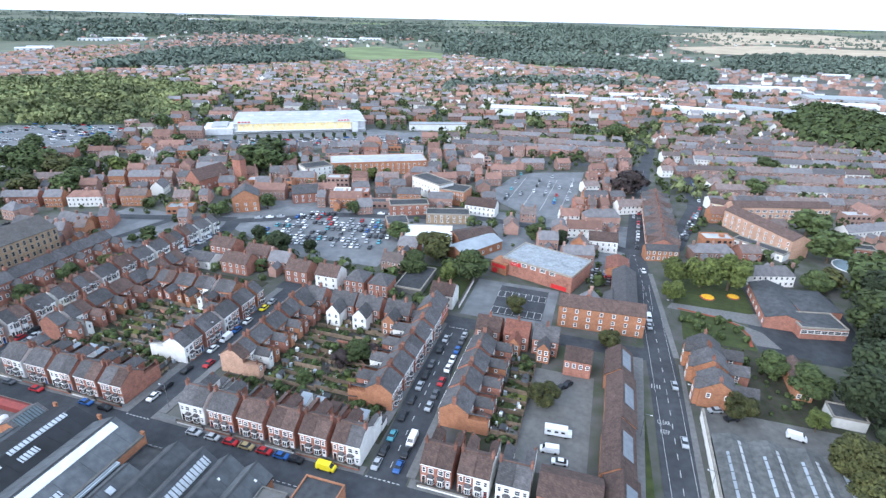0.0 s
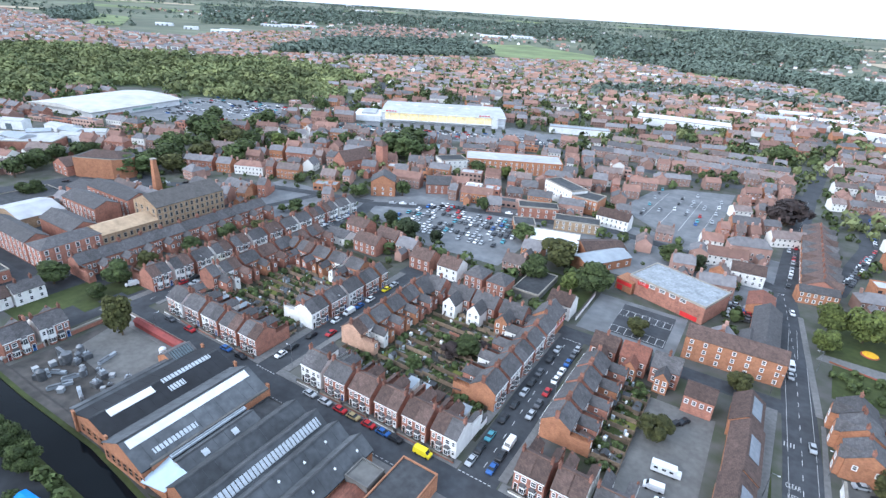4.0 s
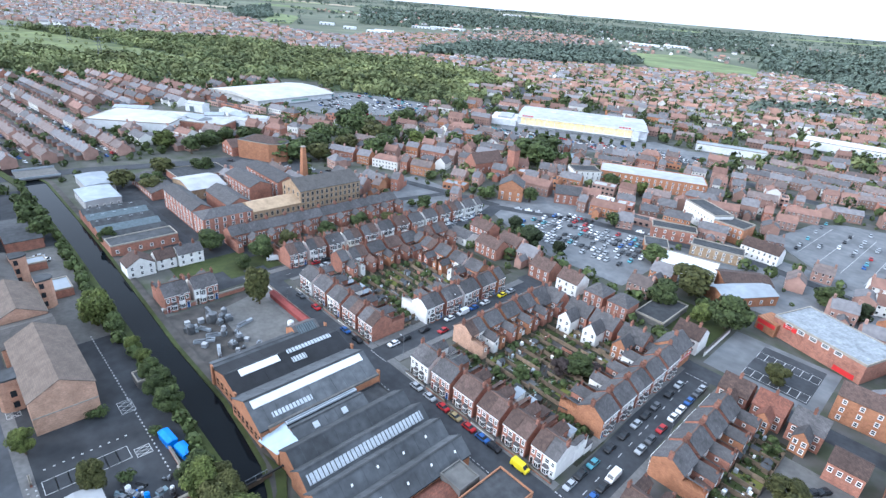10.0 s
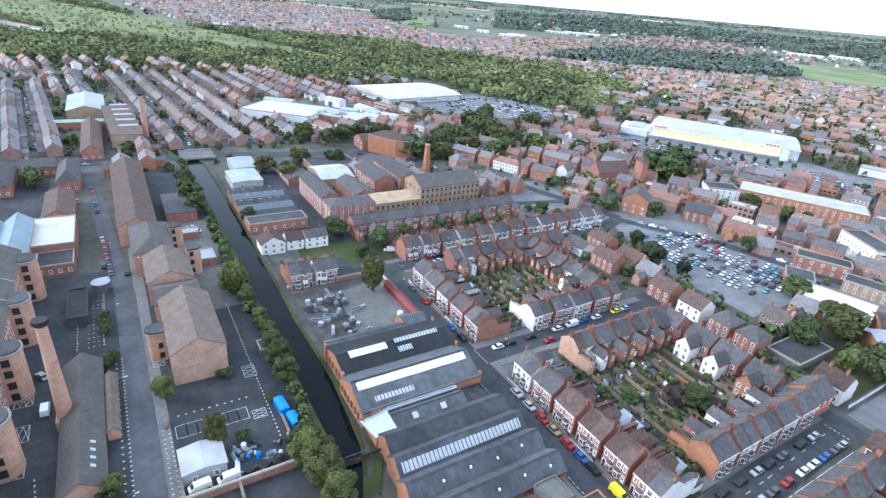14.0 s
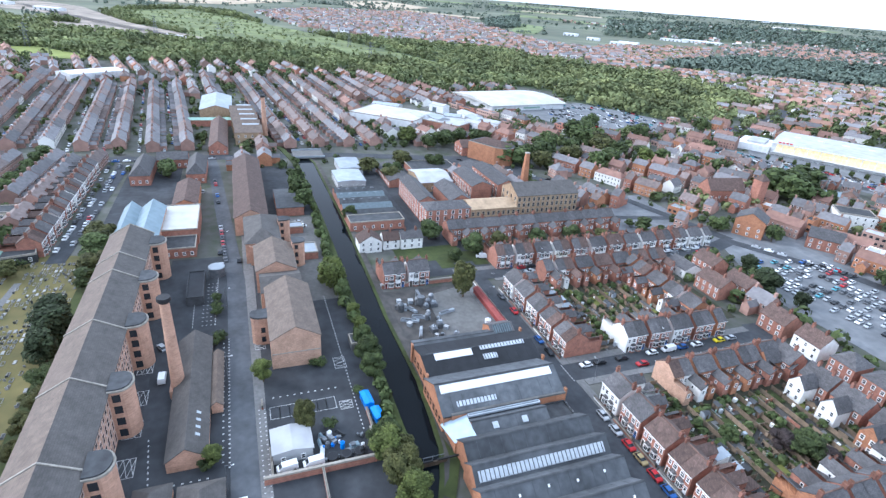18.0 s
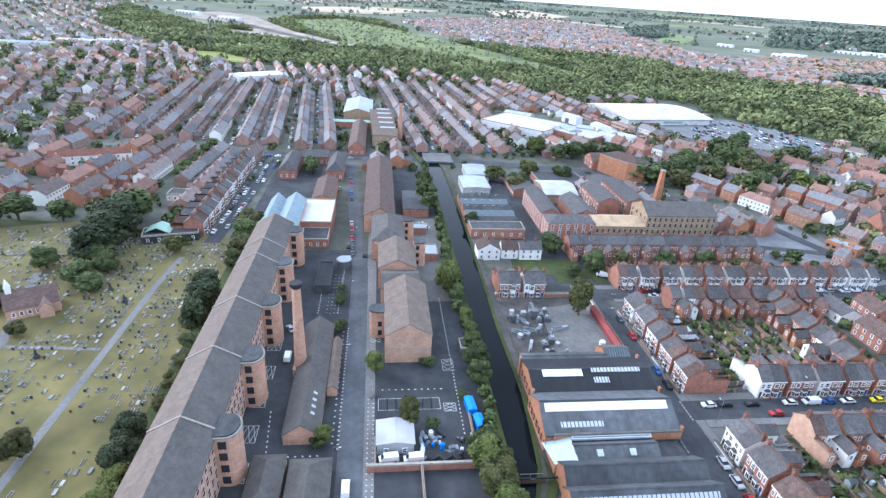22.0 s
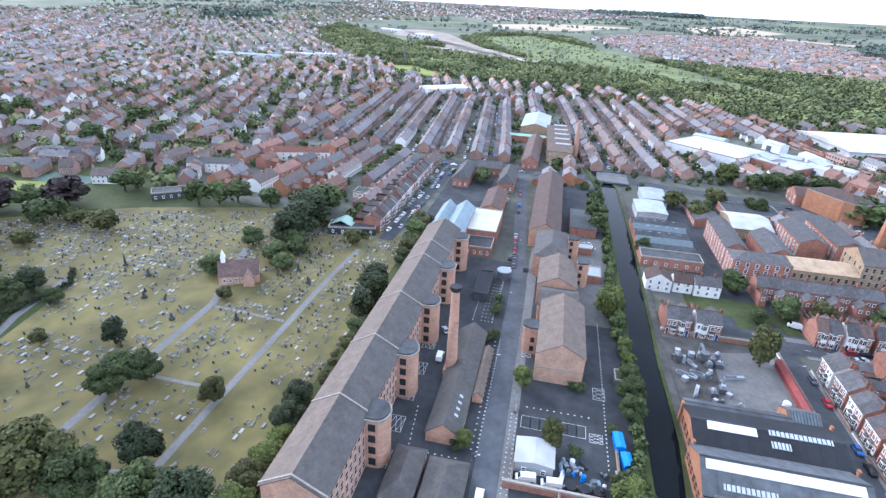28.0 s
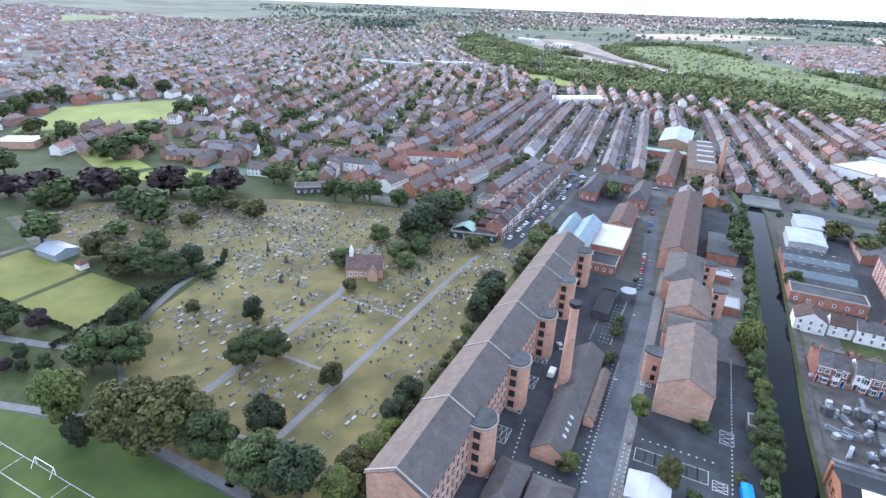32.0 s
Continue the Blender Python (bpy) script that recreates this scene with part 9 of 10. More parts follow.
def infill(x0, y0, x1, y1, ang, gap, label, seed, lo=2, hi=5, white=.12, red=.15, density=.92, wing=True, w=4.8, high=0.0, trees=0, flats=.0, sizes=(.9, 1.2, 1.6, 2.2, 3.0)):
    """Short terraces along lines gap metres apart, wherever the ground is free; then yard trees."""
    t = Town()
    rr = random.Random(seed)
    c, s = math.cos(ang), math.sin(ang)
    cx, cy, R = (x0 + x1) / 2, (y0 + y1) / 2, math.hypot(x1 - x0, y1 - y0) / 2
    v_, line = -R, 0
    while v_ < R:
        line += 1
        u = -R
        while u < R:
            m = rr.randint(lo, hi)
            wl, d = m * w, rr.uniform(7.6, 9.2)
            x, y = cx + c * (u + wl / 2) - s * v_, cy + s * (u + wl / 2) + c * v_
            if not (x0 < x < x1 and y0 < y < y1):
                u += 6
                continue
            if rr.random() > density:
                u += wl
                continue
            a = ang + rr.uniform(-.03, .03)
            if not PLOT.free(x, y, a, wl + 1.2, d + 2):
                u += 3
                continue
            PLOT.rect(x, y, a, wl + .6, d + 1.5)
            ze = rr.uniform(4.9, 6.2) + high * rr.random()
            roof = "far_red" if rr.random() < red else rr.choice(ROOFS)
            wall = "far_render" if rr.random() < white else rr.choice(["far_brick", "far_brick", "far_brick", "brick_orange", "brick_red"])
            if rr.random() < flats:
                t.block(x, y, a, wl, d, rr.choice([3.8, 4.2, 6.6, 7.2]), wall, rr.choice(["felt", "felt", "roof_patchy", "sheet_pale", "tarmac_pale"]))
                u += wl + rr.choice([.4, .8, 2.5])
                continue
            t.house(x, y, a, wl, d, ze, ze + rr.uniform(2.6, 3.4), wall, roof, math.hypot(x, y) < 640, True, 3.2 if wl > 9 and rr.random() < .22 else 0.0)
            if wing:
                side = -1 if line % 2 else 1
                for j in range(max(1, m // 2)):
                    q = -wl / 2 + (j + .5) * wl / max(1, m // 2)
                    wx, wy = x + math.cos(a) * q - math.sin(a) * side * (d / 2 + 2.6), y + math.sin(a) * q + math.cos(a) * side * (d / 2 + 2.6)
                    if PLOT.free(wx - math.sin(a) * side * 1.5, wy + math.cos(a) * side * 1.5, a, 2.6, 1.5):
                        PLOT.rect(wx, wy, a, 3.4, 5)
                        t.house(wx, wy, a + math.pi / 2, 5.4, 3.6, 4.0, 5.6, wall, roof, False, False)
            u += wl + rr.choice([.4, .8, 2.5])
        v_ += gap * (.82 if line % 2 else 1.18)
    t.done("housing", label)
    spots = []
    for i in range(trees):
        x, y, r = rr.uniform(x0, x1), rr.uniform(y0, y1), rr.choice(sizes)
        if PLOT.free(x, y, 0, r, r):
            spots.append((x, y, -.2, r))
    if spots:
        crowns("street_trees", spots, "leaf", "small trees and shrubs in yards and gardens", 36 if abs(cx) + abs(cy) < 650 else 18, seed)


infill(-345, 80, -255, 200, 0.0, 15, "close brick workshops and houses behind the brick mill", 51, 2, 6, .06, .05, trees=60)
infill(-420, 180, -190, 420, .42, 19, "close brick town houses round the church", 52, 1, 4, .14, .22, high=2.0, trees=420, flats=.16)
infill(-210, 225, 30, 480, .3, 15, "close brick shops and houses of the town centre", 53, 1, 4, .16, .25, high=2.5, trees=420, flats=.32)
infill(36, 240, 330, 640, .3, 20, "close brick terraces among gardens", 54, 2, 6, .12, .2, trees=900, flats=.08)
infill(-375, -300, -225, -62, -.08, 20, "brick houses between cemetery and town road", 55, 2, 5, .2, .25, trees=420, flats=.1)
infill(-400, -22, -340, 60, 0.0, 16, "brick houses beside the town road", 56, 2, 4, .15, .1, trees=60)
infill(-700, -290, -376, 120, .1, 19.5, "rows of brick terraced houses in parallel streets", 57, 3, 8, .12, .08, trees=900, w=4.6)
infill(-470, 95, -385, 260, .3, 19, "brick houses near the retail blocks", 58, 2, 4, .2, .2, trees=260, flats=.3)
infill(-800, 120, -540, 260, .15, 20, "brick houses before the woods", 59, 2, 5, .12, .2, trees=300)
infill(-1000, -900, -215, -210, .35, 21, "close brick suburb streets beyond the cemetery", 60, 2, 4, .16, .2, density=.8, trees=2600, wing=False, w=5.2, sizes=(1.6, 2.4, 3.2, 4.2))
infill(-850, -420, -640, -60, .25, 20, "close brick suburb streets", 61, 2, 5, .12, .2, trees=500, wing=False)
infill(-560, 440, 320, 1000, .4, 22, "close brick housing beyond the superstore", 62, 2, 4, .12, .35, density=.55, trees=3000, wing=False, w=5.4, sizes=(2.2, 3.0, 4.0, 5.0))
infill(-840, -70, -600, 330, .2, 21, "brick houses along the edge of the woods", 65, 2, 5, .15, .2, density=.7, trees=900, wing=False, sizes=(2.0, 3.0, 4.0, 5.0))
infill(-600, 200, -380, 480, .3, 24, "low sheds and houses round the retail park", 66, 2, 5, .3, .1, density=.4, trees=500, wing=False, flats=.7, sizes=(1.6, 2.6, 3.6))
infill(-196, 176, -46, 226, .05, 17, "brick houses beside the town car park", 63, 1, 2, .1, .2, trees=160)
infill(-6, 186, 24, 262, 1.4, 15, "small brick buildings beside the main road", 64, 1, 2, .1, .2, trees=60)


def car_lines(name, lines, label, seed, fill_=.6):
    """Small parked cars far off, along kerbs."""
    rr = random.Random(seed)
    g = Geo()
    for x0, y0, x1, y1 in lines:
        L = math.hypot(x1 - x0, y1 - y0)
        a = math.atan2(y1 - y0, x1 - x0)
        c, s = math.cos(a), math.sin(a)
        k = 0.0
        while k < L:
            if rr.random() < fill_:
                m = "car_" + rr.choice(["white", "silver", "silver", "black", "grey", "grey", "red", "blue", "white"])
                o = rr.uniform(-.2, .2)

                def P(u, v_, z):
                    return (x0 + c * (k + u) - s * (v_ + o), y0 + s * (k + u) + c * (v_ + o), z)
                sec = [(-2.1, .3, .6, .75), (-1.9, .3, .85, .85), (-1.2, .3, .9, .86), (-.7, .3, 1.42, .66), (.8, .3, 1.45, .66), (1.6, .3, .95, .86), (2.1, .3, .8, .8)]
                v = []
                for u, zb, zt, hw in sec:
                    v += [P(u, -.86, zb), P(u, -hw, zt), P(u, hw, zt), P(u, .86, zb)]
                f = [(0, 1, 2, 3), (27, 26, 25, 24)]
                for i in range(6):
                    b = 4 * i
                    f += [(b, b + 4, b + 5, b + 1), (b + 1, b + 5, b + 6, b + 2), (b + 2, b + 6, b + 7, b + 3)]
                g.poly(v, f, m)
                for i in (2, 4):
                    g.m[len(g.m) - 18 + 3 * i + 1] = g.mi("glass")
            k += rr.uniform(5, 6.4)
    g.ob(name, None, label, "cars", "", "stuff")


lines = []
for i in range(4):
    x0, y0 = -388 - i * 6, -33 - i * 41
    for o in (9.2, 14.6, 29.2):
        lines.append((x0, y0 - o, -630, y0 - 25 - o))
for i in range(3):
    y0 = 33 + i * 41
    for o in (-9, -14.2):
        lines.append((-392, y0 - o, -680, y0 - 30 - o))
lines += [(-384, 398, -428, 508), (-392, 400, -436, 512), (-434, 520, -464, 588), (-240, -69.6, -355, -63.6), (-240, -74.2, -355, -68.2), (-229.8, 172, -229.8, 84), (-366, -100, -366, 20), (23, 270, 26, 340), (48, 290, 62, 350), (63, 360, 65, 430), (-185, 238, -140, 264), (-130, 268, -62, 287), (-350, 140, -262, 216),
          (-212, -9.6, -330, -16), (-185.4, 178, -185.4, 212), (-180.4, 96, -180.4, 170)]
car_lines("parked_cars", lines, "many small parked cars along distant kerbs", 5)


# ---- vehicles ----
def car_proto(kind, paint, wheels=True):
    e = thing({"car": "car", "van": "van"}[kind], "", kind)
    if kind == "car":
        prof = [(-2.1, .35), (-2.12, .75), (-1.95, .92), (-1.2, 1.0), (1.5, .98), (2.0, .9), (2.12, .7), (2.1, .35)]
        cab = [(-1.15, .98), (-.45, 1.42), (1.0, 1.46), (1.75, .98)]
        w, r = .86, .32
    else:
        prof = [(-2.5, .4), (-2.52, .9), (-2.3, 1.1), (-1.75, 1.25), (2.5, 1.25), (2.55, .9), (2.5, .4)]
        cab = [(-1.85, 1.22), (-1.2, 2.05), (2.4, 2.1), (2.5, 1.22)]
        w, r = .98, .36

    def side(pts, hw, hw2, m):
        g = Geo()
        n = len(pts)
        k = [hw2 if (z > 1.2 if kind == "car" else z > 1.3) else hw for x, z in pts]
        g.poly([(x, -k[i], z) for i, (x, z) in enumerate(pts)] + [(x, k[i], z) for i, (x, z) in enumerate(pts)],
               [tuple(range(n - 1, -1, -1)), tuple(range(n, 2 * n))] + [(i, (i + 1) % n, n + (i + 1) % n, n + i) for i in range(n)], m)
        return g
    side(prof, w, w, paint).ob("body", e)
    if kind == "car":
        side(cab, w * .94, w * .76, "glass").ob("window_glass", e)
        Geo().box(-.45, -w * .76, 1.4, 1.02, w * .76, 1.5, paint).ob("car_roof", e)
    else:
        side(cab, w * .97, w * .9, paint).ob("load_box", e)
        Geo().poly([(-1.9, -w * .8, 1.3), (-1.9, w * .8, 1.3), (-1.3, w * .75, 2.0), (-1.3, -w * .75, 2.0), (-1.8, -w * .8, 1.3), (-1.8, w * .8, 1.3)], [(0, 1, 2, 3), (0, 1, 5, 4)], "glass").ob("windscreen", e)
    for x in ((-1.35, 1.35) if kind == "car" else (-1.65, 1.6)) if wheels else ():
        for s in (-1, 1):
            g = Geo()
            n = 10
            v = [(x + r * math.cos(6.283 * i / n), s * (w - .14), r + r * math.sin(6.283 * i / n)) for i in range(n)] + [(x + r * math.cos(6.283 * i / n), s * (w + .04), r + r * math.sin(6.283 * i / n)) for i in range(n)]
            g.poly(v, [(i, (i + 1) % n, n + (i + 1) % n, n + i) for i in range(n)] + [tuple(range(n)), tuple(range(n, 2 * n))], "tyre")
            g.ob("wheel", e)
    return [e, False]


CARS = {}
CAR_WORDS = {"white": "white", "silver": "silver", "black": "black", "red": "red", "blue": "dark blue", "grey": "dark grey", "teal": "turquoise", "yellow": "bright yellow", "gold": "dull gold"}


def car(x, y, turn, colour="silver", kind="car", where="parked by the kerb", z=.12):
    close = not where.endswith(("car park", "far kerb"))
    key = (kind, colour, close)
    if key not in CARS:
        CARS[key] = car_proto(kind, "car_" + colour, close)
    p = CARS[key]
    m = pose(x, y, z, 0, 0, turn)
    if p[1]:
        e = copy_thing(p[0], m)
    else:
        p[1] = True
        e = p[0]
        e.matrix_basis = m
    return tagged(e, CAR_WORDS[colour] + (" hatchback car " if kind == "car" else " panel van ") + where, kind, "parked vehicles")


for x, c in ((-96.2, "silver"), (-90.2, "silver"), (-84.5, "red"), (-79.6, "gold"), (-74.2, "red"), (-69.1, "blue"), (-64.9, "black")):
    car(x, 90.3, 180, c)
car(-56.2, 90.4, 180, "yellow", "van", "parked by the kerb")
for x, c in ((-153, "red"), (-134, "blue"), (-127, "black"), (-164, "grey")):
    car(x, 90.6, 180, c)
for y, c in ((95.6, "silver"), (100.5, "black"), (106.2, "teal"), (114.5, "black"), (128.9, "silver"), (122, "black"), (134.7, "black"), (141, "grey"), (150, "black"), (157, "silver")):
    car(-44.6, y, 90, c)
for y, c, k in ((96.3, "blue", "car"), (106.4, "white", "van"), (101.5, "black", "car"), (120.7, "silver", "car"), (126.5, "grey", "car"), (133, "red", "car"), (140.3, "white", "car"), (145.7, "white", "car"), (151.5, "blue", "car"), (157.5, "grey", "car"), (161, "silver", "car")):
    car(-38.9, y, 90, c, k)
for y, c, k in ((98.8, "white", "car"), (104.1, "black", "car"), (112.7, "black", "car"), (125.1, "white", "car"), (132.1, "white", "van"), (138, "blue", "car"), (144.5, "white", "car"), (154.7, "yellow", "car"), (160, "silver", "car")):
    car(-117.6, y, 90, c, k)
car(-113.3, 117.7, 90, "red")
for y, c in ((109.4, "red"), (115, "black"), (121, "white"), (127.4, "yellow"), (134.7, "white"), (141, "silver"), (148, "black"), (155, "white"), (162, "grey"), (169, "silver"), (176, "white"), (185, "black"), (193, "silver"), (201, "white")):
    car(-184.6, y, 90, c, "van" if c == "yellow" else "car", "parked by the far kerb")
for y, c in ((112, "silver"), (124, "black"), (139, "blue"), (158, "white"), (190, "grey"), (206, "red")):
    car(-180.9, y, 90, c, where="parked by the far kerb")
for x, y, a, c, k in ((31.4, 154.7, 95, "silver", "car"), (31.9, 128.8, 93, "silver", "car"), (25.3, 196.4, 97, "white", "van"), (25.3, 190, 97, "silver", "car"), (24.9, 241, 100, "white", "car"), (26, 300, 88, "black", "car"), (22, 318, 88, "silver", "car"), (22, 326, 88, "white", "car"),
                      (-3, 114.4, 5, "white", "van"), (0, 110.9, 5, "white", "car"), (-3, 141.8, 60, "black", "car"), (-1, 144.5, 60, "black", "car"), (42, 146, 20, "silver", "car"), (46, 143.5, 20, "black", "car"), (62, 140.9, 170, "white", "van"),
                      (-101.6, 4.2, 96, "white", "van"), (-101.4, 10.4, 94, "white", "van"), (-93.2, -5.9, 0, "white", "van"), (-212.7, -11.4, 0, "silver", "car"), (-216, -4.6, 0, "black", "car"), (-143.9, -26.5, 0, "white", "van"), (-159.5, -28, 30, "silver", "car"), (-163, -26, 30, "black", "car"),
                      (-182.5, 49, 90, "silver", "car"), (-182.4, 55.2, 90, "white", "car"), (-182.4, 64, 90, "silver", "car"), (-274, 22.5, 20, "black", "car"), (-247.4, 24.2, 80, "white", "car"), (-252, 23, 80, "silver", "car"), (-303, -21.5, 0, "silver", "car"), (-225, -12, 0, "black", "car"), (-198, 96.9, 70, "white", "van")):
    car(x, y, a, c, k, "standing on the tarmac")
rng = random.Random(12)
SHADES = ["white", "silver", "black", "grey", "blue", "silver", "black", "silver", "white", "grey", "black", "silver", "teal", "red"]
# town car park rows
for r in range(7):
    for i in range(22):
        if rng.random() < .78:
            x, y = -168 + i * 3.05 + r * 1.6, 212 + r * 7.6 + i * .55
            if x < -97 and inside(x, y, [(-184, 226), (-140, 205), (-94, 207), (-94, 238), (-108, 260), (-168, 264), (-186, 250)]):
                car(x, y, 100 + rng.choice([0, 180]), rng.choice(SHADES), where="in the town car park")
for i in range(26):
    car(-56 + rng.randint(0, 5) * 7.6, 318 + rng.random() * 70, 98, rng.choice(SHADES), where="in the market car park")
for i in range(16):
    car(-31 + (i % 8) * 2.6, 196 if i < 8 else 186, 90, rng.choice(SHADES), where="in the club car park") if rng.random() < .12 else None
for i in range(10):
    car(4 + (i % 2) * 5.4, 222 + (i // 2) * 3, 8, rng.choice(SHADES), where="behind the club")
for i in range(26):
    car(-262 - i * 3.8, -68.6 if i % 2 else -73.5, 2, rng.choice(SHADES), where="parked by a far kerb") if rng.random() < .7 else None
for i in range(22):
    car(-420 - i * 9 + rng.uniform(-2, 2), -46.5 - i * .85 - 11.5 + rng.choice([-2.6, 2.6]), 5, rng.choice(SHADES), where="parked by a far kerb") if rng.random() < .9 else None
for i in range(14):
    car(44 + (i % 7) * 2.1, 284 + (i % 7) * 8 + (i // 7) * 2.2, 78, rng.choice(SHADES), where="parked by a far kerb")
# far car parks: joined, too many to tell apart
g = Geo()
for k in range(420):
    if k < 220:
        u, v_ = rng.random(), rng.random()
        x, y = -540 + u * 130, 300 + v_ * 110
        if not inside(x, y, [(-542, 300), (-560, 405), (-493, 430), (-420, 400), (-400, 330), (-445, 290), (-508, 270)]):
            continue
    else:
        u = rng.random()
        x, y = -350 + u * 180 + rng.uniform(-10, 10), 385 + u * 90 + rng.uniform(-22, 10)
    c = "car_" + rng.choice(SHADES)
    g.box(x - 2, y - .85, .1, x + 2, y + .85, .95, c).box(x - 1, y - .75, .95, x + 1.4, y + .75, 1.45, "glass")
g.ob("far_cars", None, "many cars standing in distant retail car parks", "cars", "", "stuff")
# touring caravan
e = thing("caravan", "white motor caravan parked on concrete", "caravan", pose(-2, 121.4, .12, 0, 0, 4))
Geo().box(-3.2, -1.1, .5, 3.0, 1.1, 2.7, "sheet_white").ob("body", e)
Geo().box(3.0, -1.0, .5, 4.2, 1.0, 1.6, "sheet_white").ob("cab", e)
for x in (-2, 0, 1.8):
    Geo().box(x - .5, -1.14, 1.5, x + .5, -1.1, 2.1, "glass").ob("window", e)
for x in (-2, 2.6):
    for s in (-1, 1):
        Geo().box(x - .35, s * .9 - .1, 0, x + .35, s * .9 + .1, .7, "tyre").ob("wheel", e)


# ---- gardens, fences, sheds, markings, lamps ----
def fence(x0, y0, x1, y1, h=1.6, m="fence_wood", label="weathered timber garden fence"):
    L = math.hypot(x1 - x0, y1 - y0)
    a = math.degrees(math.atan2(y1 - y0, x1 - x0))
    n = max(2, int(L / 2.4))
    side = []
    for i in range(n + 1):
        k = i * L / n
        side += [(k - .08, .03), (k - .08, .09), (k + .08, .09), (k + .08, .03)]
    out = side + [(x, -y) for x, y in reversed(side)]
    Geo().prism(out, 0, h, m).ob("garden_fence", None, label, "fence", "garden fences", "", pose(x0, y0, .05, 0, 0, a))


def garden_shed(x, y, turn, m="fence_wood"):
    e = thing("garden_shed", "small timber garden shed with felt roof", "shed", pose(x, y, .05, 0, 0, turn), "garden sheds")
    Geo().house(-1.1, -.9, 1.1, .9, 0, 1.8, 2.3, m, "x").ob("wall", e)
    Geo().gable(-1.1, -.9, 1.1, .9, 1.8, 2.3, "felt", "x", .12, .06).ob("roof", e)
    Geo().box(-.4, -.95, 0, .4, -.9, 1.7, "wood_dark").ob("door", e)


rng = random.Random(77)
for i in range(12):
    fence(-104 + i * 4.7, 108, -104 + i * 4.7, 115.6)
for i in range(10):
    y = 117 + i * 4.8
    fence(-92, y, -76 + rng.uniform(-3, 3), y)
    fence(-75, y + 1, -62.5, y + 1)
for i in range(10):
    fence(-170 + i * 4.8, 108, -170 + i * 4.8, 116)
for i in range(11):
    y = 118 + i * 4.7
    fence(-163, y, -147, y)
    fence(-146, y + .8, -135, y + .8)
for i in range(8):
    fence(-19.5, 116 + i * 4.9, -11.8, 116 + i * 4.9)
for i in range(12):
    fence(-211.5, 100 + i * 6.5, -201, 100 + i * 6.5)
fence(-11.9, 112, -11.9, 150, 1.8)
for i in range(60):
    k = i % 6
    x, y = ((rng.uniform(-102, -50), rng.uniform(108, 115)), (rng.uniform(-92, -64), rng.uniform(118, 158)), (rng.uniform(-168, -124), rng.uniform(108, 116)), (rng.uniform(-162, -136), rng.uniform(118, 170)), (rng.uniform(-24, -13), rng.uniform(114, 152)), (rng.uniform(-211, -200), rng.uniform(100, 178)))[k]
    garden_shed(x, y, rng.choice([0, 90, 180]), rng.choice(["fence_wood", "wood_dark", "sheet_grey", "fence_wood"]))


def outhouse(x, y, turn, w, d, h, wall, roof, pitch):
    """A low back extension or wash house: walls under a lean-to roof."""
    e = thing("outhouse", {"render_white": "white rendered", "brick_red": "red brick", "brick_orange": "orange brick"}[wall] + " lean-to outhouse in a back yard", "outhouse", pose(x, y, .05, 0, 0, turn), "back yard outhouses")
    Geo().poly([(0, 0, 0), (w, 0, 0), (w, d, 0), (0, d, 0), (0, 0, h), (w, 0, h), (w, d, h + pitch), (0, d, h + pitch)], [(0, 1, 5, 4), (1, 2, 6, 5), (2, 3, 7, 6), (3, 0, 4, 7)], wall).ob("wall", e)
    Geo().poly([(-.15, -.2, h - .03), (w + .15, -.2, h - .03), (w + .15, d + .1, h + pitch), (-.15, d + .1, h + pitch), (-.15, -.2, h + .12), (w + .15, -.2, h + .12), (w + .15, d + .1, h + pitch + .15), (-.15, d + .1, h + pitch + .15)],
               [(3, 2, 1, 0), (0, 1, 5, 4), (1, 2, 6, 5), (2, 3, 7, 6), (3, 0, 4, 7), (4, 5, 6, 7)], roof).ob("roof", e)


def yard_line(x0, y0, dx, dy, n, turn, seed):
    """Outhouses along the backs of a row, one for most houses."""
    rr = random.Random(seed)
    for i in range(n):
        if rr.random() < .72:
            outhouse(x0 + dx * i + rr.uniform(-.4, .4), y0 + dy * i + rr.uniform(-.4, .4), turn, rr.uniform(2.2, 3.2), rr.uniform(2.6, 4.2), rr.uniform(2.2, 2.6), rr.choice(["brick_red", "brick_red", "brick_orange", "render_white"]), rr.choice(["roof_slate", "roof_slate", "felt", "roof_tile", "sheet_grey"]), rr.uniform(.2, .9))


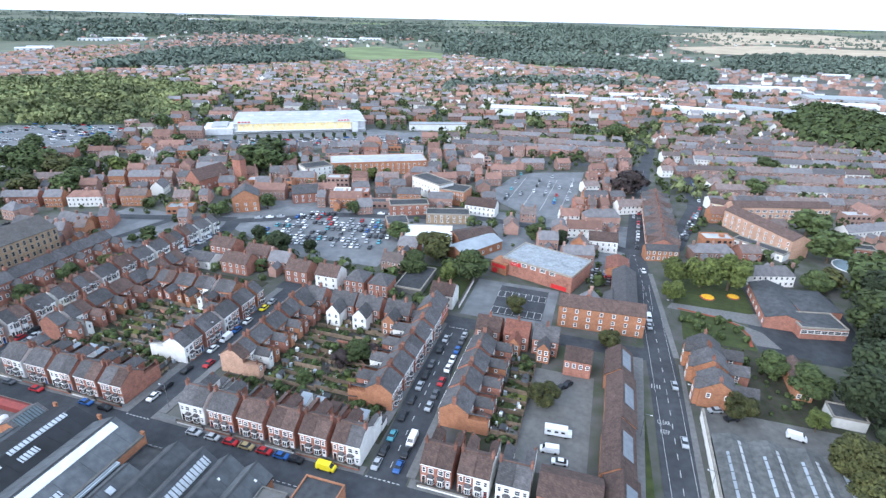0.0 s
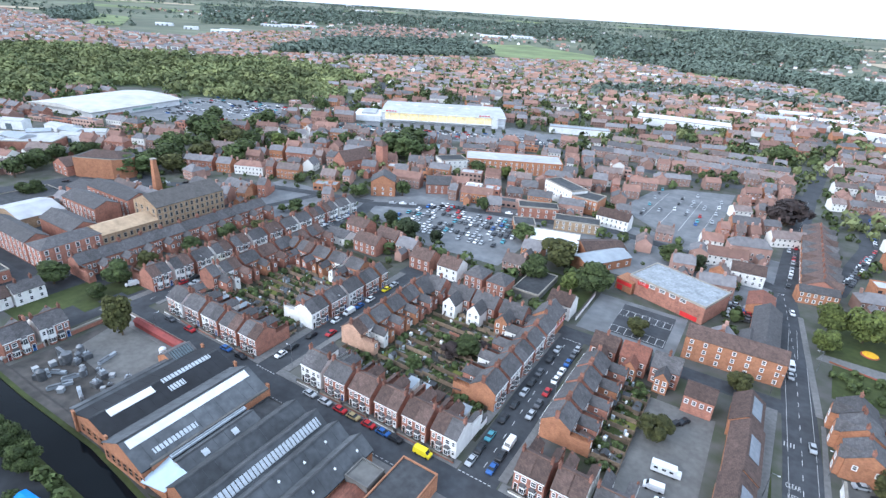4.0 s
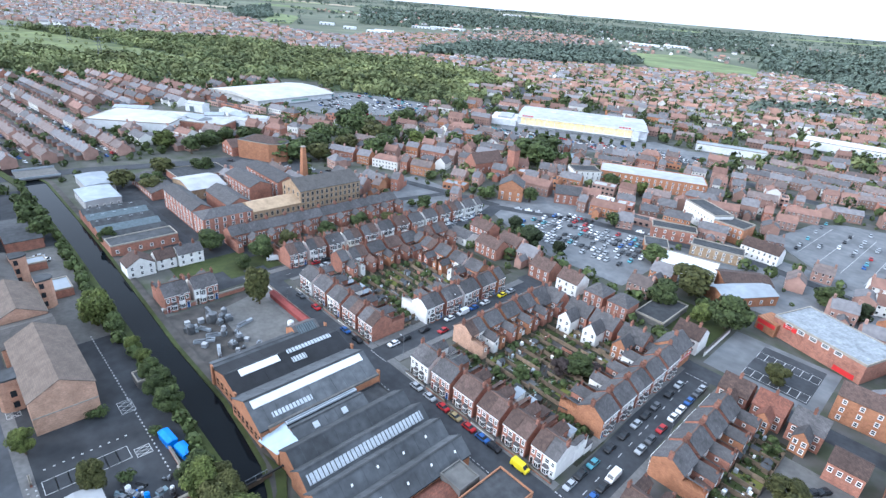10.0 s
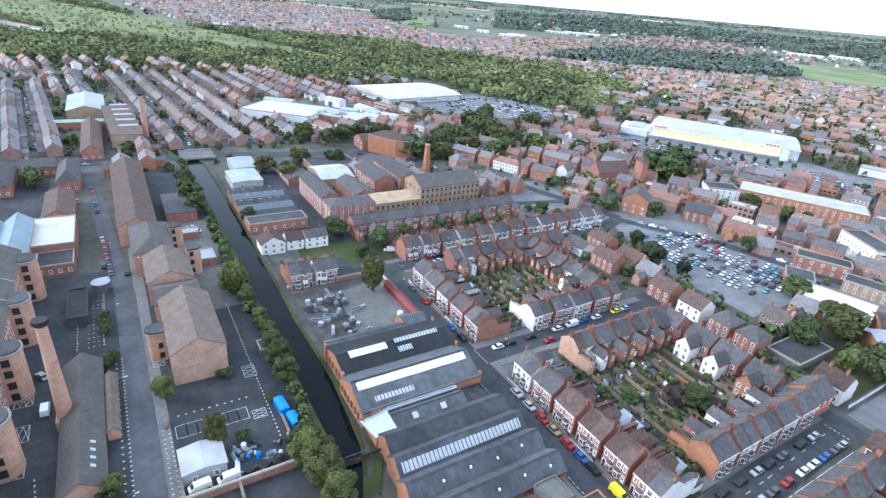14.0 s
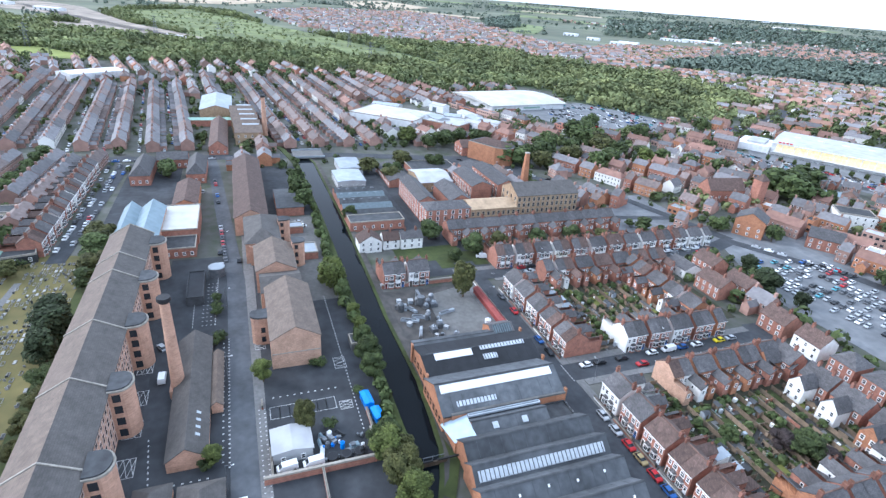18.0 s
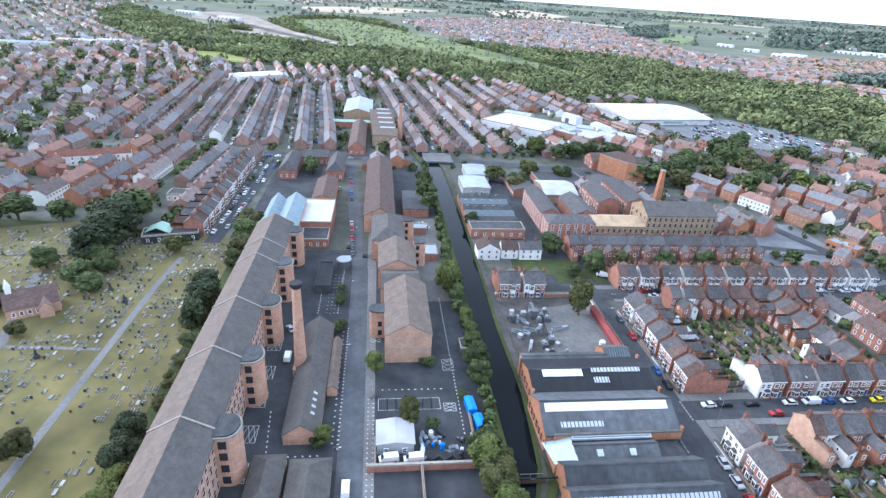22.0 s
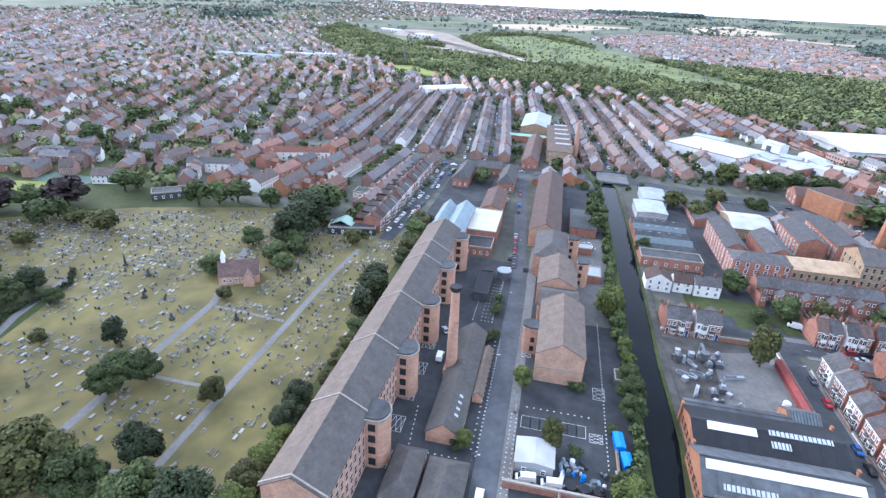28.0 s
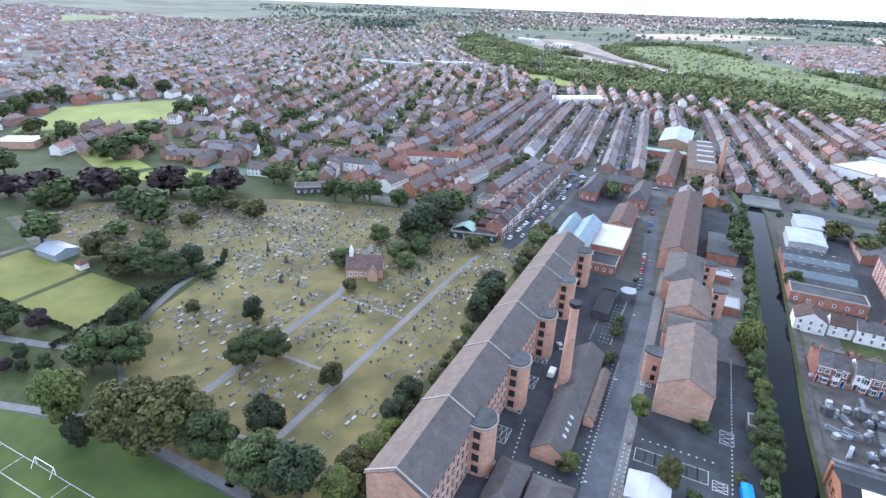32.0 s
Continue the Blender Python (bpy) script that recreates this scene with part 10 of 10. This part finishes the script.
yard_line(-103, 107.6, 4.7, 0, 12, 0, 1)
yard_line(-169.6, 107.6, 4.8, 0, 10, 0, 2)
yard_line(-94.5, 118.5, 0, 4.7, 8, 90, 3)
yard_line(-62, 118, 0, 4.8, 9, -90, 4)
yard_line(-20.5, 117, 0, 4.8, 7, 90, 5)
yard_line(-134.8, 119, 0, 4.8, 9, -90, 6)
GARDENS = ((-102, 108, -50, 116), (-92, 117, -63, 160), (-168, 108, -124, 117), (-162, 117, -136, 172), (-20, 114, -12.5, 154), (-211, 98, -200, 178))
q = Geo()
for i in range(900):
    x0, y0, x1, y1 = GARDENS[(0, 1, 1, 2, 3, 3, 4, 5)[i % 8]]
    x, y, k = rng.uniform(x0, x1), rng.uniform(y0, y1), rng.random()
    if k < .4:
        w, d, h, m = rng.uniform(.5, 1.8), rng.uniform(.5, 1.6), .16, rng.choice(["paving", "concrete", "garden", "gravel_yard", "fence_wood"])
    elif k < .75:
        w, d, h, m = rng.uniform(.25, .6), rng.uniform(.25, .6), rng.uniform(.5, 1.1), rng.choice(["car_black", "grass", "terracotta", "wood_dark", "upvc", "steel", "sheet_green"])
    elif k < .9:
        w, d, h, m = rng.uniform(1.6, 4.5), .08, rng.uniform(.9, 1.5), rng.choice(["fence_wood", "fence_wood", "wood_dark", "brick_red"])
        if rng.random() < .5:
            w, d = d, w
    else:
        w, d, h, m = rng.uniform(.6, 1.0), rng.uniform(.6, 1.1), rng.uniform(1.1, 1.7), rng.choice(["upvc", "skylight", "sheet_grey", "fence_wood"])
    q.box(x - w / 2, y - d / 2, 0, x + w / 2, y + d / 2, h, m)
q.ob("garden_clutter", None, "pots, bins, slabs and trellises lying about back gardens", "garden clutter", "", "stuff")
SHRUBS = []
for i in range(320):
    k = i % 7
    x, y = ((rng.uniform(-102, -50), rng.uniform(109, 116)), (rng.uniform(-92, -64), rng.uniform(117, 150)), (rng.uniform(-168, -124), rng.uniform(108, 117)), (rng.uniform(-162, -136), rng.uniform(117, 172)), (rng.uniform(-24, -13), rng.uniform(112, 154)), (rng.uniform(-211, -198), rng.uniform(98, 178)), (rng.uniform(40, 78), rng.uniform(148, 185)))[k]
    SHRUBS.append((x, y, 0, rng.choice([.4, .5, .6, .8, 1.3])))
for i in range(190):
    x0, y0, x1, y1 = GARDENS[(0, 1, 1, 2, 3, 3, 4, 5)[i % 8]]
    SHRUBS.append((rng.uniform(x0, x1), rng.uniform(y0, y1), -.1, rng.choice([.3, .4, .5, .7, .9, 1.3])))
for i in range(26):
    SHRUBS.append((rng.uniform(37, 60), rng.uniform(187, 206), 0, rng.uniform(.6, 1.3)))
for i in range(40):
    SHRUBS.append((-60 - i * 4.2 + rng.uniform(-1, 1), rng.uniform(-54.5, -52.5), 0, rng.uniform(1.0, 1.9)))
for i in range(30):
    SHRUBS.append((-104 - i * 5.2, 31 + rng.uniform(-.8, 2.0), .2, rng.uniform(1.2, 2.2)))
for q in ((-139, 17.5, 3), (-140, 15.5, 2.4), (-113, 16, 3), (-124, 26, 2.6), (-107, -14, 3), (-160, -11, 3.6), (-158, -13, 3.2), (-176, -12.5, 3.4), (-180, -12.4, 3), (-186, -12.5, 3)):
    tree(*q, "s", 1.0)
# lumps of low wild growth beside the canal
for i in range(30):
    SHRUBS.append((-182 - i * 6 + rng.uniform(-2, 2), 31.5 + rng.uniform(-1, 1.5), .2, rng.uniform(1, 1.8)))

# garden plots: grass, soil, paving and gravel strips between the fences
def plots(x0, y0, x1, y1, nx, ny, seed):
    rr = random.Random(seed)
    g = Geo()
    for i in range(nx):
        for j in range(ny):
            a, b = x0 + (x1 - x0) * i / nx, y0 + (y1 - y0) * j / ny
            w, d = (x1 - x0) / nx, (y1 - y0) / ny
            m = rr.choice(["grass", "lawn", "garden", "garden", "paving", "gravel_yard", "grass"])
            g.prism([(a + .1, b + .1), (a + w - .1, b + .1), (a + w - .1, b + d - .1), (a + .1, b + d - .1)], .0, .09 + .006 * rr.random(), m)
            if rr.random() < .5:
                k = rr.uniform(.2, .8) * d
                g.prism([(a + .2, b + k), (a + w - .2, b + k), (a + w - .2, b + k + .7), (a + .2, b + k + .7)], .05, .13, "paving")
    g.ob("garden_plots", None, "strips of grass, soil and paving in back gardens", "garden", "", "structure")


plots(-92, 117, -62, 160, 5, 9, 1)
plots(-104, 108.2, -47.6, 115.8, 12, 1, 2)
plots(-163, 118, -135, 170, 4, 11, 3)
plots(-170, 108.2, -121, 116, 10, 1, 4)
plots(-19.5, 116, -12, 155, 1, 8, 5)
plots(-211.5, 100, -201, 178, 1, 12, 6)
crowns("shrubs", SHRUBS, "leaf", "small leafy garden and bank shrubs", 70, 21)


def dashes(pts, step, length, w, z=.16, m="line_white"):
    q = Geo()
    for (x0, y0), (x1, y1) in zip(pts, pts[1:]):
        L = math.hypot(x1 - x0, y1 - y0)
        ux, uy = (x1 - x0) / L, (y1 - y0) / L
        k = 0.0
        while k + length < L:
            a, b = k, k + length
            q.prism([(x0 + ux * a + uy * w / 2, y0 + uy * a - ux * w / 2), (x0 + ux * b + uy * w / 2, y0 + uy * b - ux * w / 2), (x0 + ux * b - uy * w / 2, y0 + uy * b + ux * w / 2), (x0 + ux * a - uy * w / 2, y0 + uy * a + ux * w / 2)], z - .03, z, m)
            k += step
    q.ob("road_marking", None, "worn white painted road line", "markings", "", "structure")


dashes([(33, 0), (31, 80), (29, 150), (26.5, 205), (21.5, 258), (25, 336), (32, 440)], 6, 2.4, .15)
dashes([(29.2, 60), (27.6, 100), (25.6, 150), (23.2, 205)], 3, 2.9, .1)
dashes([(35.4, 60), (34.3, 80), (32.5, 150), (30, 205)], 3, 2.9, .1)
dashes([(-41, 96), (-42.2, 130), (-44, 166)], 6, 2, .2)
dashes([(-112, 91), (-120, 91)], 1.2, .7, .3)
dashes([(-46, 91.5), (-36, 91.5)], 1.2, .7, .3)
dashes([(-46, 166), (-39, 166)], 1.2, .7, .3)
dashes([(-183, 95), (-183, 210)], 7, 2, .15)
dashes([(-170, 83.2), (-50, 83.2)], 1.6, .9, .2)
for k in range(7):
    bay_marks(-34 + k * 2.8, 196, 0, 1, 2.7, 5)
    bay_marks(-34 + k * 2.8, 182, 0, 1, 2.7, 5)
for k in range(4):
    dashes([(-54 + k * 11, 322 - k * 6), (-51 + k * 11, 384)], 6, 5.6, .25, .18)


def street_lamp(x, y, turn, h=8):
    e = thing("street_lamp", "tall grey steel street lamp with a bent arm", "street lamp", pose(x, y, .1, 0, 0, turn), "street lamps")
    Geo().cyl(0, 0, 0, .1, h, .06, 8, "steel").ob("post", e)
    Geo().box(0, -.05, h - .1, 1.6, .05, h, "steel").ob("arm", e)
    Geo().box(1.2, -.14, h - .22, 1.9, .14, h - .08, "sheet_white").ob("lantern", e)


for x, y, t in ((36, 112, 180), (35, 146, 180), (20.5, 128, 0), (20, 176, 0), (33, 200, 180), (18, 240, 0), (-110.5, 97, 180), (-122, 130, 0), (-48.4, 118, 0), (-35.5, 130, 180), (-49.5, 150, 0), (-90, 93, -90), (-140, 93, -90), (-160, 83, 90), (-188, 120, 0), (-188, 160, 0), (-99, -9, 90), (-140, -9, 90), (-180, -9.5, 90), (-230, -10, 90)):
    street_lamp(x, y, t)
# hedged drying of the front walls: low brick walls before the terraces
for x0, x1 in ((-104, -47.6), (-170.6, -122.5), (-33, -5)):
    n = int((x1 - x0) / 9.4)
    for i in range(n):
        a = x0 + i * (x1 - x0) / n
        simple("front_wall", a + .4, 92.3, a + (x1 - x0) / n - .4, 92.5, .9, .9, "brick_red" if i % 3 else "render_white", "stone_trim", "x", "low front garden wall before a terraced house", "wall")

# painted words on the main road, read when driving away from the mill
for body, x, y in (("KEEP", 25.0, 131.2), ("CLEAR", 24.9, 135.2)):
    cu = bpy.data.curves.new("road_word", "FONT")
    cu.body, cu.size, cu.align_x = body, 1.5, "CENTER"
    cu.materials.append(MATS["line_white"])
    o = new("road_word", cu)
    o.matrix_basis = pose(x + 2.2, y, .24, 0, 0, 1.5) @ Matrix.Diagonal((.8, 1.7, 1, 1))
    tagged(o, "worn white painted road word", "markings", "painted road words", "structure")
for k in range(4):
    dashes([(24.6 + k * .8, 152), (24.6 + k * .8, 154.2)], 2.6, 2.0, .25, .24)
dashes([(24.2, 204), (24.2, 235)], 8, 7.2, .12, .24)
dashes([(27.4, 204), (26.6, 235)], 8, 7.2, .12, .24)
Geo().box(-141.0, 3.6, 5.2, -140.85, 18, 5.5, "stone_trim").ob("trim", None, "pale stone band course across the gable of a mill shed", "trim", "", "structure")
